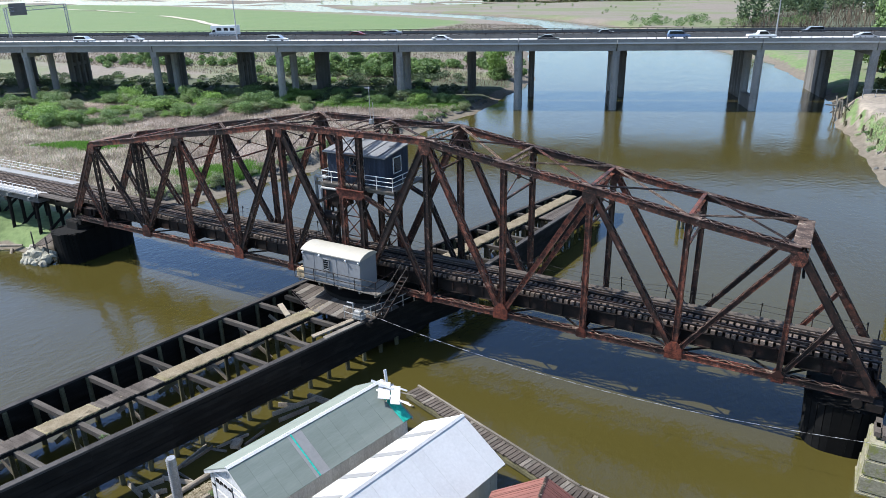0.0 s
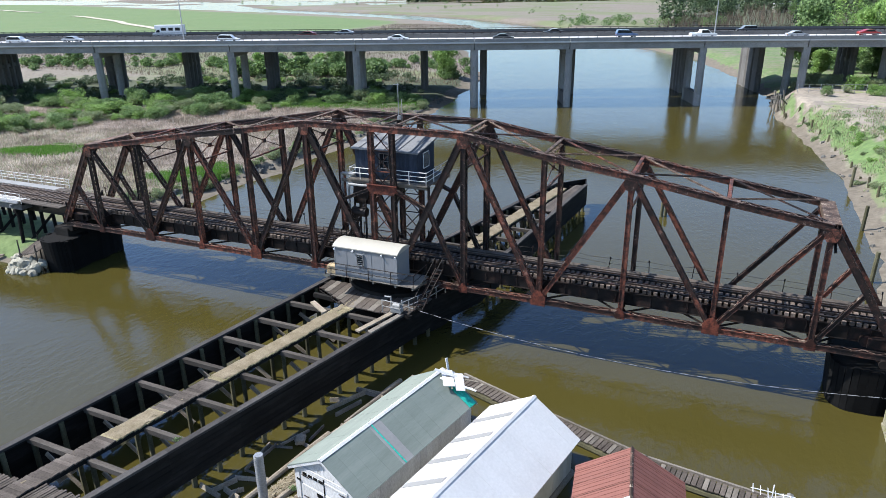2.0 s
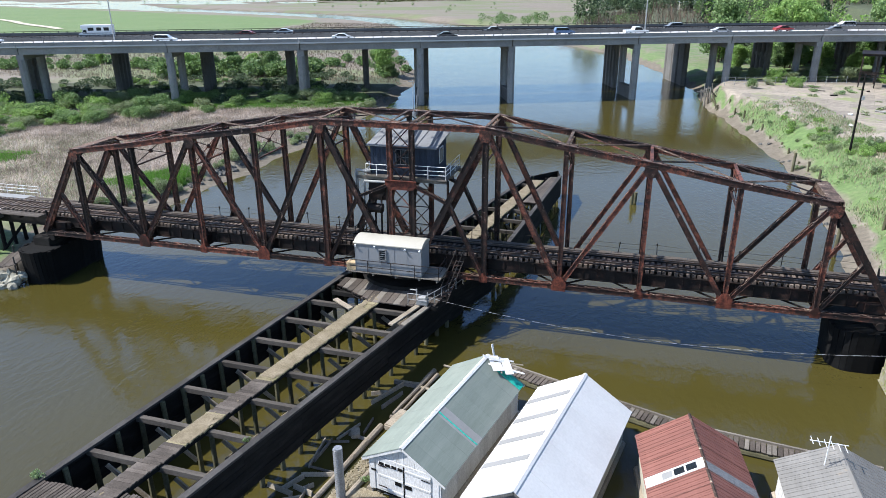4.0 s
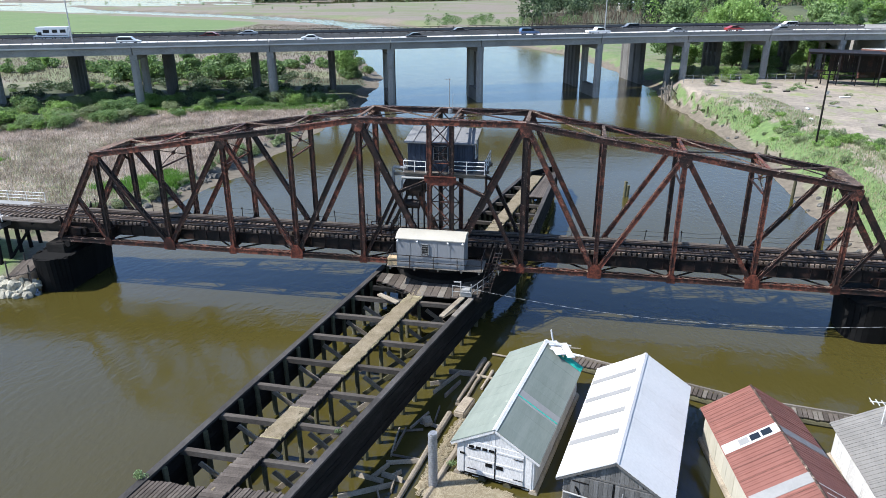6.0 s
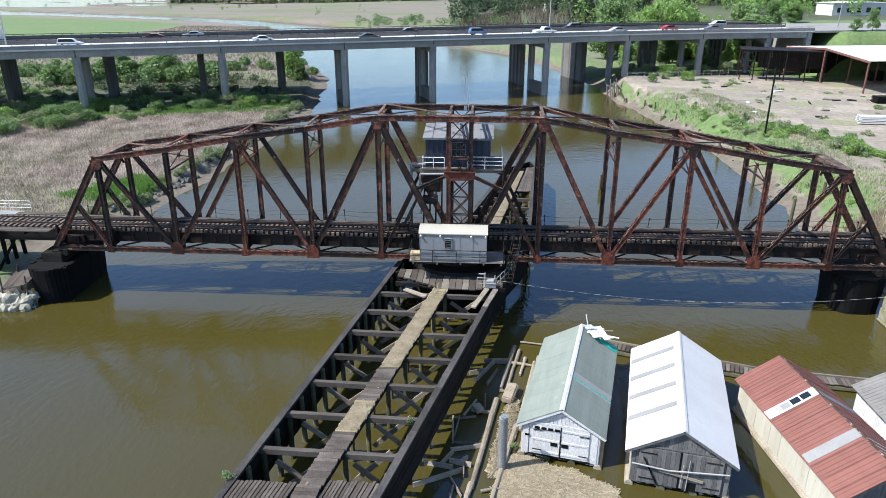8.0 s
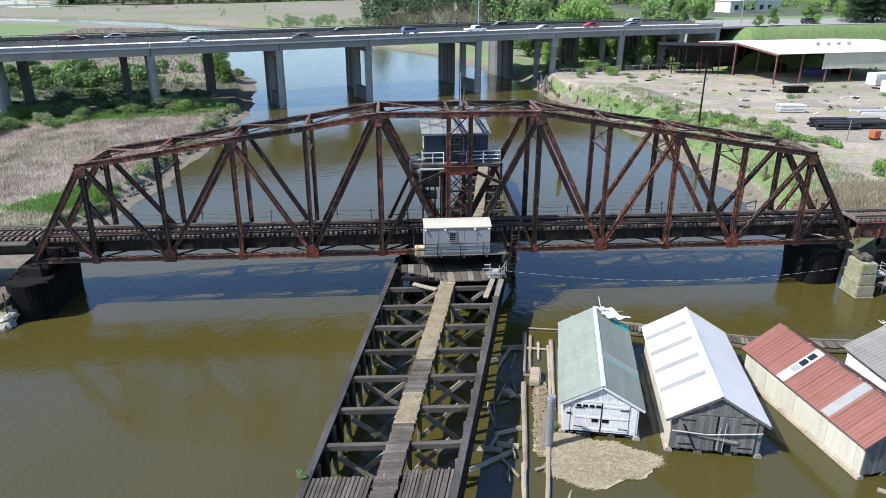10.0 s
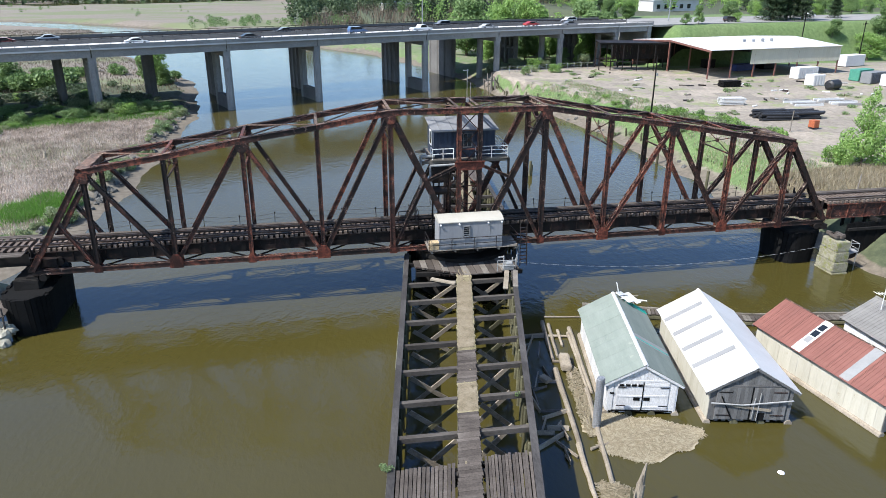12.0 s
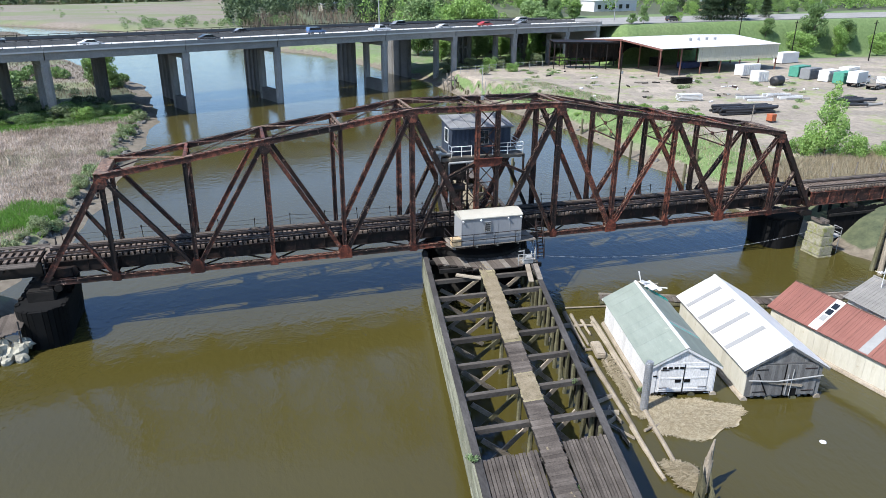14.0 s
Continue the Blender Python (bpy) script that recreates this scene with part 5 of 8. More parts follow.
for i in range(14):
    x = -45 - i * 5.2
    for y in (-2.6, -1.3, 0, 1.3, 2.6):
        b3 = bmesh.new()
        tube(b3, (x, MIDY + y * 1.15, -1.5), (x, MIDY + y, 5.0), 0.2, sides=8)
        part("post", b3, WOOD_DARK, app)
    b3 = bmesh.new()
    block(b3, (x, MIDY, 5.2), (0.4, 6.0, 0.4))
    beam(b3, (x + 0.25, MIDY - 2.9, 1.0), (x + 0.25, MIDY + 2.9, 4.8), 0.1, 0.3, (1, 0, 0))
    part("cap_beam", b3, WOOD_DARK, app)
for y in (-1.4, 1.4):
    b3 = bmesh.new()
    block(b3, (-41.4, MIDY + y, 5.5), (6.6, 0.3, 1.1))
    part("end_girder", b3, RUST_DARK, app)
for y in (-2.0, -2.35, -2.7, 2.0, 2.4):
    b3 = bmesh.new()
    block(b3, (-41.3, MIDY + y, 6.3), (6.2, 0.31, 0.08))
    part("walkway_plank", b3, WOOD_PLANK, app)
for x in (-43.8, -40.6):
    b3 = bmesh.new()
    block(b3, (x, MIDY, 6.12), (0.25, 5.8, 0.24))
    part("bearer", b3, WOOD_DARK, app)
make_track("railway_track", "rails on dark ties in pale ballast", -198, CX - 38.0, 0.55)
ramp_deck = thing("plank_landing", "broken brown plank landing slumped beside the pier", "landing")
for i in range(9):
    b3 = bmesh.new()
    beam(b3, (-42.0 + i * 0.31, -5.6 + 0.05 * (i % 3), 1.5 + 0.09 * i), (-41.6 + i * 0.31, -3.4, 2.5 + 0.07 * i), 0.27, 0.07, (1, 0, 0))
    part("plank", b3, WOOD_PLANK, ramp_deck)
for x, y in ((-41.9, -5.5), (-39.6, -5.4), (-41.5, -3.5), (-39.2, -3.5)):
    b3 = bmesh.new()
    tube(b3, (x, y, -0.8), (x + 0.1, y, 3.3 if x < -41 else 3.0), 0.09, 0.07, 6)
    part("post", b3, WOOD_PLANK, ramp_deck)

app2 = thing("approach_girder", "rusty plate girder approach span with plank deck", "girder span")
for y in (-1.5, 1.5):
    b3 = bmesh.new()
    block(b3, (58.5, MIDY + y, 5.3), (40, 0.06, 1.5))
    for z in (4.57, 6.05):
        block(b3, (58.5, MIDY + y, z), (40, 0.4, 0.05))
    for i in range(21):
        block(b3, (39 + i * 1.95, MIDY + y, 5.3), (0.08, 0.3, 1.4))
    part("girder", b3, RUST_DARK if y > 0 else RUST, app2)
make_track("railway_track", "rails on brown ties along the approach span", 38.7, 78.3, 0.5)
for y in (-1.25, 1.25):
    b3 = bmesh.new()
    block(b3, (58.5, MIDY + y, 6.44), (40, 0.15, 0.13))
    part("guard_timber", b3, WOOD_PLANK, app2)
for i in range(14):
    b3 = bmesh.new()
    block(b3, (40.1 + i * 2.85, MIDY + 1.85, 6.36), (2.78, 0.5, 0.06))
    part("walkway_plank", b3, WOOD_PLANK, app2)
# boards kept black so they also paint the shadow below the girders
bulk = thing("timber_bulkhead", "black plank bulkhead that also stands for the shadow under the approach span", "bulkhead")
for i in range(86):
    b3 = bmesh.new()
    block(b3, (40.6 + i * 0.41, MIDY - 2.55 + 0.02 * (i % 3), 1.6), (0.38, 0.14, 5.2 + 0.12 * (i % 4)))
    part("plank", b3, TAR, bulk)
b3 = bmesh.new()
block(b3, (58.2, MIDY - 2.7, 3.6), (35.4, 0.2, 0.28))
part("waler", b3, WOOD_DARK, bulk)
for x in (44, 49, 54, 59, 64, 69, 74):
    b3 = bmesh.new()
    for y in (-2.2, -0.8, 0.8, 2.2):
        tube(b3, (x, MIDY + y, -1), (x, MIDY + y, 4.55), 0.19, sides=8)
    block(b3, (x, MIDY, 4.4), (0.4, 5.4, 0.4))
    part("bent", b3, WOOD_DARK, app2)


# ---- boathouses on floats ----
def boathouse(label, cx, cy, turn, length, eave_w, wall_w, ridge, eave, roof_mats, wall_mat, gable_mat, base=0.25, ribs=0.0, cap=0.16):
    """A gabled shed along its own y, on log floats; the gable with its doors faces -y."""
    ob = thing("boathouse", label, "boathouse", group="boathouses", at=(cx, cy, 0), turn=turn)
    h = wall_w / 2
    rise = (ridge - eave) / (eave_w / 2)
    wall_top = ridge - rise * h - 0.09
    for s in (-1, 1):
        w = new("wall", None)
        w.parent = ob
        n = int(length / 0.62)
        for i in range(n):
            b = bmesh.new()
            y = -length / 2 + 0.25 + (i + 0.5) * (length - 0.5) / n
            block(b, (s * (h + random.uniform(-0.008, 0.008)), y, (base + wall_top) / 2), (0.06, (length - 0.5) / n - 0.012, wall_top - base))
            part("board", b, wall_mat, w)
        # roof slope
        sl = part_of("roof_slope", None, ob)
        n = int(length / 0.9)
        for i in range(n):
            b = bmesh.new()
            y = -length / 2 + (i + 0.5) * length / n
            m = roof_mats(s, y, i, n)
            lift = random.uniform(0.0, 0.012)
            x0, z0, x1, z1 = 0.0, ridge, s * eave_w / 2, eave
            f = frame_of((x0, y, z0), (x1, y, z1), (0, 1, 0))
            ln = math.hypot(x1, z1 - z0)
            block(b, ((x0 + x1) / 2, y, (z0 + z1) / 2 + lift), (ln, length / n - 0.006, 0.05), f)
            if ribs:
                for k in range(3):
                    beam(b, (x0, y - length / n / 2 + (k + 0.5) * length / n / 3, z0 + 0.035 + lift), (x1, y - length / n / 2 + (k + 0.5) * length / n / 3, z1 + 0.035 + lift), ribs, 0.03)
            part("roof_sheet", b, m, sl)
    b = bmesh.new()
    beam(b, (-cap / 2 + 0.01, -length / 2 - 0.03, ridge + 0.03 - 0.09 * cap), (-cap / 2 + 0.01, length / 2 + 0.03, ridge + 0.03 - 0.09 * cap), cap, 0.04, (1, 0, rise))
    beam(b, (cap / 2 - 0.01, -length / 2 - 0.03, ridge + 0.03 - 0.09 * cap), (cap / 2 - 0.01, length / 2 + 0.03, ridge + 0.03 - 0.09 * cap), cap, 0.04, (1, 0, -rise))
    part("ridge_cap", b, roof_mats(0, 0, 0, 1), ob)
    for e in (-1, 1):
        g = new("gable", None)
        g.parent = ob
        n = int(wall_w / 0.24)
        for i in range(n):
            b = bmesh.new()
            x0, x1 = -h + i * wall_w / n, -h + (i + 1) * wall_w / n
            z0 = base + random.uniform(-0.12, 0.06)
            za, zb = ridge - rise * abs(x0) - 0.08, ridge - rise * abs(x1) - 0.08
            zm = [(x0 + 0.006, z0), (x1 - 0.006, z0), (x1 - 0.006, zb), (x0 + 0.006, za)]
            y = e * (length / 2 - 0.22) + random.uniform(-0.012, 0.012)
            prism(b, zm, y - 0.02, y + 0.02)
            part("board", b, gable_mat, g)
        b = bmesh.new()
        for s in (-1, 1):
            beam(b, (0, e * (length / 2 - 0.04), ridge - 0.12), (s * eave_w / 2, e * (length / 2 - 0.04), eave - 0.12), 0.05, 0.17)
        part("barge_board", b, gable_mat, g)
    for x in (-h, -h * 0.33, h * 0.33, h):
        b = bmesh.new()
        tube(b, (x, -length / 2 + 0.12, 0.05), (x, length / 2 - 0.12, 0.05), 0.26, sides=9)
        part("float_log", b, LOG if abs(x) == h else PILE, ob)
    return ob


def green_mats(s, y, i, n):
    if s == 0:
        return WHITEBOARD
    # the left slope takes the lighter of the two greens
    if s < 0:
        return GREENROOF_LIGHT
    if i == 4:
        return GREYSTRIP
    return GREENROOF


def white_mats(s, y, i, n):
    return WHITEROOF


def red_mats(s, y, i, n):
    return REDROOF if s else RUST_PALE


def grey_mats(s, y, i, n):
    return DULLROOF


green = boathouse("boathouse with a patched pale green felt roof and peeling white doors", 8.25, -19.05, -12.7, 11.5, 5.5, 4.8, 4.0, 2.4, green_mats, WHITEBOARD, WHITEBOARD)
white = boathouse("boathouse with a bright white sheet roof and silvered board doors", 14.97, -20.95, -11.9, 12.3, 6.3, 5.5, 4.42, 2.5, white_mats, CREAMWALL, GREYBOARD)
red = boathouse("boathouse with a faded red sheet roof and stained cream walls", 23.35, -23.5, 8.0, 12.2, 5.9, 5.2, 4.2, 2.4, red_mats, CREAMWALL, GREYBOARD, ribs=0.03, cap=0.09)
grey = boathouse("boathouse with a dull grey sheet roof", 30.6, -24.1, 2.0, 12.2, 6.2, 5.4, 4.0, 2.4, grey_mats, WHITEBOARD, GREYBOARD, ribs=0.03)


def on_slope(ob, s, ridge, eave, half, u0, u1, y0, y1, lift, material, name, label="", thick=0.02):
    """A strip laid on a roof slope, from u0 to u1 down the slope (0 ridge, 1 eave)."""
    b = bmesh.new()
    za, zb = ridge + (eave - ridge) * u0, ridge + (eave - ridge) * u1
    xa, xb = s * half * u0, s * half * u1
    f = frame_of((xa, 0, za), (xb, 0, zb), (0, 1, 0))
    block(b, ((xa + xb) / 2, (y0 + y1) / 2, (za + zb) / 2 + lift), (math.hypot(xb - xa, zb - za), y1 - y0, thick), f)
    return part(name, b, material, ob, label)


for k in range(4):
    y = 4.05 - k * 2.35
    on_slope(white, -1, 4.42, 2.5, 3.15, 0.12, 0.98, y - 0.24, y + 0.24, 0.055, GREYSTRIP, "skylight_strip", "dull grey translucent strip")
on_slope(red, -1, 4.2, 2.4, 2.95, 0.02, 0.99, 1.33, 2.12, 0.055, WHITEBOARD, "skylight_strip", "pale skylight strip")
for k in range(3):
    on_slope(red, -1, 4.2, 2.4, 2.95, 0.14 + 0.2 * k, 0.31 + 0.2 * k, 1.48, 1.97, 0.075, DARKGLASS if k < 2 else GREYSTRIP, "skylight_pane")
on_slope(red, -1, 4.2, 2.4, 2.95, 0.02, 0.98, -2.95, -2.2, 0.055, GREYSTRIP, "skylight_strip", "pale rusty sheet strip")
on_slope(green, 1, 4.0, 2.4, 2.75, 0.0, 1.0, -1.72, -1.62, 0.05, TEAL, "tarp_edge", "green plastic edge")
on_slope(green, 1, 4.0, 2.4, 2.75, 0.3, 1.0, 4.9, 5.6, 0.06, TEAL, "tarp", "torn teal tarpaulin")
# doors of the white gable: two leaves, lights, hinges, and the trim above them
def gable_piece(ob, y, name, x, z, w, h, mat, lift=0.0, tilt=0.0, label="", thick=0.04):
    b = bmesh.new()
    block(b, (x, y - lift, z), (w, thick, h), Matrix.Rotation(radians(tilt), 3, "Y"))
    return part(name, b, mat, ob, label)


gy0 = -11.5 / 2 + 0.22
for side, x in (("door", -0.86), ("door", 0.92)):
    leaf = gable_piece(green, gy0, side, x, 1.5, 1.72, 2.2, WHITEBOARD, 0.06, 0.6 if x < 0 else -0.4, "peeling white plank door leaf", 0.05)
    for z in (0.62, 1.5, 2.35):
        b = bmesh.new()
        block(b, (x, gy0 - 0.1, z), (1.66, 0.03, 0.13))
        part("rail", b, WHITEBOARD, leaf)
    for z in (0.75, 2.2):
        b = bmesh.new()
        block(b, (x + (-0.55 if x < 0 else 0.55), gy0 - 0.125, z), (0.6, 0.02, 0.05))
        part("hinge", b, RUST_DARK, leaf)
    b = bmesh.new()
    block(b, (-0.36 if x < 0 else 0.32, gy0 - 0.1, 1.28), (0.42, 0.04, 0.24))
    part("opening", b, TAR, leaf, "dark square hole in the boards")
for k in range(4):
    gable_piece(green, gy0, "opening", -1.45 + 0.42 * k, 2.36, 0.31, 0.17, TAR, 0.125, 0, "small dark window light", 0.03)
gable_piece(green, gy0, "door_joint", 0.03, 1.5, 0.06, 2.2, TAR, 0.1, 0, "dark gap between the doors", 0.04)
gable_piece(green, gy0, "trim", 0.0, 2.68, 3.7, 0.12, WHITEBOARD, 0.07)
# black strip painted in for the dark gap below the doors
gable_piece(green, gy0, "sill", 0.0, 0.3, 4.4, 0.1, TAR, 0.05)
for x in (-2.15, 2.1):
    gable_piece(green, gy0, "corner_board", x, 1.35, 0.36, 2.2, WHITEBOARD, 0.05)
gable_piece(green, gy0, "opening", -2.05, 1.7, 0.3, 0.13, TAR, 0.08, 0, "dark gap in the boards", 0.03)
# weathered doors of the bigger gable with a pipe and loose boards hung across
gy1 = -12.3 / 2 + 0.22
for x in (-1.2, 1.22):
    leaf = gable_piece(white, gy1, "door", x, 1.6, 2.3, 2.5, GREYBOARD, 0.06, 0.0, "silvered plank door leaf", 0.05)
    for k in range(9):
        b = bmesh.new()
        block(b, (x - 1.02 + 0.255 * k, gy1 - 0.1 - 0.01 * (k % 2), 1.6), (0.24, 0.03, 2.46))
        part("board", b, GREYBOARD, leaf)
    for z in (0.7, 2.5):
        b = bmesh.new()
        block(b, (x + (-0.6 if x < 0 else 0.6), gy1 - 0.13, z), (0.9, 0.03, 0.07))
        part("hinge", b, RUST_DARK, leaf)
gable_piece(white, gy1, "door_joint", 0.01, 1.6, 0.06, 2.5, TAR, 0.09, 0, "dark gap between the doors", 0.05)
gable_piece(white, gy1, "trim", 0.0, 2.95, 4.4, 0.09, GREYBOARD, 0.07)
gable_piece(white, gy1, "opening", 0.72, 0.6, 0.55, 0.6, TAR, 0.13, 0, "dark square hole at the doors' foot", 0.03)
b = bmesh.new()
tube(b, (-2.7, gy1 - 0.24, 1.72), (-0.6, gy1 - 0.27, 1.6), 0.05, sides=8)
tube(b, (-0.6, gy1 - 0.27, 1.6), (2.72, gy1 - 0.24, 1.95), 0.05, sides=8)
part("crossbar", b, GREYPIPE, white, "pale pipe bar across the doors")
b = bmesh.new()
beam(b, (-1.15, gy1 - 0.2, 1.5), (1.35, gy1 - 0.2, 1.12), 0.05, 0.17)
part("batten", b, LOG, white, "loose brown board")
b = bmesh.new()
beam(b, (-2.05, gy1 - 0.19, 2.2), (-1.2, gy1 - 0.19, 0.45), 0.05, 0.08)
part("batten", b, TAR, white, "dark slanting bar")
for x, z0, z1 in ((0.12, 0.5, 2.1), (0.45, 0.35, 2.5)):
    b = bmesh.new()
    tube(b, (x, gy1 - 0.22, z0), (x + 0.06, gy1 - 0.22, z1), 0.03, sides=6)
    part("prop", b, GREYPIPE, white)
gable_piece(red, -12.2 / 2 + 0.22, "opening", -0.8, 1.7, 0.4, 0.3, TAR, 0.04, 0, "dark gap in the boards", 0.03)
# dark felt patch and bleached laps on the red roof
on_slope(red, 1, 4.2, 2.4, 2.95, 0.02, 0.98, 1.1, 1.9, 0.055, ROOFGREY, "roof_patch", "dark felt strip")
for k in range(4):
    on_slope(red, 1, 4.2, 2.4, 2.95, 0.06 + 0.05 * (k % 2), 0.9, -3.0 - 0.62 * k, -2.95 - 0.62 * k, 0.062, WHITEBOARD, "lap_joint", "bleached sheet lap")
for s_ in (-1, 1):
    for k in range(11):
        y = -5.4 + 1.09 * k
        if not any(abs(y - m) < 0.55 for m in (1.7, -2.6)):
            on_slope(red, s_, 4.2, 2.4, 2.95, 0.0, 1.0, y - 0.02, y + 0.02, 0.06, SHED_STEEL, "sheet_lap")
# the collapsed end of the green roof
wreck = thing("roof_wreckage", "splintered white boards and torn sheet on the roof's end", "wreckage", at=(9.85, -13.75, 3.85), turn=-12)
rnd = random.Random(5)
for i in range(8):
    b = bmesh.new()
    x, y = rnd.uniform(-0.2, 1.9), rnd.uniform(-0.6, 0.6)
    z = 0.15 - 0.5 * max(0, x) + rnd.uniform(0, 0.2)
    a = rnd.uniform(-0.8, 0.8)
    ln = rnd.uniform(0.5, 1.25)
    beam(b, (x - ln * math.cos(a), y - ln * math.sin(a), z + rnd.uniform(0, 0.4)), (x + ln * math.cos(a), y + ln * math.sin(a), z - 0.2), rnd.uniform(0.08, 0.22), 0.03, (0.2, 1, 0.3))
    part("board", b, WHITEBOARD if i % 3 else LOG, wreck)
b = bmesh.new()
beam(b, (0.1, 0.2, 0.0), (-0.15, 0.3, 1.0), 0.2, 0.06)
part("board", b, WHITEBOARD, wreck)

for (ax, ay, az), (bx, by, bz), w in (((0.0, 0.1, 0.25), (0.9, -0.9, -0.15), 0.75), ((0.75, 0.35, 0.1), (1.6, -0.6, -0.4), 0.6)):
    b = bmesh.new()
    beam(b, (ax, ay, az), (bx, by, bz), w, 0.03, (0.6, 0.8, -0.1))
    part("torn_sheet", b, WHITEBOARD, wreck)

# ---- floating dock and drift ----
dock = thing("plank_dock", "low brown plank dock behind the boathouses", "dock")
dp = [(8.9, -8.9), (15.2, -11.1), (22.9, -13.7), (34.1, -15.3)]
for (ax, ay), (bx, by) in zip(dp, dp[1:]):
    a, c = Vector((ax, ay, 0.5)), Vector((bx, by, 0.5))
    n = int((c - a).length / 0.32)
    d = (c - a).normalized()
    side = Vector((-d.y, d.x, 0))
    for i in range(n):
        b = bmesh.new()
        p = a.lerp(c, (i + 0.5) / n) + side * random.uniform(-0.06, 0.06)
        beam(b, p - side * 0.55, p + side * 0.55, 0.27, 0.06, d)
        part("plank", b, WOOD_PLANK if random.random() < 0.7 else WOOD_GREY, dock)
    for e in (-0.4, 0.4):
        b = bmesh.new()
        tube(b, a + side * e - Vector((0, 0, 0.35)), c + side * e - Vector((0, 0, 0.35)), 0.25, sides=8)
        part("float_log", b, PILE, dock)
    b = bmesh.new()
    beam(b, a + side * 0.55 + Vector((0, 0, 0.1)), c + side * 0.55 + Vector((0, 0, 0.1)), 0.14, 0.14, side)
    part("edge_timber", b, WOOD_GREY, dock)
aer = thing("roof_aerial", "thin pale television aerial on the boathouse roof", "aerial")
b = bmesh.new()
tube(b, (29.4, -19.7, 3.7), (29.4, -19.7, 5.6), 0.03, sides=5)
tube(b, (28.4, -19.9, 5.3), (30.4, -19.5, 5.0), 0.025, sides=5)
for k in range(6):
    tube(b, (28.5 + 0.34 * k, -20.2, 5.28 - 0.05 * k), (28.5 + 0.34 * k, -19.5, 5.28 - 0.05 * k), 0.018, sides=4)
part("antenna", b, WHITEPIPE, aer)


def log(x0, y0, x1, y1, r, mat=None, z=0.12, label="bleached drift log afloat beside the fender"):
    b = bmesh.new()
    p0, p1 = Vector((x0, y0, z)), Vector((x1, y1, z))
    n = 5
    prev, pr = p0, r
    for i in range(1, n + 1):
        q = p0.lerp(p1, i / n) + Vector((random.uniform(-0.03, 0.03), random.uniform(-0.03, 0.03), random.uniform(-0.03, 0.03)))
        rr = r * (1 - 0.3 * i / n) * random.uniform(0.92, 1.05)
        tube(b, prev, q, pr, rr, 8)
        prev, pr = q, rr
    thing("drift_log", label, "log", b, mat or LOG, group="drift logs")


for args in ((4.7, -10.3, 3.5, -16.5, 0.2), (5.1, -10.8, 4.0, -16.2, 0.16), (3.2, -18.0, 1.6, -27.4, 0.23), (1.6, -27.0, 0.7, -32.2, 0.2), (6.6, -11.8, 4.7, -21.5, 0.19),
             (6.2, -12.6, 4.3, -22.5, 0.15), (4.5, -21.0, 2.2, -31.0, 0.21), (2.3, -30.6, 1.4, -32.8, 0.17), (4.1, -18.8, 3.0, -25.2, 0.15), (4.4, -12.8, 6.3, -13.2, 0.13),
             (5.2, -9.4, 9.8, -10.2, 0.09), (3.4, -16.8, 4.6, -17.0, 0.14), (22.0, -30.8, 24.2, -32.0, 0.16), (2.2, -27.6, 3.6, -27.2, 0.11), (5.5, -12.0, 5.0, -14.6, 0.14)):
    log(*args)
b = bmesh.new()
block(b, (1.9, -19.4, 0.3), (0.6, 0.9, 0.3), Matrix.Rotation(radians(24), 3, "Z"))
bmesh.ops.bevel(b, geom=b.edges, offset=0.05, segments=2, affect="EDGES")
thing("foam_block", "dirty white float block stranded beside the fender", "float", b, LOG)
b = bmesh.new()
block(b, (4.15, -17.5, 0.4), (0.8, 2.1, 0.5), Matrix.Rotation(radians(-14), 3, "Z"))
bmesh.ops.bevel(b, geom=b.edges, offset=0.09, segments=2, affect="EDGES")
thing("foam_block", "crumbling tan float block among the logs", "float", b, LOG)
b = bmesh.new()
bmesh.ops.create_icosphere(b, subdivisions=2, radius=0.22)
for v in b.verts:
    v.co.z *= 0.35
    v.co += Vector((12.8, -31.8, 0.05))
thing("drift_scrap", "pale scrap of litter afloat on the water", "litter", b, WHITEPIPE)
rnd = random.Random(12)
for i in range(10):
    y = rnd.uniform(-27, -13)
    x = FR_S(y) + rnd.uniform(0.5, 1.7)
    a = radians(rnd.uniform(60, 100) if i % 3 else rnd.uniform(-20, 30))
    ln = rnd.uniform(0.6, 1.7)
    b = bmesh.new()
    beam(b, (x - ln * math.cos(a), y - ln * math.sin(a), 0.13), (x + ln * math.cos(a), y + ln * math.sin(a), 0.17), rnd.uniform(0.14, 0.42), 0.09, (0.1, 0.3, 1))
    thing("drift_plank", "broken bleached plank caught under the fender's edge", "plank", b, LOG if i % 4 else WOOD_GREY, group="fender drift")
rnd = random.Random(11)
for i in range(13):
    x, y = rnd.uniform(0.0, 0.5), rnd.uniform(-28.5, -12.5)
    x += 0.2 * (y + 30) * 0.9
    a = rnd.uniform(0, 3.14)
    ln = rnd.uniform(0.3, 1.2)
    b = bmesh.new()
    beam(b, (x - ln * math.cos(a), y - ln * math.sin(a), 0.18), (x + ln * math.cos(a), y + ln * math.sin(a), 0.14), rnd.uniform(0.1, 0.35), 0.08, (0, 0.3, 1))
    thing("drift_plank", "broken bleached plank among drift logs", "plank", b, LOG if i % 3 else WOOD_GREY, group="drift planks")
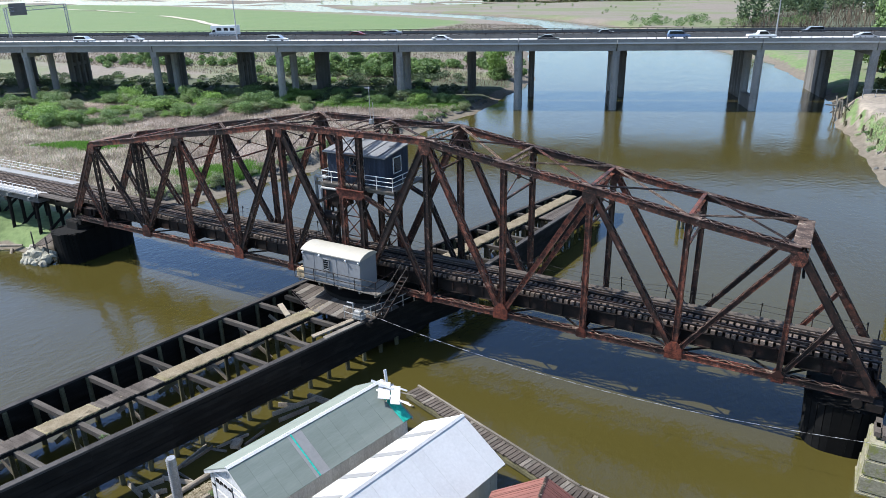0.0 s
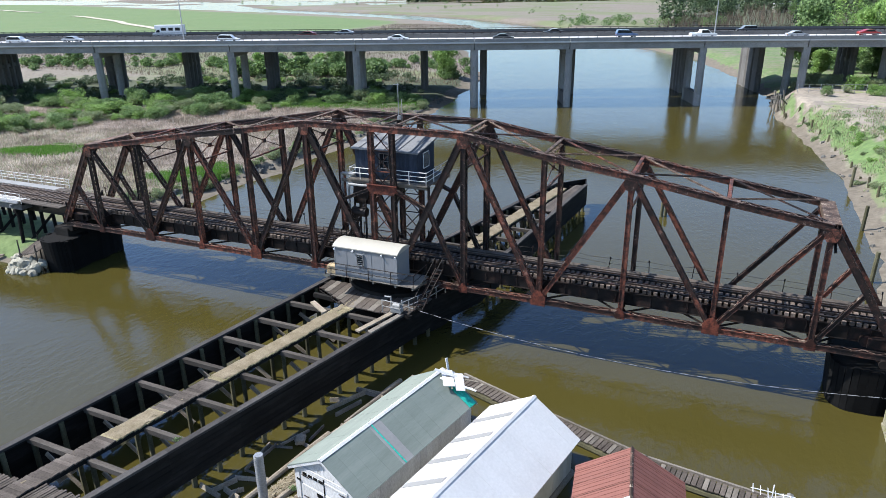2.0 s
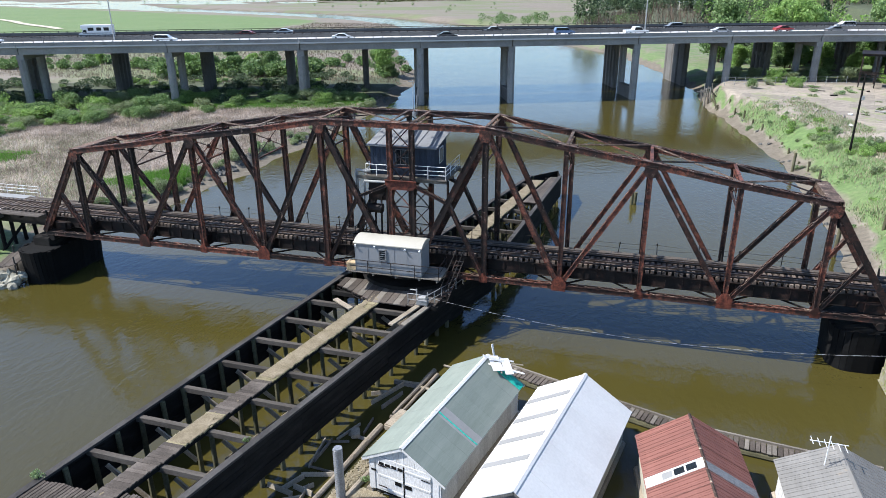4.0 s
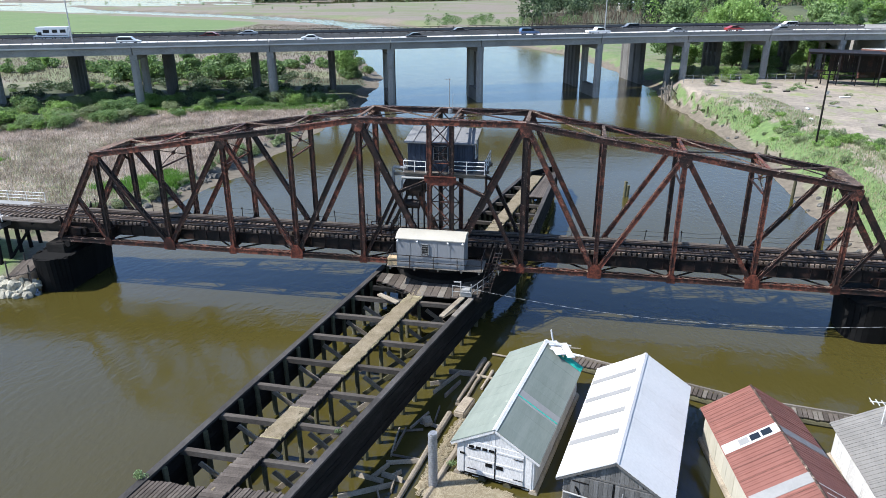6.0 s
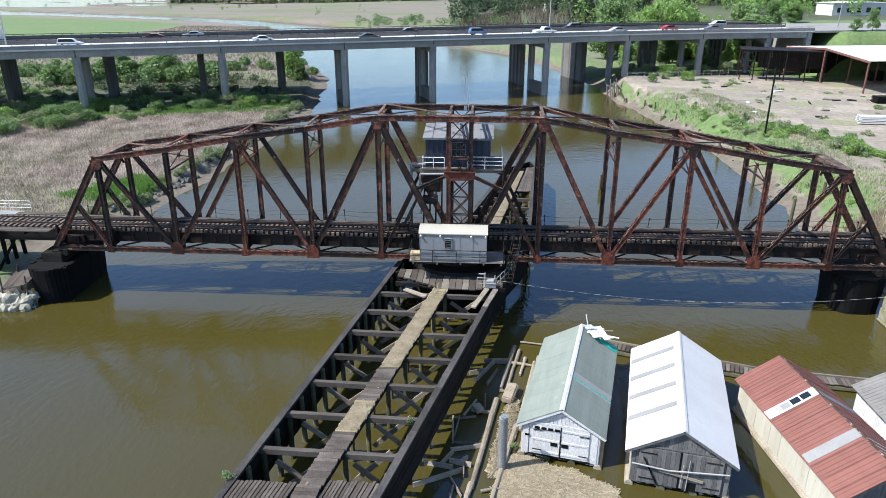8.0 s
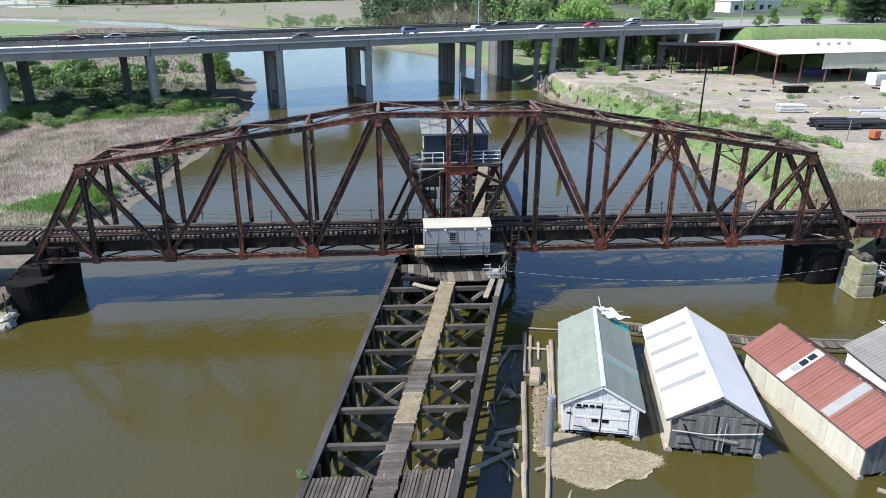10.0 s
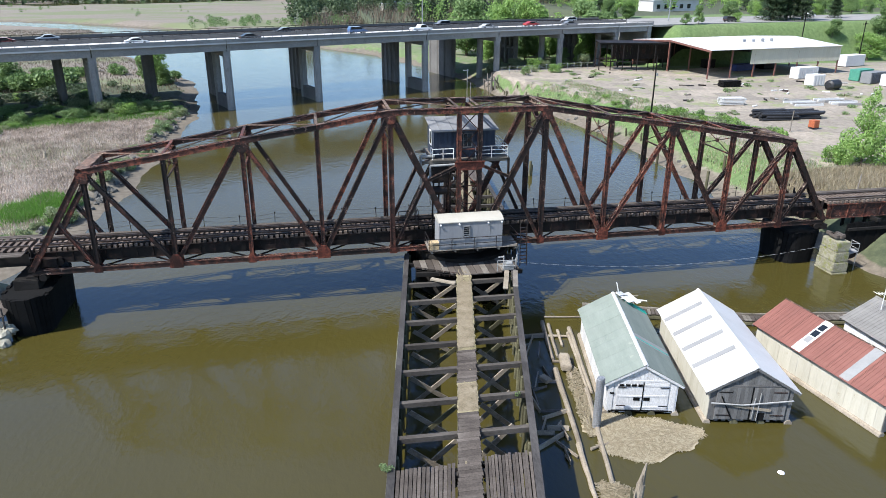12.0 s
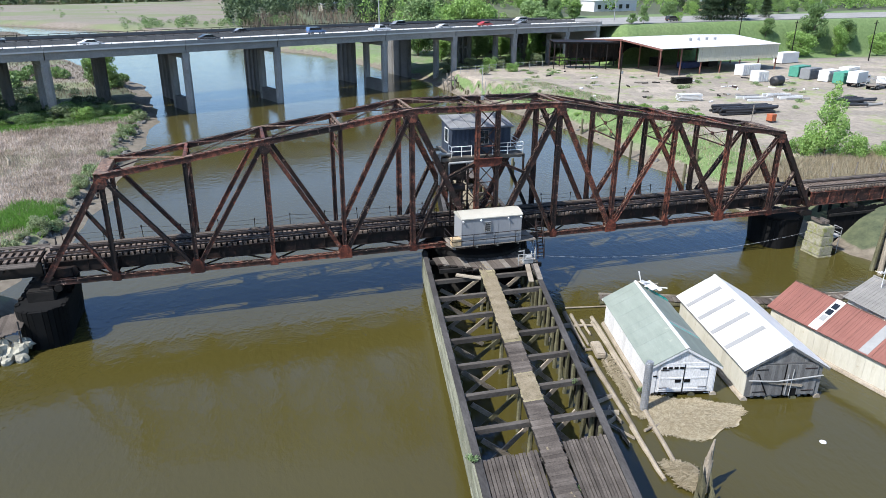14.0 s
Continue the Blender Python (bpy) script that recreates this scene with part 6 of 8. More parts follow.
# the tall mooring pile and broken stumps
b = bmesh.new()
tube(b, (3.45, -25.4, -1.5), (3.5, -25.4, 3.9), 0.24, 0.24, 14)
for k in range(26):
    tube(b, (3.46, -25.4, 0.1 + 0.145 * k), (3.46, -25.4, 0.17 + 0.145 * k), 0.275, 0.275, 14)
thing("mooring_post", "tall pale metal sleeved mooring post", "post", b, GALV)
for x, y, h, r in ((1.6, -34.4, 1.8, 0.22), (2.0, -34.8, 1.2, 0.2), (1.8, -33.9, 2.2, 0.16), (1.1, -34.6, 1.0, 0.18), (2.3, -34.2, 1.6, 0.12)):
    b = bmesh.new()
    tube(b, (x, y, -1), (x + 0.15, y + 0.1, h * 0.6), r, r * 0.9, 7)
    tube(b, (x + 0.15, y + 0.1, h * 0.6), (x + 0.1, y + 0.2, h), r * 0.8, r * 0.25, 5)
    thing("broken_post", "rotten splintered post stump with dry grass", "post", b, PILE, group="broken posts")
b = bmesh.new()
tube(b, (2.3, -33.6, -1), (2.55, -33.5, 2.2), 0.3, 0.24, 9)
tube(b, (2.55, -33.5, 2.2), (2.75, -33.45, 3.5), 0.2, 0.05, 6)
tube(b, (2.42, -33.62, 2.0), (2.5, -33.6, 2.9), 0.12, 0.03, 5)
thing("broken_post", "tall rotten splintered post with a jagged top", "post", b, LOG, group="broken posts")
for x, y, h in ((18.1, 35.9, 2.2), (40.4, 39.1, 3.0), (39.4, 22.8, 3.2), (45.2, 28.2, 3.8), (48.0, 44.2, 2.5), (41.0, 57.8, 3.0), (18.5, 36.5, 1.5)):
    b = bmesh.new()
    tube(b, (x, y, -1), (x + 0.1, y, h), 0.22, 0.2, 8)
    thing("old_post", "lone weathered timber post near the bank", "post", b, PILE, group="old posts")
dol = thing("mooring_dolphin", "cluster of leaning weathered posts bound together", "dolphin")
for i in range(13):
    a = i * 2.4
    r = 0.25 + 0.115 * i
    b = bmesh.new()
    tube(b, (41.0 + r * math.cos(a), -10.2 + r * math.sin(a), -1), (40.9 + 0.6 * r * math.cos(a), -10.1 + 0.6 * r * math.sin(a), 5.0 + random.uniform(-0.9, 0.9)), 0.24, 0.18, 7)
    part("post", b, PILE if i % 2 else LOG, dol)


def straw(name, label, category, cx, cy, rx, ry, n, z, mat, turn=0.0, lens=(0.2, 0.75), kind="stuff"):
    """A mat of long thin stalks lying about."""
    r = np.random.RandomState(4)
    a, q = r.rand(n) * 2 * np.pi, np.sqrt(r.rand(n))
    q = q * (1 + 0.18 * np.sin(3 * a + 1) + 0.1 * np.sin(7 * a))
    x, y = rx * q * np.cos(a), ry * q * np.sin(a)
    c, s = math.cos(radians(turn)), math.sin(radians(turn))
    x, y = cx + c * x - s * y, cy + s * x + c * y
    flow = 0.9 * np.sin(x * 0.6) + 0.9 * np.cos(y * 0.5) + r.randn(n) * 0.9
    ln = r.uniform(*lens, n) / 2
    w = r.uniform(0.012, 0.035, n)
    zz = z + 0.22 * (1 - q ** 2) * r.rand(n)
    dx, dy = np.cos(flow), np.sin(flow)
    v = np.stack([np.stack([x - dx * ln - dy * w, y - dy * ln + dx * w, zz], -1), np.stack([x + dx * ln - dy * w, y + dy * ln + dx * w, zz + 0.04 * r.rand(n)], -1),
                  np.stack([x + dx * ln + dy * w, y + dy * ln - dx * w, zz + 0.02], -1), np.stack([x - dx * ln + dy * w, y - dy * ln - dx * w, zz], -1)], 1).reshape(-1, 3)
    tagged(new(name, arrays(name, v, np.arange(4 * n).reshape(-1, 4), mat)), label, category, kind=kind)


straw("reed_raft", "matted raft of dead reeds floating before the doors", "reeds", 6.0, -26.8, 3.4, 2.2, 14000, 0.06, STRAW, -12)
bm = bmesh.new()
ring = []
for i in range(40):
    a = 2 * math.pi * i / 40
    q = 1 + 0.15 * math.sin(3 * a + 1) + 0.08 * math.sin(7 * a) + 0.04 * math.sin(15 * a)
    ring.append(bm.verts.new((6.0 + 3.6 * q * math.cos(a), -26.8 + 2.3 * q * math.sin(a) - 0.75 * math.cos(a), 0.05)))
cen = bm.verts.new((6.0, -26.8, 0.14))
for i in range(40):
    bm.faces.new((ring[i], ring[(i + 1) % 40], cen))
tagged(new("reed_bed_mat", finish(bm, "reed_bed_mat", THATCH)), "soggy mat of dead reeds on the water", "reeds", kind="stuff")
straw("reed_tuft", "tuft of dead reeds caught on the logs", "reeds", 2.0, -32.1, 0.9, 1.3, 900, 0.2, STRAW, 0)
straw("reed_litter", "dead reeds caught along the logs", "reeds", 3.8, -21.5, 0.6, 4.2, 1500, 0.16, STRAW, -12, (0.1, 0.4))


# ---- highway bridge beyond ----
ROAD_Z = 14.35
highway = thing("highway_bridge", "long grey concrete highway bridge on tall column piers", "bridge")


def off(x, d):
    """The place d metres behind the near edge at x."""
    s = (float(hw_y(x + 1)) - float(hw_y(x - 1))) / 2
    n = math.hypot(1, s)
    return Vector((x - d * s / n, float(hw_y(x)) + d / n, 0))


NEAR_W, GAP, FAR_W = 13.0, 1.5, 13.0
BENTS = [-262, -231, -201, -171.5, -141.4, -110, -81, -54.6, -30, -10.7, 16.5, 37.3, 57.5, 76]
FAR_BENTS = [-214, -195, -176, -156, -142.8, -116.8, -97.9, -78.3, -59, -41.6, -27.3, -7.2, 18, 34.5, 55, 74]


def strip(d0, d1, z0, z1, xa, xb):
    b = bmesh.new()
    n = max(1, int(abs(xb - xa) / 9))
    rows = []
    for i in range(n + 1):
        x = xa + (xb - xa) * i / n
        p, q = off(x, d0), off(x, d1)
        rows.append([b.verts.new((p.x, p.y, z0)), b.verts.new((q.x, q.y, z0)), b.verts.new((q.x, q.y, z1)), b.verts.new((p.x, p.y, z1))])
    for r0, r1 in zip(rows, rows[1:]):
        for k in range(4):
            b.faces.new((r0[k], r0[(k + 1) % 4], r1[(k + 1) % 4], r1[k]))
    b.faces.new(rows[0][::-1])
    b.faces.new(rows[-1])
    return b


for d0, d1 in ((0, NEAR_W), (NEAR_W + GAP, NEAR_W + GAP + FAR_W)):
    for xa, xb in zip([-285] + BENTS, BENTS + [88]):
        part("deck_slab", strip(d0, d1, ROAD_Z - 0.3, ROAD_Z, xa + 0.06, xb - 0.06), CONC_ROAD if d0 == 0 else ASPHALT, highway)
        for g in (0.5, (d1 - d0) * 0.35, (d1 - d0) * 0.65, d1 - d0 - 0.9):
            part("girder", strip(d0 + g, d0 + g + 0.4, ROAD_Z - 1.75, ROAD_Z - 0.3, xa + 0.1, xb - 0.1), CONCRETE, highway)
        for dd, wdt in ((d0, 0.32), (d1 - 0.32, 0.32)):
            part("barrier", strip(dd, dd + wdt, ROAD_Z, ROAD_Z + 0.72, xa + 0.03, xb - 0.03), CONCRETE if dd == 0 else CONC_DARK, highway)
    for xa, xb in ((-285, -162), (-162, -30), (-30, 27), (27, 88)):
        for dd in (d0 + 0.16, d1 - 0.16):
            n = int((xb - xa) / 1.9)
            b = bmesh.new()
            prev = None
            for i in range(n + 1):
                p = off(xa + (xb - xa) * i / n, dd) + Vector((0, 0, ROAD_Z + 0.72))
                block(b, p + Vector((0, 0, 0.15)), (0.14, 0.12, 0.32))
                if prev:
                    beam(b, prev + Vector((0, 0, 0.3)), p + Vector((0, 0, 0.3)), 0.12, 0.1)
                prev = p
            part("guard_rail", b, ROOFGREY if dd < 1 else RUST_DARK, highway)


for i, x in enumerate(BENTS):
    # near deck: two columns under a cap
    b = bmesh.new()
    p, q = off(x, 0.7), off(x, NEAR_W - 0.7)
    beam(b, p + Vector((0, 0, ROAD_Z - 2.35)), q + Vector((0, 0, ROAD_Z - 2.35)), 1.5, 1.2, (1, 0, 0))
    part("pier_cap", b, CONCRETE, highway)
    for d in (1.3, NEAR_W - 3.2):
        c = off(x, d)
        b = bmesh.new()
        z0 = float(land(c.x, c.y)[0])
        tube(b, (c.x, c.y, min(z0, 0) - 1), (c.x, c.y, ROAD_Z - 2.9), 0.85, 0.85, 8)
        part("column", b, CONCRETE, highway)
    if -35 < x < 30:
        b = bmesh.new()
        p, q = off(x, 0.9), off(x, NEAR_W - 3.0)
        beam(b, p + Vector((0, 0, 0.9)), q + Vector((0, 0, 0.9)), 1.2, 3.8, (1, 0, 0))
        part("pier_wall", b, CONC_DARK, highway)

for i, x in enumerate(FAR_BENTS):
    # far deck: four columns, or a wall pier over the river
    p, q = off(x, NEAR_W + GAP + 4.2), off(x, NEAR_W + GAP + FAR_W - (0.6 if x != 34.5 else -6.0))
    b = bmesh.new()
    beam(b, p + Vector((0, 0, ROAD_Z - 2.3)), q + Vector((0, 0, ROAD_Z - 2.3)), 1.5, 1.1, (1, 0, 0))
    part("pier_cap", b, CONCRETE, highway)
    for k in range(4):
        c = p.lerp(q, 0.06 + k * 0.293)
        b = bmesh.new()
        z0 = float(land(c.x, c.y)[0])
        tube(b, (c.x, c.y, min(z0, 0) - 1), (c.x, c.y, ROAD_Z - 2.8), 0.75, 0.75, 8)
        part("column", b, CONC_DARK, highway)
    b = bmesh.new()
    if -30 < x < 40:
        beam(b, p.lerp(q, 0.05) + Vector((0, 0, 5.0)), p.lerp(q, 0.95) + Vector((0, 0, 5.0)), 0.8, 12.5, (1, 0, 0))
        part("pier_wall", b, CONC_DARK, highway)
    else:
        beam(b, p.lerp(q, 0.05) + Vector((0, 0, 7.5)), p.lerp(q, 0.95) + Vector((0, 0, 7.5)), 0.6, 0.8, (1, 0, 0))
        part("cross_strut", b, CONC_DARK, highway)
b = bmesh.new()
p, q = off(87, 0.2), off(87, NEAR_W + GAP + FAR_W)
beam(b, p + Vector((0, 0, 10)), q + Vector((0, 0, 10)), 1.2, 8, (1, 0, 0))
part("abutment", b, CONCRETE, highway)
# the road goes on over the embankment
road = tagged(new("road", finish(strip(0, NEAR_W + GAP + FAR_W, ROAD_Z - 0.5, ROAD_Z + 0.05, 88, 520), "road", CONCRETE)), "pale concrete highway on a grassy embankment", "road", kind="structure")

# ---- vehicles ----
PAINTS = {}
for nm, c in (("white", (0.72, 0.72, 0.71)), ("silver", (0.42, 0.43, 0.44)), ("red", (0.3, 0.02, 0.02)), ("black", (0.02, 0.02, 0.022)), ("blue", (0.05, 0.1, 0.2)), ("grey", (0.14, 0.145, 0.15))):
    PAINTS[nm], _nt, _b = start(nm + "_car_paint")
    _b.inputs["Base Color"].default_value = (*c, 1)
    _b.inputs["Roughness"].default_value = 0.3
    _b.inputs["Coat Weight"].default_value = 0.6


def car(kind, paint):
    """A car along +x, on z = 0."""
    ob = thing("car", f"{paint} {kind} on the highway bridge", "car", group="cars on the highway")
    mt = PAINTS[paint]
    shapes = {
        "sedan": (4.7, [(-2.35, 0.35), (2.35, 0.35), (2.33, 0.72), (1.2, 0.88), (0.55, 1.4), (-0.85, 1.42), (-1.6, 0.98), (-2.32, 0.92)], [(0.5, 1.36), (1.02, 0.93), (-1.45, 0.98), (-0.82, 1.37)]),
        "estate": (4.8, [(-2.4, 0.4), (2.4, 0.4), (2.38, 0.85), (1.25, 1.02), (0.65, 1.68), (-2.1, 1.72), (-2.38, 1.05)], [(0.6, 1.63), (1.08, 1.07), (-2.15, 1.08), (-2.0, 1.66)]),
        "pickup": (5.7, [(-2.85, 0.5), (2.85, 0.5), (2.83, 1.05), (1.5, 1.15), (0.9, 1.85), (-0.6, 1.87), (-0.8, 1.15), (-2.83, 1.15)], [(0.85, 1.8), (1.32, 1.2), (-0.68, 1.2), (-0.58, 1.8)]),
        "motorhome": (7.6, [(-3.8, 0.5), (3.8, 0.5), (3.8, 1.2), (3.0, 1.4), (2.6, 2.1), (3.2, 2.3), (3.1, 3.1), (-3.75, 3.15)], [(2.55, 2.05), (2.9, 1.45), (1.9, 1.45), (1.9, 2.05)]),
    }
    ln, side, glass = shapes[kind]
    w = 0.9 if kind in ("sedan", "estate") else 1.05
    b = bmesh.new()
    prism(b, side, -w, w)
    bmesh.ops.bevel(b, geom=b.edges, offset=0.07, segments=2, affect="EDGES")
    part("body", b, mt, ob)
    for s in (-1, 1):
        b = bmesh.new()
        prism(b, glass, s * (w + 0.006) - 0.006, s * (w + 0.006) + 0.006)
        part("side_window", b, DARKGLASS, ob)
    for x in (-ln * 0.3, ln * 0.3):
        for s in (-1, 1):
            b = bmesh.new()
            tube(b, (x, s * (w - 0.2), 0.34), (x, s * (w + 0.02), 0.34), 0.34, sides=14)
            wheel = part("wheel", b, TYRE, ob)
            b = bmesh.new()
            tube(b, (x, s * (w + 0.01), 0.34), (x, s * (w + 0.03), 0.34), 0.2, sides=10)
            part("rim", b, GALV, wheel)
    if kind == "motorhome":
        for s in (-1, 1):
            for wx, ww in ((0.9, 1.3), (-0.9, 1.1), (-2.6, 1.2)):
                b = bmesh.new()
                block(b, (wx, s * (w + 0.01), 2.2), (ww, 0.03, 0.7))
                part("side_window", b, DARKGLASS, ob)
            b = bmesh.new()
            block(b, (-0.4, s * (w + 0.01), 1.3), (6.2, 0.02, 0.16))
            part("stripe", b, PAINTS["grey"], ob)
    for s in (-0.6, 0.6):
        for e, m in ((1, WHITEPIPE), (-1, ORANGE)):
            b = bmesh.new()
            block(b, (e * ln / 2, s, 0.68), (0.05, 0.3, 0.13))
            part("headlight" if e > 0 else "tail_light", b, m, ob)
    return ob


made = {}
for x, d, kind, paint, way in ((-152, 4, "sedan", "red", 1), (-128, 4, "estate", "white", 1), (-118, 7.5, "sedan", "silver", 1), (-82, 4, "estate", "white", 1), (-100, 17, "motorhome", "white", -1),
                               (-46, 4, "sedan", "white", 1), (-24, 4, "sedan", "black", 1), (-12, 17, "sedan", "grey", -1), (2, 7.5, "estate", "blue", 1), (17, 4, "pickup", "white", 1),
                               (30, 17, "estate", "grey", -1), (36, 4, "sedan", "silver", 1), (-68, 17, "sedan", "red", -1), (-60, 21, "sedan", "silver", -1), (52, 7.5, "sedan", "red", 1),
                               (-185, 4, "estate", "black", 1), (-210, 17, "sedan", "white", -1), (70, 17, "estate", "white", -1), (62, 4, "sedan", "grey", 1), (120, 4, "estate", "black", 1), (165, 17, "sedan", "white", -1), (140, 7.5, "sedan", "silver", 1)):
    p = off(x, d)
    s = math.degrees(math.atan2(float(hw_y(x + 1)) - float(hw_y(x - 1)), 2))
    m = pose(p.x, p.y, ROAD_Z + (0.06 if x > 88 else 0.005), 0, 0, s + (0 if way > 0 else 180))
    if (kind, paint) in made:
        copy_thing(made[kind, paint], m)
    else:
        made[kind, paint] = car(kind, paint)
        made[kind, paint].matrix_world = m
# lamp posts and a sign gantry on the highway
lamp = None
for x, d in ((-95, 12.4), (22, 12.4), (-260, 12.4), (-182, 12.4), (103, 12.4), (150, 12.4), (200, 12.4)):
    p = off(x, d) + Vector((0, 0, ROAD_Z))
    if lamp is None:
        lamp = thing("street_lamp", "slender pale steel lamp post on the highway median", "street lamp", group="highway lamps")
        b = bmesh.new()
        tube(b, (0, 0, 0), (0, 0, 12), 0.16, 0.09, 8)
        part("pole", b, GALV, lamp)
        b = bmesh.new()
        for s in (-1, 1):
            tube(b, (0, 0, 11.8), (0.2, s * 2.4, 12.3), 0.05, sides=6)
        part("arm", b, GALV, lamp)
        for s in (-1, 1):
            b = bmesh.new()
            block(b, (0.2, s * 2.6, 12.28), (0.3, 0.7, 0.14))
            part("lamp_head", b, GALV, lamp)
        lamp.matrix_world = Matrix.Translation(p)
    else:
        copy_thing(lamp, Matrix.Translation(p))
gantry = thing("sign_gantry", "lattice sign gantry over the highway with a grey sign back", "sign gantry")
for d in (13.6, 40):
    b = bmesh.new()
    c = off(-152, d)
    for e in (-0.5, 0.5):
        tube(b, (c.x + e, c.y, ROAD_Z - 1), (c.x + e, c.y, ROAD_Z + 8), 0.14, sides=7)
    for k in range(8):
        tube(b, (c.x - 0.5, c.y, ROAD_Z + k), (c.x + 0.5, c.y, ROAD_Z + k + 1), 0.06, sides=5)
    part("tower", b, GALV, gantry)
b = bmesh.new()
c0, c1 = off(-152, 13.6), off(-152, 40)
for z in (7, 8):
    tube(b, c0 + Vector((0, 0, ROAD_Z + z)), c1 + Vector((0, 0, ROAD_Z + z)), 0.1, sides=6)
for k in range(18):
    tube(b, c0.lerp(c1, k / 18) + Vector((0, 0, ROAD_Z + 7 + k % 2)), c0.lerp(c1, (k + 1) / 18) + Vector((0, 0, ROAD_Z + 8 - k % 2)), 0.05, sides=5)
part("truss", b, GALV, gantry)
b = bmesh.new()
c = off(-151.6, 18)
block(b, (c.x, c.y, ROAD_Z + 7.5), (0.15, 4.5, 3.0))
part("sign_panel", b, CONC_DARK, gantry)


# ---- plants ----
def leaf_cloud(seed, blobs, n, size, flat=0.5):
    """Quads for leaves scattered through the shells of some blobs (x, y, z, r, squash)."""
    r = np.random.RandomState(seed)
    w = np.array([b[3] ** 2 for b in blobs])
    pick = r.choice(len(blobs), n, p=w / w.sum())
    B = np.array(blobs)[pick]
    d = r.randn(n, 3)
    d /= np.linalg.norm(d, axis=1, keepdims=True)
    rad = B[:, 3] * (0.55 + 0.5 * r.rand(n) ** 0.6)
    c = B[:, :3] + d * rad[:, None] * np.stack([np.ones(n), np.ones(n), B[:, 4]], 1)
    nrm = d + 0.8 * r.randn(n, 3)
    nrm /= np.linalg.norm(nrm, axis=1, keepdims=True)
    u = np.cross(nrm, r.randn(n, 3))
    u /= np.linalg.norm(u, axis=1, keepdims=True)
    v = np.cross(nrm, u)
    s = size * r.uniform(0.5, 1.3, (n, 1))
    u, v = u * s, v * s * flat
    verts = np.stack([c - u, c - v * 0.9, c + u, c + v], 1).reshape(-1, 3)
    verts[:, 2] = np.maximum(verts[:, 2], 0.02)
    return verts, np.arange(4 * n).reshape(-1, 4)


def crown_blobs(seed, h, r, low=0.25, n=14, squash=0.8):
    rr = random.Random(seed)
    out = []
    for i in range(n):
        z = h * (low + (1 - low) * rr.random() ** 0.8)
        spread_r = r * math.sqrt(max(0.05, 1 - ((z / h - 0.5) / 0.62) ** 2))
        a = rr.random() * 2 * math.pi
        q = spread_r * rr.random() ** 0.5 * 0.8
        out.append((q * math.cos(a), q * math.sin(a), min(z, h - 0.2 * r), r * rr.uniform(0.28, 0.5), squash))
    return out


def limbs(b, seed, h, r, trunk):
    rr = random.Random(seed)
    top = Vector((rr.uniform(-0.1, 0.1) * r, rr.uniform(-0.1, 0.1) * r, h * 0.7))
    tube(b, (0, 0, -0.3), top * 0.5, trunk, trunk * 0.7, 7)
    tube(b, top * 0.5, top, trunk * 0.7, trunk * 0.25, 6)
    for i in range(7):
        t = rr.uniform(0.25, 0.9)
        a = rr.random() * 6.28
        p = top * t
        tube(b, p, p + Vector((math.cos(a) * r * 0.7, math.sin(a) * r * 0.7, h * 0.22)), trunk * 0.35, trunk * 0.08, 5)


def plant(name, label, category, seed, h, r, n, size, mat, trunk=0.0, low=0.2, blobs=14, squash=0.8, group=""):
    ob = thing(name, label, category, group=group)
    v, f = leaf_cloud(seed, crown_blobs(seed, h, r, low, blobs, squash), n, size)
    part_of("crown", arrays("crown", v, f, mat), ob)
    b = bmesh.new()
    if trunk:
        limbs(b, seed, h, r, trunk)
    else:
        rr = random.Random(seed)
        for i in range(6):
            a = rr.random() * 6.28
            tube(b, (0, 0, -0.1), (math.cos(a) * r * 0.6, math.sin(a) * r * 0.6, h * 0.7), 0.05, 0.02, 5)
    part("trunk" if trunk else "stem", b, BRUSHWOOD, ob)
    return ob


def ground_z(x, y):
    return float(land(np.array([x]), np.array([y]))[0][0])


class Scatter:
    """The first plant of a kind is moved to its place, the others are copies of one of the kinds."""
    def __init__(self, kinds):
        self.kinds, self.used = kinds, set()

    def put(self, i, x, y, s=1.0, turn=0.0, dz=0.0, flat=1.0):
        ob = self.kinds[i % len(self.kinds)]
        wide, tall = 1 + 0.25 * math.sin(7.3 * x + y), 1 + 0.22 * math.sin(3.1 * y + 2 * x)
        m = pose(x, y, ground_z(x, y) + dz, 0, 0, turn) @ Matrix.Diagonal((s * wide, s / wide, s * tall * flat, 1))
        if ob.name in self.used:
            c = copy_thing(ob, m)
            c.matrix_world = m
        else:
            ob.matrix_world = m
            self.used.add(ob.name)


bushes = Scatter([plant("bush", "dense green shrub on the marsh edge", "bush", 20 + i, 2.6, 2.3, 3400, 0.135, (LEAF, LEAF_BRIGHT, LEAF, LEAF_GREY)[i], 0, 0.1, 16, 0.75, "marsh shrubs") for i in range(4)])
trees = Scatter([plant("tree", "leafy broadleaved tree with fresh green crown", "tree", 40 + i, 8.0, 3.3, 5200, 0.24, (LEAF, LEAF_BRIGHT, LEAF)[i], 0.2, 0.18, 24, 0.85, "trees") for i in range(3)])
low = Scatter([plant("bank_shrub", "low tangled bank shrub", "shrub", 60 + i, 1.2, 1.3, 900, 0.12, (LEAF_GREY, LEAF_BRIGHT, GRASS)[i], 0, 0.1, 10, 0.6, "bank shrubs") for i in range(3)])

rnd = random.Random(21)


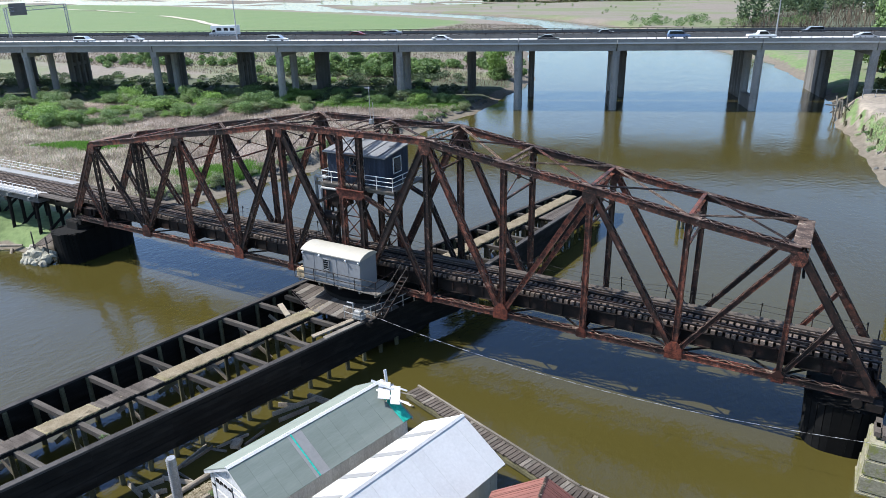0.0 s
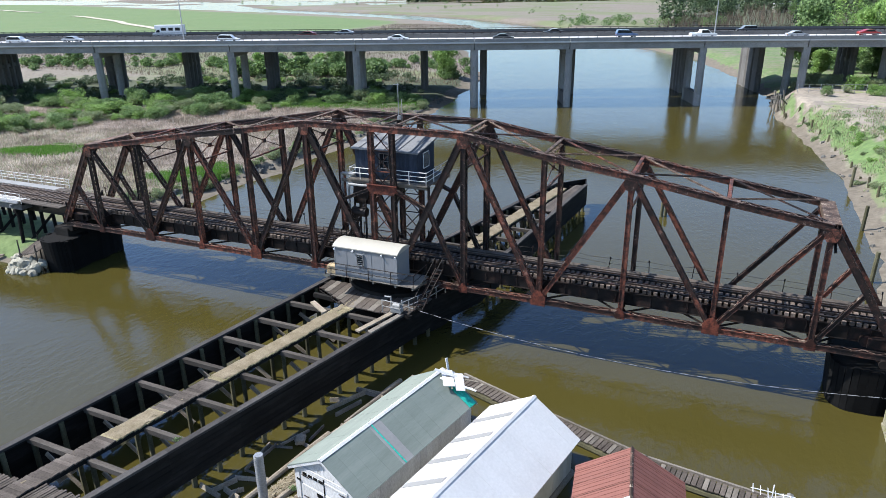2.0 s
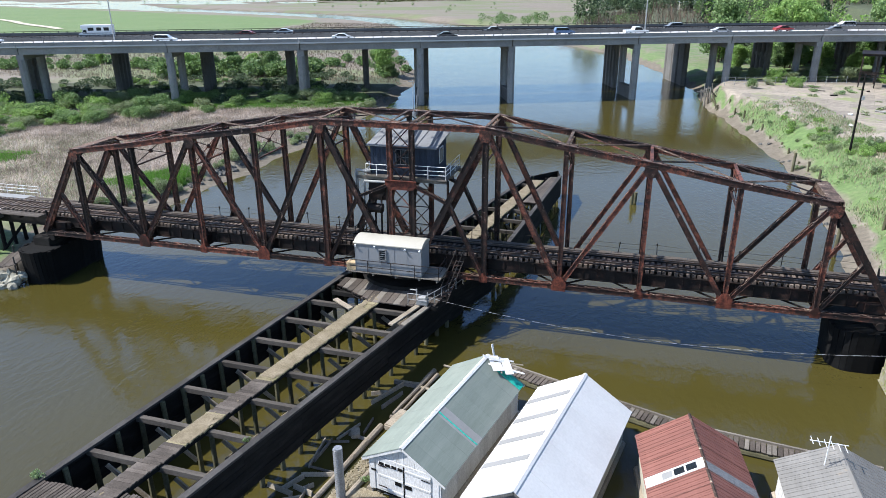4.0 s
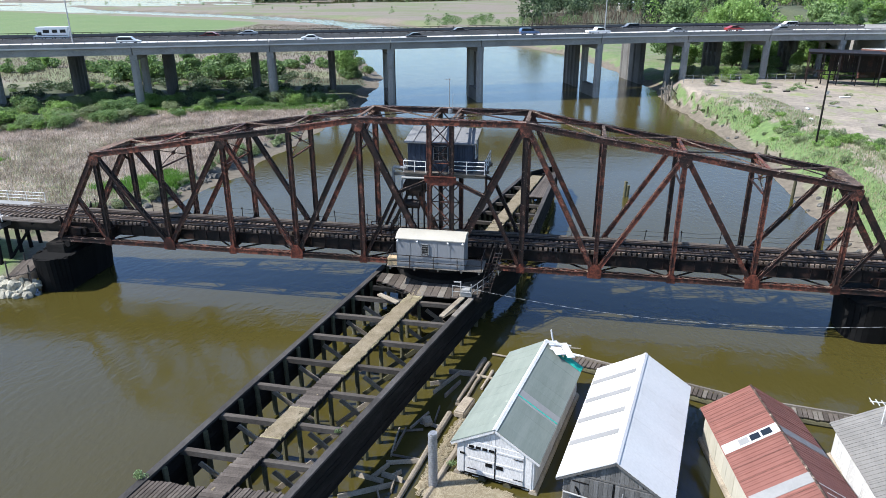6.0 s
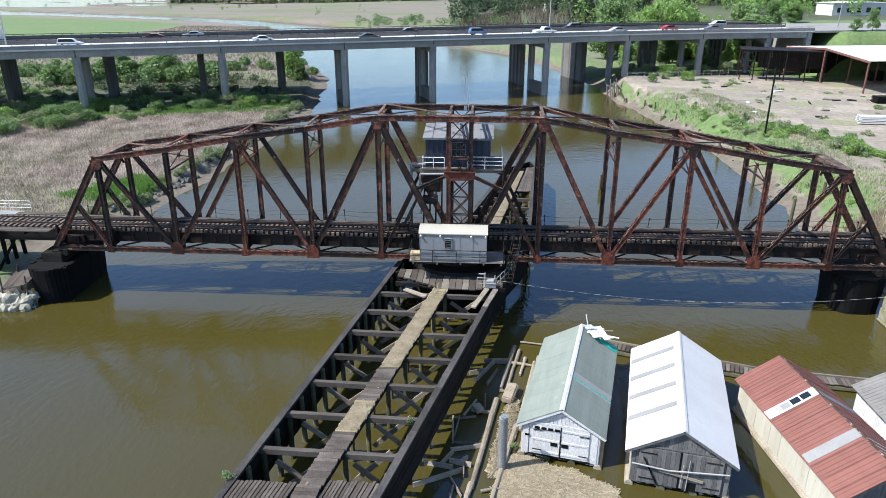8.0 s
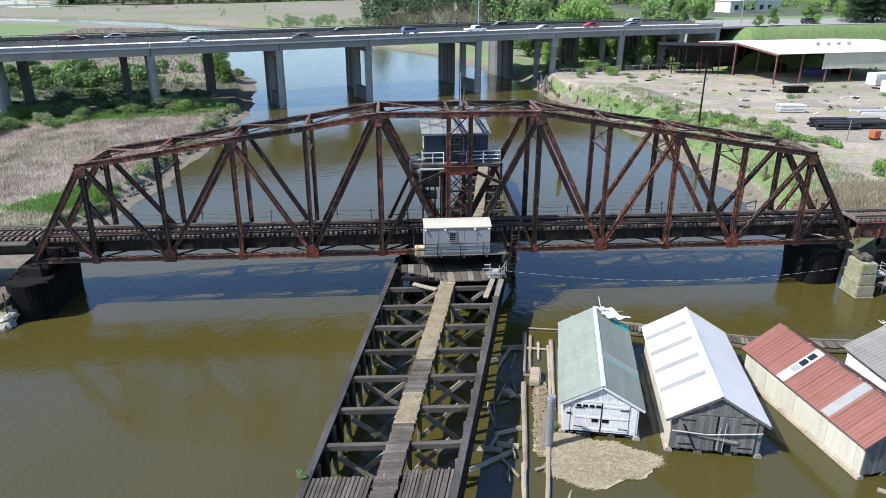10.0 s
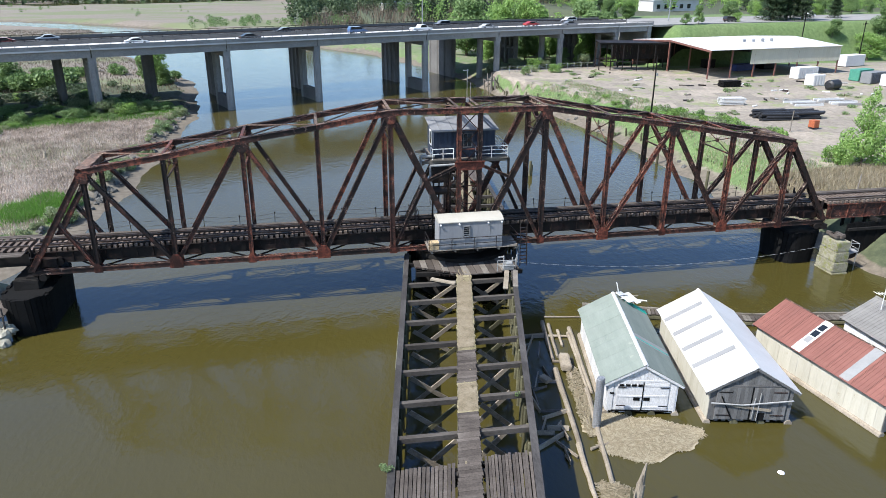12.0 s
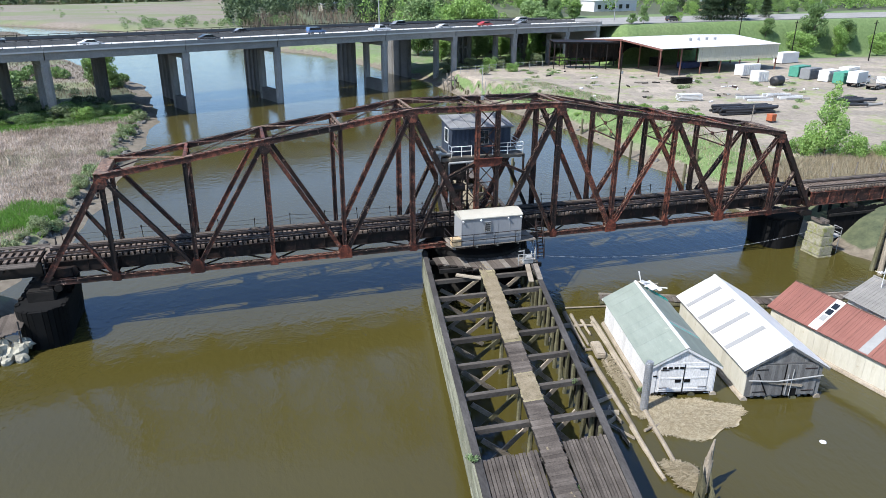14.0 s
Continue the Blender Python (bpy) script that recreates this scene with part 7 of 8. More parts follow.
# hedge of shrubs before and under the highway on the marsh side
k = 0
for x, y, s in ((-102.1, 40.5, 1.3), (-109.0, 39.4, 1.4), (-96.9, 45.6, 1.1), (-95.4, 53.7, 1.2), (-91.4, 59.1, 1.5), (-99.1, 60.5, 1.6), (-87.8, 65.2, 1.4), (-84.1, 68.4, 1.5), (-80.6, 70.7, 1.3), (-92.4, 67.1, 1.5), (-114.0, 41.2, 1.5),
                (-119.3, 47.7, 1.6), (-126.1, 52.3, 1.5), (-103.8, 53.2, 1.3), (-76.3, 73.1, 1.1), (-71.8, 76.5, 1.0), (-68.3, 83.1, 0.9), (-64.6, 85.4, 1.0), (-58.8, 87.6, 1.1), (-54.8, 89.8, 1.2), (-50.9, 92.1, 1.5), (-48.9, 89.0, 1.1), (-45.9, 93.3, 1.0),
                (-60.7, 94.9, 1.1), (-72.9, 89.0, 1.2), (-79.2, 84.3, 1.3), (-86.2, 79.7, 1.4), (-93.4, 77.1, 1.5), (-102.5, 70.7, 1.6), (-110.8, 63.8, 1.6), (-117.7, 61.4, 1.4), (-132.0, 56.9, 1.6), (-137.4, 49.2, 1.3), (-43.0, 95.5, 0.8)):
    bushes.put(k, x + rnd.uniform(-1, 1), y + rnd.uniform(-1, 1), s * rnd.uniform(0.8, 1.1), rnd.uniform(0, 360), 0, 0.75)
    for q, (wx, wy) in enumerate(((4, 2.5), (5, 3), (6, 4), (7, 3))):
        bushes.put(k + q + 1, x + rnd.uniform(-wx, wx), y + rnd.uniform(-wy, wy), s * rnd.uniform(0.35, 0.85), rnd.uniform(0, 360), 0, rnd.uniform(0.6, 0.9))
    k += 1
# low tangle in the shade of the decks
for i in range(70):
    x = rnd.uniform(-150, -48)
    p = off(x, rnd.uniform(2, 40))
    bushes.put(i, p.x, p.y, rnd.uniform(0.3, 0.75), rnd.uniform(0, 360), 0, 0.7)
# trees and shrubs beyond the highway, marsh side
for x, y, s in ((-107.4, 124.3, 0.7), (-102.2, 127.9, 0.85), (-96.1, 128.1, 0.8), (-91.8, 131.9, 0.9), (-86.3, 131.6, 0.85), (-80.5, 134.4, 0.75), (-76.3, 131.4, 0.6), (-99.7, 134.1, 0.8), (-89.0, 138.6, 0.8), (-52.0, 135.0, 1.05), (-55.5, 138.0, 0.8), (-49.5, 133.0, 0.6), (-150.8, 139.1, 0.6), (-185.2, 126.8, 0.7), (-189, 128, 0.6)):
    trees.put(k, x, y, s, rnd.uniform(0, 360), -0.6)
    k += 1
# marsh edge along the mud
for i in range(60):
    y = rnd.uniform(14, 92)
    d = rnd.uniform(3.2, 5.2)
    xx = bank_x(y, d, -70, -25, 0.4)
    low.put(rnd.choice((0, 0, 2)), xx, y, rnd.uniform(0.5, 1.1), rnd.uniform(0, 360))
# yard bank
for i in range(46):
    y = rnd.uniform(12, 98)
    d = rnd.uniform(2.0, 10.5)
    xx = bank_x(y, d, 70, 22, -0.4)
    low.put(rnd.choice((1, 2, 2, 0)), xx, y, rnd.uniform(0.4, 0.8), rnd.uniform(0, 360), -0.35)
for x, y, s in ((48.0, 63.1, 1.0), (50.5, 57.8, 1.2), (53.0, 52.5, 1.1), (55.3, 47.2, 1.2), (56.7, 42.8, 1.3), (58.6, 38.5, 1.1), (46.2, 69.6, 0.9), (43.8, 76.2, 0.8), (52.0, 55.7, 1.0), (49.0, 59.9, 0.9)):
    for q in range(5):
        low.put((1, 2, 0, 1, 1)[q], x + rnd.uniform(-2, 3), y + rnd.uniform(-2.5, 2.5), s * rnd.uniform(0.7, 1.2), rnd.uniform(0, 360), -0.3)
# the single tree on the yard side by the railway and shrubs under it
lone = plant("tree", "young leafy tree with a ragged tapering green crown", "tree", 47, 10.6, 4.0, 9500, 0.2, LEAF_BRIGHT, 0.16, 0.06, 6, 0.9)
cv, cf = leaf_cloud(48, [(math.cos(2.4 * i) * q, math.sin(2.4 * i) * q, z, r, 0.95) for i, (q, z, r) in enumerate(
    ((2.6, 1.4, 1.7), (2.9, 1.7, 1.8), (2.5, 2.2, 1.9), (2.7, 1.5, 1.7), (2.2, 3.2, 1.7), (1.9, 4.0, 1.7), (2.1, 3.5, 1.6), (1.6, 5.0, 1.6), (1.5, 5.6, 1.4), (1.3, 6.4, 1.3), (1.0, 7.2, 1.2), (0.8, 8.2, 1.0), (0.5, 9.2, 0.8), (0.2, 10.1, 0.6)))], 9000, 0.19)
lone.children[0].data = arrays("crown", cv, cf, LEAF_BRIGHT)
lone.matrix_world = pose(59.5, 18.6, ground_z(59.5, 18.6) - 0.2, 0, 0, 30) @ Matrix.Diagonal((0.86, 0.86, 1.02, 1))
for x, y, s in ((63.0, 16.5, 0.95), (66.5, 15.0, 0.85), (70.5, 14.5, 1.0), (75.0, 13.8, 1.1), (79.2, 13.9, 1.2), (57.0, 20.5, 0.7), (84.4, 14.8, 1.3), (90.5, 15.9, 1.4)):
    bushes.put(1, x, y, s, rnd.uniform(0, 360))


def blades(name, label, category, seed, n, where, mat, height, width, kind="stuff"):
    """Upright tapering blades on the ground, in clumps, wherever where(x, y) allows."""
    r = np.random.RandomState(seed)
    x, y = where(r, n)
    z, d, s = land(x, y)
    keep = (z > 0.45)
    x, y, z = x[keep], y[keep], z[keep]
    n = len(x)
    h = height * r.uniform(0.45, 1.2, n)
    a = r.rand(n) * 2 * np.pi
    lean = 0.35 * h
    la = r.rand(n) * 2 * np.pi
    dx, dy = np.cos(a) * width * r.uniform(0.6, 1.4, n), np.sin(a) * width * r.uniform(0.6, 1.4, n)
    v = np.stack([np.stack([x - dx, y - dy, z - 0.05], -1), np.stack([x + dx, y + dy, z - 0.05], -1), np.stack([x + lean * np.cos(la), y + lean * np.sin(la), z + h], -1)], 1).reshape(-1, 3)
    return tagged(new(name, arrays(name, v, np.arange(3 * n).reshape(-1, 3), mat)), label, category, kind=kind)


def marsh_where(r, n):
    x, y = r.uniform(-135, -36, n), r.uniform(4, 92, n)
    d, s = shore(x, y)
    ok = (d > 4.6) & (r.rand(n) < np.clip(1.2 - (np.hypot(x + 45, y - 30) / 140), 0.2, 1)) & (y < hw_y(x) - 2) & ((y > 7) | (x < -60))
    return x[ok], y[ok]


def bank_where(r, n):
    x, y = r.uniform(26, 75, n), r.uniform(-2, 100, n)
    d, s = shore(x, y)
    z = land(x, y)[0]
    ok = (d > 1.2) & (z < 4.25) & (z > 1.0) & (d < 16) & (y > 7) & (wobble(x, y, 2.6) + 0.5 * wobble(y, x, 0.9) + r.uniform(-0.5, 0.5, n) > -0.15)
    return x[ok], y[ok]


def green_where(r, n):
    parts = []
    for cx, cy, rx, ry, turn in ((-47, 27, 6.5, 6, 0), (-57, 86, 30, 4.5, 22), (-83, 30, 8, 3.5, 30), (-59, -5, 9, 5, 0)):
        a, q = r.rand(n // 4) * 2 * np.pi, np.sqrt(r.rand(n // 4))
        q = q * (0.8 + 0.25 * np.sin(3 * a + cx) + 0.15 * np.sin(7 * a + cy)) + 0.12 * r.randn(n // 4) * q
        u, v = rx * q * np.cos(a), ry * q * np.sin(a)
        c, s = math.cos(radians(turn)), math.sin(radians(turn))
        parts.append(np.stack([cx + c * u - s * v, cy + s * u + c * v]))
    p = np.concatenate(parts, 1)
    ok = np.abs(p[1] - MIDY) > 3.3
    return p[0][ok], p[1][ok]


blades("reeds", "tall dead brown reeds covering the marsh", "reeds", 1, 260000, marsh_where, REED, 0.5, 0.05)
blades("marsh_grass", "fresh green grass along the marsh edge", "grass", 2, 70000, green_where, GRASS_LUSH, 0.6, 0.05)
blades("bank_grass", "pale green grass on the yard's bank", "grass", 3, 100000, bank_where, GRASS, 0.36, 0.05)
blades("bank_straw", "dry straw among the grass of the yard's bank", "grass", 13, 50000, bank_where, STRAW, 0.45, 0.05)



def dry_where(r, n):
    x, y = r.uniform(38, 110, n), r.uniform(4.5, 19, n)
    ok = (land(x, y)[0] > 1.5) & (y < 17 + 0.12 * np.clip(x - 60, 0, 60))
    return x[ok], y[ok]


blades("dry_grass", "tall bleached dry grass beside the railway", "grass", 14, 60000, dry_where, STRAW, 0.9, 0.05)

# ---- far woods and hills ----
def woods(name, label, seed, spots, mat, h, r, quads, size):
    rr = np.random.RandomState(seed)
    vs = []
    for (x, y, s) in spots:
        n = quads
        d = rr.randn(n, 3)
        d /= np.linalg.norm(d, axis=1, keepdims=True)
        t = rr.rand(n)
        rad = r * s * (1 - t) ** 0.7 * (0.5 + 0.5 * rr.rand(n)) if mat is LEAF_DARK else r * s * np.sqrt(np.clip(1 - (2 * t - 1) ** 2, 0.05, 1)) * np.sqrt(rr.rand(n)) * (0.75 + 0.35 * rr.rand(n))
        a = rr.rand(n) * 2 * np.pi
        gz = ground_z(x, y)
        c = np.stack([x + rad * np.cos(a), y + rad * np.sin(a), gz + h * s * (0.08 + 0.92 * t)], -1)
        u = rr.randn(n, 3)
        u /= np.linalg.norm(u, axis=1, keepdims=True)
        w = np.cross(u, rr.randn(n, 3))
        w /= np.linalg.norm(w, axis=1, keepdims=True)
        sz = size * s * rr.uniform(0.5, 1.2, (n, 1))
        vs.append(np.stack([c - u * sz, c - w * sz * 0.6, c + u * sz, c + w * sz * 0.6], 1).reshape(-1, 3))
    v = np.concatenate(vs)
    tagged(new(name, arrays(name, v, np.arange(len(v)).reshape(-1, 4), mat)), label, "trees", kind="stuff")


r2 = random.Random(77)
spots = []
while len(spots) < 1100:
    x, y = r2.uniform(-20, 640), r2.uniform(300, 700)
    if y > 342 + 0.05 * x + 14 * math.sin(x / 25) and x > -40 + 0.1 * (y - 340):
        spots.append((x, y, r2.uniform(0.7, 1.25)))
woods("far_woods", "dense mixed woods beyond the highway", 5, spots, LEAF_WOODS, 17, 4.6, 200, 1.0)
spots = []
while len(spots) < 380:
    x, y = r2.uniform(40, 520), r2.uniform(262, 640)
    if y > 285 + 0.1 * x:
        spots.append((x, y, r2.uniform(0.45, 1.0)))
woods("far_broadleaf_woods", "lighter broadleaved trees at the edge of the woods", 6, spots, LEAF, 12, 4.4, 190, 0.75)
spots = []
while len(spots) < 560:
    x = r2.uniform(45, 480)
    y = float(hw_y(x)) + 42 + 150 * r2.random()
    if not (88 < x < 150 and y < float(hw_y(x)) + 62) and not (x >= 150 and y < float(hw_y(x)) + 50) and not (x < 60 and y < 240):
        spots.append((x, y, r2.uniform(0.45, 1.05)))
woods("roadside_trees", "leafy green trees along the road and behind the shops", 16, spots, LEAF_BRIGHT, 11, 4.2, 220, 0.6)
spots = []
while len(spots) < 260:
    x = r2.uniform(40, 480)
    y = float(hw_y(x)) + 60 + 170 * r2.random()
    if not (165 < x < 250 and y < 300) and y > 240:
        spots.append((x, y, r2.uniform(0.6, 1.2)))
woods("roadside_conifers", "dark conifers behind the road", 17, spots, LEAF_DARK, 15, 3.2, 240, 0.6)
spots = [(r2.uniform(-700, -60), 0, r2.uniform(0.2, 0.6)) for i in range(70)]
spots = [(x, 360 - 0.45 * x + r2.uniform(20, 300), s) for x, y, s in spots] + [(r2.uniform(-75, 15), r2.uniform(318, 365), r2.uniform(0.3, 0.85)) for i in range(70)]
woods("far_marsh_scrub", "scattered scrub across the far marsh", 7, spots, LEAF, 5, 3.6, 300, 0.35)
spots = []
for i in range(60):
    u = r2.random()
    spots.append((-113 + 42 * u + r2.uniform(-2, 2), 121 + 11 * u + r2.uniform(-4, 6), r2.uniform(0.9, 1.9)))
for i in range(70):
    u = r2.random()
    spots.append((-205 + 140 * u + r2.uniform(-2, 2), 116 + 36 * u + r2.uniform(-4, 4), r2.uniform(0.5, 1.3)))
for i in range(40):
    x = r2.uniform(-210, -48)
    spots.append((x, r2.uniform(122, 175) + 0.12 * (x + 50), r2.uniform(0.5, 1.3)))
# scrub in dark leaves, which also deepens the decks' shadow
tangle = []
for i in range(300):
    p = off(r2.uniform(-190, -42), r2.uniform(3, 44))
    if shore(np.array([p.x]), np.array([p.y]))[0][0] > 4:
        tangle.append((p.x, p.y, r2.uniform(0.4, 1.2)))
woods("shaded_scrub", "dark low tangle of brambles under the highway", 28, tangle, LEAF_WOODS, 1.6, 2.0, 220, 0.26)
woods("marsh_scrub", "low green scrub on the marsh beyond the highway", 27, spots, LEAF, 2.4, 2.0, 420, 0.3)
spots = []
for i in range(900):
    a, q = radians(r2.uniform(-24, 40)), r2.uniform(760, 960)
    spots.append((q * math.sin(a), q * math.cos(a) - 50, r2.uniform(0.6, 1.1)))
woods("far_shore_woods", "dark wooded shore far across the marsh", 8, spots, LEAF_WOODS, 17, 9, 60, 2.4)


def bare_where(r, n):
    return r.uniform(-15, 190, n), r.uniform(285, 420, n)


blades("bare_trees", "leafless grey swamp trees at the edge of the woods", "trees", 9, 5200, bare_where, BRUSHWOOD, 6.5, 0.12)


def far_marsh_where(r, n):
    x, y = r.uniform(-330, -20, n), r.uniform(110, 330, n)
    d, s = shore(x, y)
    ok = (d > 3) & (y > hw_y(x) + 30) & (s < 0) & ~((x < -165) & (y > 180))
    return x[ok], y[ok]


blades("far_reeds", "dead brown reeds on the marsh beyond the highway", "reeds", 10, 120000, far_marsh_where, REED_FAR, 0.8, 0.09)


# ---- the yard ----
YZ = 4.2
shed = thing("open_shed", "long steel shed with a white roof and open sides", "shed", at=(83.2, 98.7, YZ), turn=8.8)
L, W, E1, R1 = 42.0, 32.0, 6.9, 8.1
for s in (0, 1):
    for i in range(22):
        b = bmesh.new()
        x = (i + 0.5) * L / 22
        y0, y1 = (W / 2, -0.6) if s == 0 else (W / 2, W + 0.6)
        f = frame_of((x, y0, R1), (x, y1, E1), (1, 0, 0))
        ln = math.hypot(y1 - y0, R1 - E1)
        block(b, (x, (y0 + y1) / 2, (R1 + E1) / 2), (ln, L / 22 - 0.02, 0.1), f)
        part("roof_sheet", b, WHITEROOF, shed)
b = bmesh.new()
beam(b, (0, -0.6, E1 - 0.25), (0, W / 2, R1 - 0.25), 0.2, 0.45, (1, 0, 0))
beam(b, (0, W + 0.6, E1 - 0.25), (0, W / 2, R1 - 0.25), 0.2, 0.45, (1, 0, 0))
part("gable_rafter", b, SHED_STEEL, shed)
for x in (0.15, 7, 14, 21, 28, 35, 41.7):
    for y in (0, W / 2, W):
        b = bmesh.new()
        block(b, (x, y, (E1 + (R1 - E1) * (y == W / 2)) / 2), (0.28, 0.28, E1 + (R1 - E1) * (y == W / 2) - 0.1))
        part("post", b, SHED_STEEL, shed)
for i in range(48):
    b = bmesh.new()
    block(b, (13.0 + i * 0.61, -0.1, 5.0), (0.57, 0.1, 3.6))
    block(b, (13.0 + i * 0.61, -0.17, 5.0), (0.2, 0.08, 3.6))
    part("wall_panel", b, SHED_WALL, shed)
b = bmesh.new()
block(b, (41.9, W / 2, 4.8), (0.12, W, 4.0))
part("end_wall", b, SHED_WALL, shed)
for i, x in enumerate((18, 21, 24, 27)):
    b = bmesh.new()
    tube(b, (x, W * 0.28, R1 - 0.8), (x, W * 0.28, R1 + 0.1), 0.4, sides=8)
    tube(b, (x, W * 0.28, R1 + 0.1), (x, W * 0.28, R1 + 0.4), 0.6, 0.2, 8)
    part("roof_vent", b, GALV, shed)
# dark rear panels added to give the shade under the shed roof
for i in range(28):
    b = bmesh.new()
    block(b, (0.8 + i * 1.5, W, 3.2), (1.46, 0.1, 6.2))
    part("back_panel", b, RUST_DARK, shed)
frm = thing("lean_to_shed", "open rusty steel frame with a catwalk beside the shed", "shed", at=(63.6, 119.4, YZ), turn=-14)
for x in (0, 3, 6.2, 10, 14.5, 18.5):
    for y in (0, 7):
        b = bmesh.new()
        block(b, (x, y, 3.5), (0.24, 0.24, 7.0))
        part("post", b, RUST_DARK, frm)
for y in (0, 7):
    b = bmesh.new()
    block(b, (9.3, y, 6.9), (19, 0.2, 0.4))
    block(b, (6, y, 2.3), (12.5, 0.12, 0.2))
    part("beam", b, RUST_DARK, frm)
b = bmesh.new()
block(b, (9.3, 3.5, 7.15), (19.4, 7.8, 0.1))
part("roof", b, RUST_DARK, frm)
for i in range(15):
    b = bmesh.new()
    block(b, (5 + i * 1.0, 7.1, 4.6), (0.97, 0.08, 4.4))
    part("back_panel", b, RUST_DARK, frm)
b = bmesh.new()
railing(b, [(-0.2, -0.2, 2.4), (3.5, -0.2, 2.4)], 1.0, (0.5, 1.0), 0.05, 1.2)
part("railing", b, RUST_DARK, frm)
rnd = random.Random(31)


def boxy(name, label, category, x, y, sx, sy, sz, mat, turn=0, ribs=0, group="", z=YZ):
    ob = thing(name, label, category, at=(x, y, z), turn=turn, group=group)
    b = bmesh.new()
    block(b, (0, 0, sz / 2 + 0.12), (sx, sy, sz))
    bmesh.ops.bevel(b, geom=b.edges, offset=0.06, segments=1, affect="EDGES")
    part("body", b, mat, ob)
    for i in range(ribs):
        b = bmesh.new()
        block(b, (-sx / 2 + (i + 0.5) * sx / ribs, -sy / 2 - 0.03, sz / 2 + 0.12), (sx / ribs * 0.45, 0.07, sz * 0.86))
        part("rib", b, mat, ob)
    b = bmesh.new()
    for e in (-1, 1):
        block(b, (e * sx * 0.4, 0, 0.07), (0.2, sy * 0.95, 0.14))
    part("skid", b, RUST_DARK, ob)
    b = bmesh.new()
    block(b, (sx / 2 + 0.02, 0, sz / 2 + 0.1), (0.05, sy * 0.44, sz * 0.86))
    part("door", b, mat, ob)
    return ob


boxy("storage_container", "white ribbed storage container in the yard", "container", 108.5, 96.6, 7.0, 2.6, 2.7, WHITEROOF, 14, 10, "yard containers")
boxy("storage_cube", "white storage cube in the yard", "container", 102.7, 85.0, 3.4, 2.6, 2.5, WHITEROOF, 8, 4, "yard containers")
boxy("storage_container", "green ribbed storage container in the yard", "container", 120.3, 91.2, 6.1, 2.5, 2.6, GREENBOX, 20, 9, "yard containers")
boxy("storage_container", "green and white storage container in the yard", "container", 121.8, 78.2, 6.1, 2.5, 2.6, GREENBOX, 20, 9, "yard containers")
boxy("storage_container", "white ribbed storage container among others", "container", 121.2, 82.2, 6.1, 2.5, 2.6, WHITEROOF, 20, 9, "yard containers")
boxy("storage_container", "white ribbed storage container in the yard", "container", 131.0, 86.0, 6.1, 2.5, 2.6, WHITEROOF, 20, 9, "yard containers")
boxy("storage_container", "dull grey storage container in the yard", "container", 119.6, 86.6, 6.1, 2.5, 2.6, ROOFGREY, 20, 9, "yard containers")
boxy("office_trailer", "white office trailer with dark windows", "trailer", 139.0, 117.5, 8, 3, 3.0, WHITEROOF, 15, 0)
boxy("blue_tarp_stack", "dark blue covered stack under the shed", "stack", 102.2, 113.2, 7, 2.5, 1.6, BLUEBOX, 14, 0)
boxy("machine_crate", "dark machine crate under the shed roof", "crate", 96.1, 120.2, 3, 2.5, 2.2, RUST_DARK, 14, 0)
boxy("machine_crate", "dark steel machine crate by the wall", "crate", 111.0, 116.1, 4, 3, 2.6, RUST_DARK, 14, 0)
boxy("orange_hopper", "small faded orange hopper on legs", "hopper", 69.2, 41.0, 1.2, 1.2, 1.2, ORANGE, 10, 0, z=YZ + 0.2)
tank = thing("storage_tank", "black plastic storage tank lying on its side", "tank", at=(102.6, 78.6, YZ), turn=20)
b = bmesh.new()
tube(b, (-1.5, 0, 1.15), (1.5, 0, 1.15), 1.1, sides=20)
for e in (-1, 1):
    tube(b, (e * 1.5, 0, 1.15), (e * 1.75, 0, 1.15), 1.05, 0.6, 20)
part("shell", b, BLACKPIPE, tank)
for e in (-1, 1):
    b = bmesh.new()
    block(b, (e, 0, 0.2), (0.3, 2.0, 0.4))
    part("cradle", b, WOOD_GREY, tank)
stk = thing("board_stack", "stack of white painted boards on bearers", "stack", at=(68.8, 64.8, YZ), turn=-6)
for k in range(5):
    for j in range(3):
        b = bmesh.new()
        block(b, (rnd.uniform(-0.3, 0.3), -0.9 + j * 0.7, 0.3 + k * 0.27), (4.8, 0.45, 0.16))
        part("board", b, WHITEROOF, stk)
for e in (-2, 0, 2):
    b = bmesh.new()
    block(b, (e, -0.2, 0.08), (0.2, 2.2, 0.16))
    part("bearer", b, WOOD_GREY, stk)
pal = thing("pallet_stack", "dark stack of old pallets and sheets", "stack", at=(82.3, 87.2, YZ), turn=4)
for k in range(8):
    b = bmesh.new()
    block(b, (rnd.uniform(-0.1, 0.1), rnd.uniform(-0.1, 0.1), 0.1 + k * 0.17), (4.8, 2.2, 0.1))
    for e in (-2, 0, 2):
        block(b, (e, 0, 0.02 + k * 0.17), (0.25, 2.1, 0.08))
    part("pallet", b, WOOD_DARK, pal)
pipes = thing("pipe_pile", "pile of long black plastic pipes", "pipes", at=(70.9, 50.5, YZ))
for i in range(34):
    b = bmesh.new()
    x0, y0, z0 = (-6.0 if i % 2 else 0.2) + rnd.uniform(-0.6, 0.6), rnd.uniform(-2.4, 2.2), 0.28 + (i % 3) * 0.42
    ln, a = rnd.uniform(5.5, 6.5), rnd.uniform(-0.1, 0.12)
    tube(b, (x0, y0, z0), (x0 + ln * math.cos(a), y0 + ln * math.sin(a), z0), 0.26, sides=10)
    tube(b, (x0 - 0.01, y0, z0), (x0 + 0.02, y0, z0), 0.17, sides=10)
    part("pipe", b, BLACKPIPE, pipes)
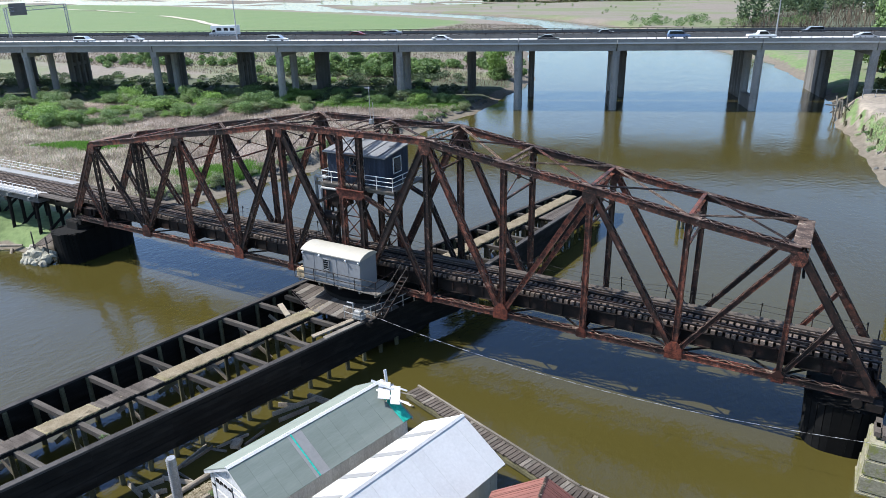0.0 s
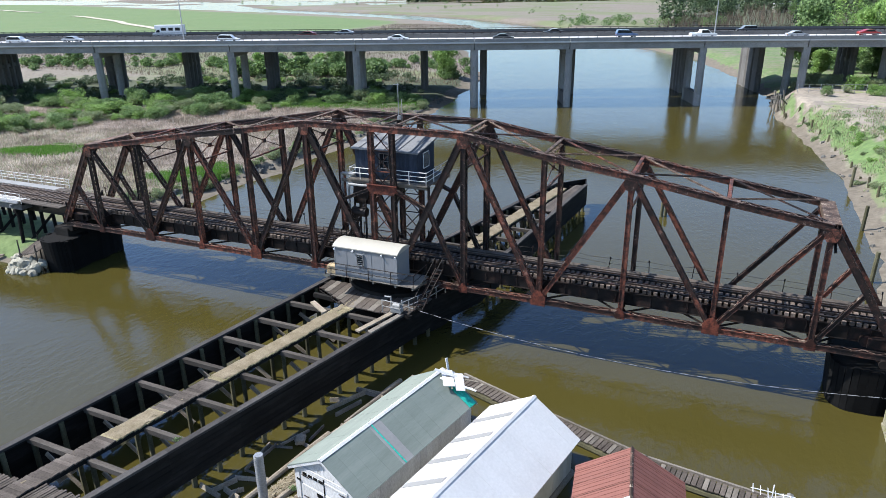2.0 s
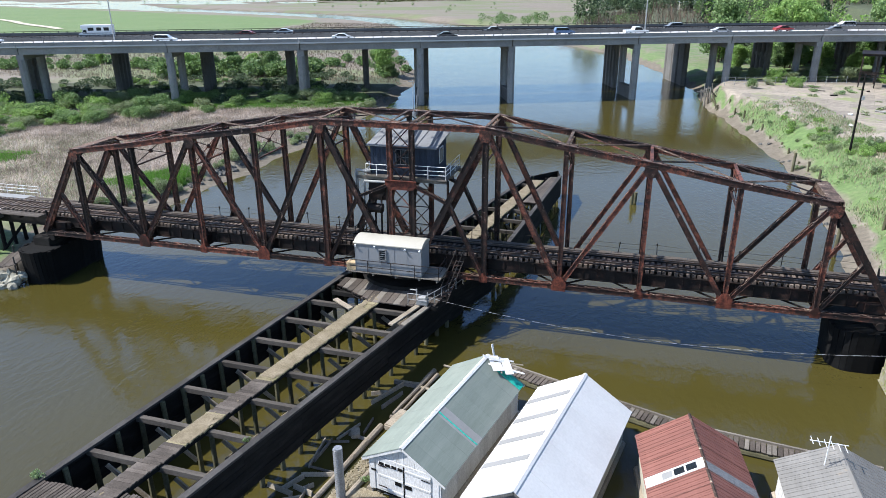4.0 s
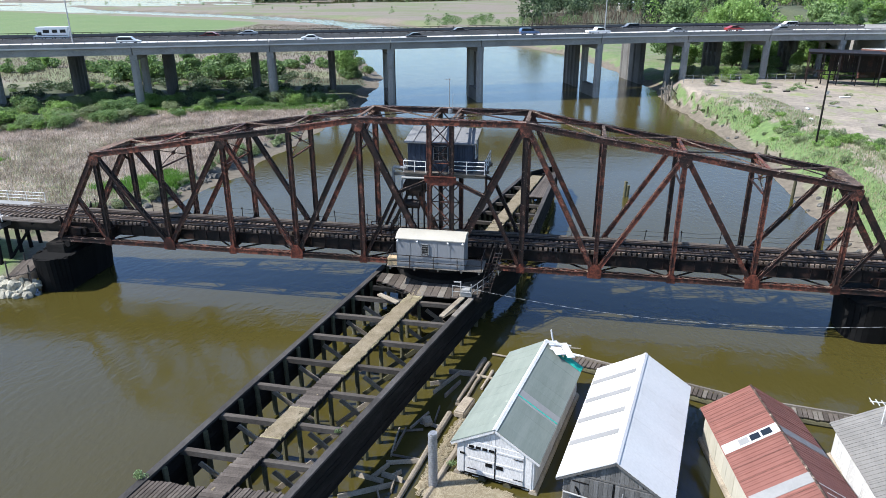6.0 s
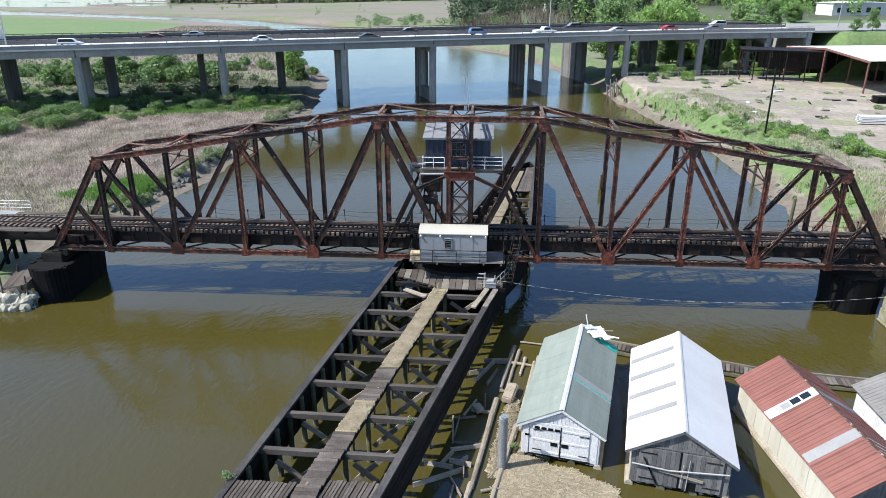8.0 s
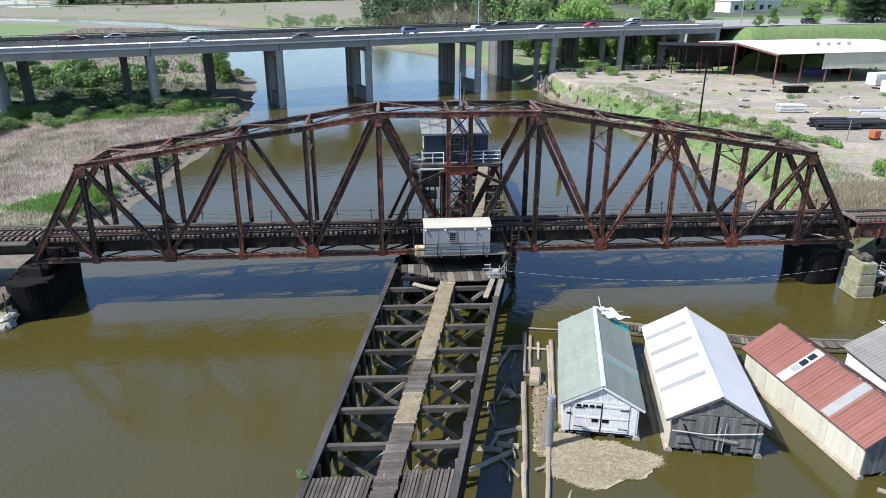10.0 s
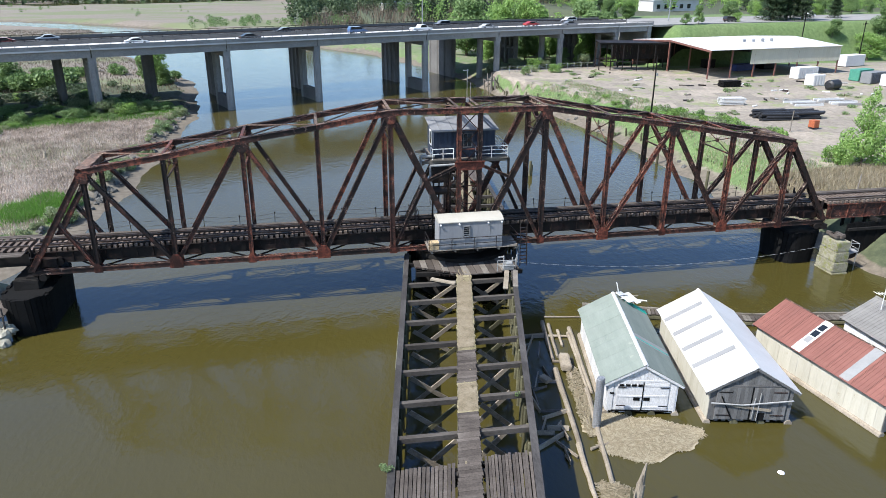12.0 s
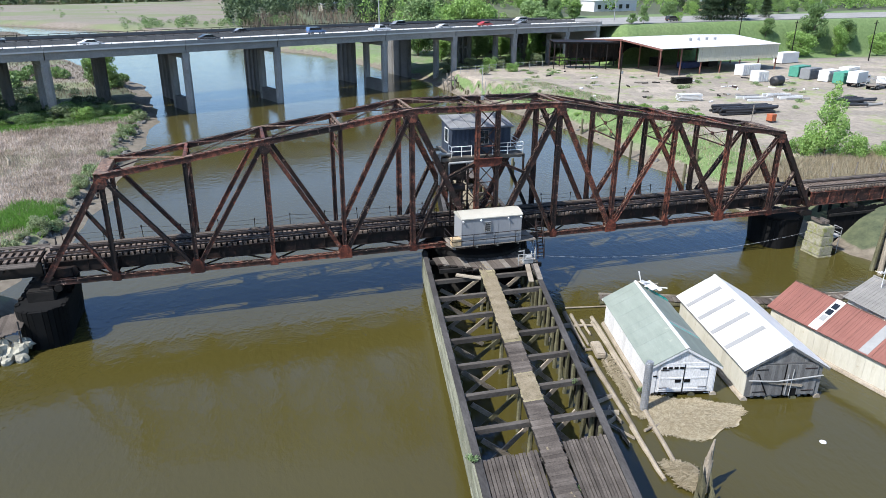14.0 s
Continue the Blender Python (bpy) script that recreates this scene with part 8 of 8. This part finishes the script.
slabs = thing("slab_stack", "long pale concrete slabs laid out in the yard", "slabs", at=(88.5, 63.5, YZ))
for i in range(11):
    b = bmesh.new()
    x0, y0 = (-7.5 if i % 2 else 0.5) + rnd.uniform(-0.6, 0.6), -3 + 0.62 * i
    ln, a = rnd.uniform(5, 7), rnd.uniform(-0.12, 0.02)
    beam(b, (x0, y0, 0.2), (x0 + ln * math.cos(a), y0 + ln * math.sin(a), 0.2), 0.45, 0.34, (0, 0, 1))
    part("slab", b, WHITEROOF if i % 3 else CONCRETE, slabs)
pipes = thing("pipe_pile", "heap of dark and grey pipes near the trucks", "pipes", at=(99.5, 52.5, YZ))
for i in range(20):
    b = bmesh.new()
    x0, y0, z0 = rnd.uniform(-6, 1), rnd.uniform(-3, 3), 0.28 + (i % 3) * 0.4
    ln, a = rnd.uniform(3.5, 6), rnd.uniform(-0.3, 0.2)
    tube(b, (x0, y0, z0), (x0 + ln * math.cos(a), y0 + ln * math.sin(a), z0), 0.25, sides=10)
    part("pipe", b, BLACKPIPE if i % 3 else GREYSTRIP, pipes)


def truck(label, x, y, turn, paint, boxed):
    """A parked lorry with its cab towards +x."""
    ob = thing("truck", label, "truck", at=(x, y, YZ), turn=turn, group="yard trucks")
    b = bmesh.new()
    block(b, (0, 0, 0.75), (7.0, 0.9, 0.25))
    part("chassis", b, RUST_DARK, ob)
    b = bmesh.new()
    prism(b, [(1.6, 0.6), (3.6, 0.6), (3.6, 1.5), (3.2, 2.5), (1.6, 2.6)], -1.1, 1.1)
    bmesh.ops.bevel(b, geom=b.edges, offset=0.08, segments=2, affect="EDGES")
    cab = part("cab", b, paint, ob)
    for e in (-1, 1):
        b = bmesh.new()
        block(b, (2.55, e * 1.11, 2.0), (1.0, 0.03, 0.6))
        part("side_window", b, DARKGLASS, cab)
    b = bmesh.new()
    beam(b, (3.59, 0, 1.55), (3.27, 0, 2.38), 1.9, 0.04, (0, 1, 0))
    part("windscreen", b, DARKGLASS, cab)
    b = bmesh.new()
    if boxed:
        block(b, (-1.0, 0, 2.2), (5.0, 2.4, 2.5))
        bmesh.ops.bevel(b, geom=b.edges, offset=0.05, segments=1, affect="EDGES")
        part("cargo_box", b, WHITEROOF, ob)
    else:
        block(b, (-1.0, 0, 1.0), (5.0, 2.4, 0.2))
        part("flatbed", b, WOOD_GREY, ob)
        for k in range(9):
            for e in (-1, 1):
                b = bmesh.new()
                block(b, (-3.4 + 0.6 * k, e * 1.17, 1.85), (0.09, 0.07, 1.6))
                part("stake", b, GALV, ob)
    for wx in (-2.6, -1.7, 2.6):
        for e in (-1, 1):
            b = bmesh.new()
            tube(b, (wx, e * 0.8, 0.48), (wx, e * 1.12, 0.48), 0.48, sides=14)
            wheel = part("wheel", b, TYRE, ob)
            b = bmesh.new()
            tube(b, (wx, e * 1.11, 0.48), (wx, e * 1.14, 0.48), 0.26, sides=10)
            part("rim", b, GALV, wheel)


truck("white box lorry parked beside the containers", 121.5, 73.5, 20, PAINTS["white"], True)
truck("white flatbed lorry with staked sides in the yard", 122.5, 69.0, 20, PAINTS["white"], False)
truck("silver flatbed lorry parked in the yard", 126.5, 66.0, 20, PAINTS["silver"], False)
for i in range(70):
    x, y = rnd.uniform(36, 112), rnd.uniform(52, 122)
    d = float(shore(np.array([x]), np.array([y]))[0][0])
    if d < 13 or (x > 76 and y > 93) or y > hw_y(x) - 14:
        continue
    s = rnd.uniform(0.3, 1.3)
    b = bmesh.new()
    a = rnd.uniform(0, 3.1)
    beam(b, (-s * math.cos(a), -s * math.sin(a), 0.12), (s * math.cos(a), s * math.sin(a), 0.14), rnd.uniform(0.2, 0.6), rnd.uniform(0.12, 0.3), (0, 0.4, 0.1))
    thing("yard_scrap", "scrap of timber or concrete lying in the yard", "scrap", b, rnd.choice((CONCRETE, WOOD_GREY, WHITEBOARD, RUST_DARK)), group="yard scraps", at=(x, y, ground_z(x, y)))
weeds = Scatter([plant("weed", "weedy clump growing through the yard", "weeds", 80 + i, 0.6, 0.9, 420, 0.1, (LEAF_GREY, GRASS)[i], 0, 0.05, 8, 0.5, "yard weeds") for i in range(2)])
for i in range(70):
    x, y = rnd.uniform(34, 110), rnd.uniform(50, 122)
    if float(shore(np.array([x]), np.array([y]))[0][0]) < 11 or (x > 82 and y > 99) or y > hw_y(x) - 10:
        continue
    weeds.put(i, x, y, rnd.uniform(0.5, 1.3), rnd.uniform(0, 360), -0.12)
for x, y, z, s in ((FL_S(-31.5) - 0.3, -31.5, 3.55, 0.7), (FR_S(-25.5) - 0.7, -25.5, 3.3, 0.5), (mid_s(-35) + 0.9, -35, 3.25, 0.55), (4.3, -23.6, 0.3, 0.6), (5.4, -22.8, 0.3, 0.5)):
    m = pose(x, y, z - 0.05, 0, 0, 50 * x) @ Matrix.Diagonal((0.6 * s, 0.6 * s, s, 1))
    copy_thing(weeds.kinds[1], m).matrix_world = m
# edge posts and the broken timber corner of the old wharf
for i in range(20):
    y = 115 - i * 1.3 if i < 9 else 103 - (i - 9) * 5.2
    xx = bank_x(y, (1.0 if y > 103 else 3.0), 70, 20, -0.3)
    b = bmesh.new()
    h = rnd.uniform(0.4, 1.5)
    z0 = ground_z(xx, y)
    tube(b, (xx, y, z0 - 1), (xx + rnd.uniform(-0.2, 0.2), y, z0 + h), 0.2, 0.17, 7)
    thing("wharf_post", "rotting wharf post in the bank", "post", b, PILE, group="wharf posts")
wh = thing("broken_wharf", "collapsed grey timber corner of an old wharf", "wharf")
for i in range(14):
    b = bmesh.new()
    x, y = 33.2 + rnd.uniform(-1.5, 1.8), 113 + rnd.uniform(-3, 5)
    if i % 2:
        tube(b, (x, y, -1), (x + rnd.uniform(-0.7, 0.3), y, rnd.uniform(2.5, 5.2)), 0.18, 0.15, 7)
    else:
        beam(b, (x, y, rnd.uniform(1, 4.4)), (x - rnd.uniform(1, 2.5), y + rnd.uniform(-2, 2), rnd.uniform(0.8, 4)), 0.2, 0.25)
    part("timber", b, WOOD_GREY, wh)
fen = thing("wire_fence", "wire fence on grey posts at the yard's end", "fence")
for i in range(13):
    b = bmesh.new()
    tube(b, (36 + i * 2.2, 117 + i * 0.6, 3.8), (36 + i * 2.2, 117 + i * 0.6, 5.9), 0.06, sides=6)
    part("post", b, GALV, fen)
for z in (4.5, 5.1, 5.8):
    b = bmesh.new()
    tube(b, (36, 117, z), (62.4, 124.2, z), 0.02, sides=4)
    part("wire", b, GALV, fen)
# utility poles
upole = thing("utility_pole", "dark timber utility pole on the bank", "utility pole", group="utility poles")
b = bmesh.new()
tube(b, (0, 0, 0), (0, 0, 11.5), 0.17, 0.12, 8)
part("pole", b, WOOD_DARK, upole)
b = bmesh.new()
block(b, (0.25, 0, 8.2), (0.4, 0.3, 0.5))
part("meter_box", b, GALV, upole)
upole.matrix_world = pose(48.2, 57.8, 3.2)
tp = thing("utility_pole", "timber utility pole with crossarm by the road", "utility pole", group="road poles")
b = bmesh.new()
tube(b, (0, 0, 0), (0, 0, 12), 0.18, 0.13, 8)
part("pole", b, WOOD_DARK, tp)
b = bmesh.new()
block(b, (0, 0, 11.2), (2.6, 0.14, 0.16))
for e in (-1.1, -0.4, 0.4, 1.1):
    block(b, (e, 0, 11.4), (0.1, 0.1, 0.22))
part("crossarm", b, WOOD_DARK, tp)
tp.matrix_world = pose(153, 131, ground_z(153, 131), 0, 0, 20)
for x, y in ((170, 117), (139, 140), (189, 127)):
    copy_thing(tp, pose(x, y, ground_z(x, y), 0, 0, 20))
# rusty poles and brush by the railway on the yard side
for x, y, h in ((63.8, 39.6, 3.5), (48.9, 6.6, 2.5), (53.5, 7.2, 2.2), (57.5, 7.2, 2.2), (61.3, 7.1, 2.2), (67.0, 7.0, 2.3)):
    b = bmesh.new()
    tube(b, (x, y, ground_z(x, y) - 0.3), (x + 0.1, y, ground_z(x, y) + h), 0.1, 0.08, 7)
    thing("fence_post", "weathered fence post beside the railway", "post", b, WOOD_GREY, group="fence posts")

# pale farm tracks over the meadow
for pts in (((-684, 422), (-610, 411), (-525, 386)), ((-447, 350), (-418, 341), (-345, 300), (-280, 261))):
    v, f = [], []
    for (ax, ay), (bx, by) in zip(pts, pts[1:]):
        n = int(math.hypot(bx - ax, by - ay) / 4)
        for i in range(n + 1):
            x, y = ax + (bx - ax) * i / n, ay + (by - ay) * i / n + 1.2 * math.sin(0.08 * ax + i * 0.25)
            for e in (-2.2, 2.2):
                v.append((x + 0.4 * e, y + e, 1.48))
    f = [(2 * i, 2 * i + 2, 2 * i + 3, 2 * i + 1) for i in range(len(v) // 2 - 1)]
    tagged(new("farm_track", arrays("farm_track", v, f, TRACK_EARTH)), "pale dry earth track across the meadow", "track", kind="structure")

# ---- far buildings, conifers, sign ----
def barn(x, y, sx, sy, h, rise, wall, roof_m, turn, label):
    ob = thing("warehouse", label, "warehouse", at=(x, y, ground_z(x, y)), turn=turn, group="far buildings")
    b = bmesh.new()
    prism(b, [(-sx / 2, 0), (sx / 2, 0), (sx / 2, h), (-sx / 2, h)], -sy / 2, sy / 2)
    part("wall", b, wall, ob)
    b = bmesh.new()
    prism(b, [(-sx / 2 - 0.4, h), (sx / 2 + 0.4, h), (sx / 2 + 0.4, h + 0.15), (0, h + rise), (-sx / 2 - 0.4, h + 0.15)], -sy / 2 - 0.4, sy / 2 + 0.4)
    part("roof", b, roof_m, ob)
    for i in range(5):
        b = bmesh.new()
        block(b, (-sx / 2 + (i + 0.7) * sx / 6, -sy / 2 - 0.05, h * 0.45), (sx / 14, 0.12, h * 0.4))
        part("window", b, DARKGLASS, ob)


barn(44.6, 387.0, 21, 9, 4.2, 1.3, SHED_WALL, WHITEROOF, 8, "white warehouse with a pale roof before the woods")
barn(136.3, 222.5, 24, 9, 4.2, 0.4, WHITEROOF, WHITEROOF, 14, "long white flat shop building by the road")
barn(179.4, 214.7, 16, 9, 4, 0.4, TANPLY, GREYSTRIP, 12, "pale shop building beyond the road")
conifer = None
for x, y, s in ((137.5, 154.0, 1.0), (144.0, 156.1, 1.05), (141.2, 160.1, 1.1), (148.3, 153.9, 0.9), (169.3, 165.2, 0.62), (172.0, 220.3, 0.9), (201.7, 233.5, 1.0), (275.6, 233.9, 1.1), (106.2, 220.1, 0.8), (218.7, 228.9, 0.9), (236.9, 240.5, 1.0)):
    m = pose(x, y, ground_z(x, y) - 0.3, 0, 0, 40 * s * x) @ Matrix.Diagonal((s, s, s, 1))
    if conifer is None:
        conifer = thing("conifer", "tall dark conifer on the grassy embankment", "tree", group="conifers")
        r = np.random.RandomState(9)
        n = 9000
        t = r.rand(n) ** 0.8
        tier = 1 + 0.25 * np.sin(t * 60)
        rad = 4.2 * (1 - t) ** 0.8 * tier * np.sqrt(r.rand(n))
        a = r.rand(n) * 2 * np.pi
        c = np.stack([rad * np.cos(a), rad * np.sin(a), 1.2 + 18.5 * t - 0.18 * rad], -1)
        u = np.stack([np.cos(a), np.sin(a), -0.35 + 0.3 * r.randn(n)], -1) * r.uniform(0.25, 0.55, (n, 1))
        w = np.stack([-np.sin(a), np.cos(a), 0.3 * r.randn(n)], -1) * r.uniform(0.08, 0.2, (n, 1))
        v = np.stack([c - u, c - w, c + u, c + w], 1).reshape(-1, 3)
        part_of("crown", arrays("crown", v, np.arange(4 * n).reshape(-1, 4), LEAF_DARK), conifer)
        b = bmesh.new()
        tube(b, (0, 0, -0.5), (0, 0, 18), 0.4, 0.05, 8)
        part("trunk", b, BRUSHWOOD, conifer)
        conifer.matrix_world = m
    else:
        copy_thing(conifer, m).matrix_world = m
for x, y, s in ((164.7, 140.8, 1.2), (174.0, 145.7, 1.3), (182.2, 142.1, 1.1), (191.2, 147.9, 1.3), (196.3, 138.4, 1.2), (153.1, 144.4, 0.7), (104.4, 142.1, 0.55), (99.1, 140.3, 0.5), (81.9, 143.0, 0.6), (68.8, 147.0, 0.7), (62.1, 145.4, 0.6), (121.4, 148.6, 0.4), (211.0, 143.3, 1.2), (114.3, 239.8, 1.3), (129.1, 253.7, 1.4), (146.3, 258.8, 1.3), (99.9, 232.3, 1.0), (163.5, 264.3, 1.2)):
    trees.put(rnd.randrange(3), x, y, s, rnd.uniform(0, 360))
for x, y, s in ((47.9, 128.0, 1.0), (52.2, 130.2, 1.1), (44.0, 133.9, 1.0), (58.6, 135.8, 1.2), (65.1, 135.0, 1.1), (39.8, 137.2, 0.9), (36.5, 131.4, 0.8), (73.7, 135.3, 1.0), (45.6, 120.3, 0.6), (50.7, 117.9, 0.7), (41.3, 113.8, 0.6)):
    bushes.put(rnd.randrange(4), x, y, s, rnd.uniform(0, 360))
for i in range(22):
    x = rnd.uniform(32, 92)
    c = off(x, rnd.uniform(27, 46))
    if float(shore(np.array([c.x]), np.array([c.y]))[0][0]) > 9:
        trees.put(rnd.randrange(3), c.x, c.y, rnd.uniform(0.5, 1.05), rnd.uniform(0, 360))
for i in range(30):
    x = rnd.uniform(92, 106) if i < 8 else rnd.uniform(138, 240)
    c = off(x, rnd.uniform(28, 50))
    trees.put(rnd.randrange(3), c.x, c.y, rnd.uniform(0.45, 1.0), rnd.uniform(0, 360), -0.2)
for i in range(18):
    x = rnd.uniform(52, 96)
    c = off(x, rnd.uniform(30, 60))
    if float(shore(np.array([c.x]), np.array([c.y]))[0][0]) > 9:
        trees.put(rnd.randrange(3), c.x, c.y, rnd.uniform(1.3, 1.9), rnd.uniform(0, 360), -0.3)
sg = thing("road_sign", "green overhead road sign on a steel post", "road sign")
c = off(172, 26)
b = bmesh.new()
tube(b, (c.x, c.y, ROAD_Z - 1), (c.x, c.y, ROAD_Z + 9), 0.2, sides=8)
part("pole", b, GALV, sg)
b = bmesh.new()
block(b, (c.x - 0.5, c.y - 0.4, ROAD_Z + 7.2), (5.2, 0.12, 3.2))
pan = part("sign_panel", b, SIGNGREEN, sg)
for z, w in ((8.0, 3.6), (7.2, 2.8), (6.4, 3.8)):
    b = bmesh.new()
    block(b, (c.x - 0.5, c.y - 0.48, ROAD_Z + z), (w, 0.04, 0.42))
    part("text_bar", b, WHITEPIPE, pan)

# ---- stones ----
def stone(r, seed):
    b = bmesh.new()
    rr = random.Random(seed)
    bmesh.ops.create_icosphere(b, subdivisions=2, radius=r)
    for v in b.verts:
        n2 = noise.noise(v.co * (1.4 / r) + Vector((seed, 0, 0)))
        v.co *= 1 + 0.55 * n2
        v.co.z *= 0.72
    bmesh.ops.bevel(b, geom=[], offset=0.01)
    return b


stones = [finish(stone(1.0, i + 1), "boulder", ROCK if i < 4 else ROCK_DARK) for i in range(7)]
for i in range(30):
    x, y, r = rnd.uniform(-43.2, -39.2), -5.7 + rnd.uniform(-0.8, 0.7), rnd.uniform(0.4, 0.85)
    ob = new("boulder", stones[rnd.randrange(4)])
    ob.matrix_world = pose(x, y, 0.1 + 1.3 * max(0, (y + 6.4) / 1.7) * rnd.random(), rnd.uniform(0, 60), rnd.uniform(0, 60), rnd.uniform(0, 360)) @ Matrix.Diagonal((r, r, r, 1))
    tagged(ob, "pale angular boulder at the foot of the pier", "boulder", "pier boulders")
for i in range(120):
    y = rnd.uniform(10, 104)
    d = rnd.uniform(2.4, 4.4)
    xx = bank_x(y, d, -70, -25, 0.3)
    r = rnd.uniform(0.2, 0.6)
    ob = new("boulder", stones[4 + rnd.randrange(3)])
    ob.matrix_world = pose(xx, y, ground_z(xx, y) + 0.05, rnd.uniform(0, 60), rnd.uniform(0, 60), rnd.uniform(0, 360)) @ Matrix.Diagonal((r, r, r, 1))
    tagged(ob, "dark weedy boulder along the marsh edge", "boulder", "marsh boulders")
for i in range(26):
    y = rnd.uniform(-4, 98)
    d = rnd.uniform(0.3, 3.0)
    xx = bank_x(y, d, 70, 22, -0.3)
    r = rnd.uniform(0.15, 0.45)
    ob = new("boulder", stones[4 + rnd.randrange(3)])
    ob.matrix_world = pose(xx, y, ground_z(xx, y) + 0.03, rnd.uniform(0, 60), rnd.uniform(0, 60), rnd.uniform(0, 360)) @ Matrix.Diagonal((r, r, r, 1))
    tagged(ob, "dark boulder at the waterline of the yard bank", "boulder", "bank boulders")
# a bleached snag in the reeds and a fallen log
b = bmesh.new()
tube(b, (-54.5, 53.4, 1.0), (-54.2, 53.3, 2.2), 0.28, 0.22, 7)
tube(b, (-54.2, 53.3, 2.2), (-54.7, 53.5, 3.1), 0.22, 0.05, 6)
tube(b, (-54.2, 53.3, 2.0), (-53.7, 53.3, 2.6), 0.12, 0.03, 5)
thing("snag", "bleached driftwood snag standing in the reeds", "snag", b, LOG)
for x0, y0, x1, y1 in ((-84, 33, -79, 34), (-50, -6.5, -46, -4.5), (-47, -5.2, -45, -7.0)):
    b = bmesh.new()
    tube(b, (x0, y0, ground_z(x0, y0) + 0.3), (x1, y1, ground_z(x1, y1) + 0.4), 0.2, 0.14, 8)
    thing("drift_log", "bleached log lying on the marsh", "log", b, LOG, group="marsh logs")
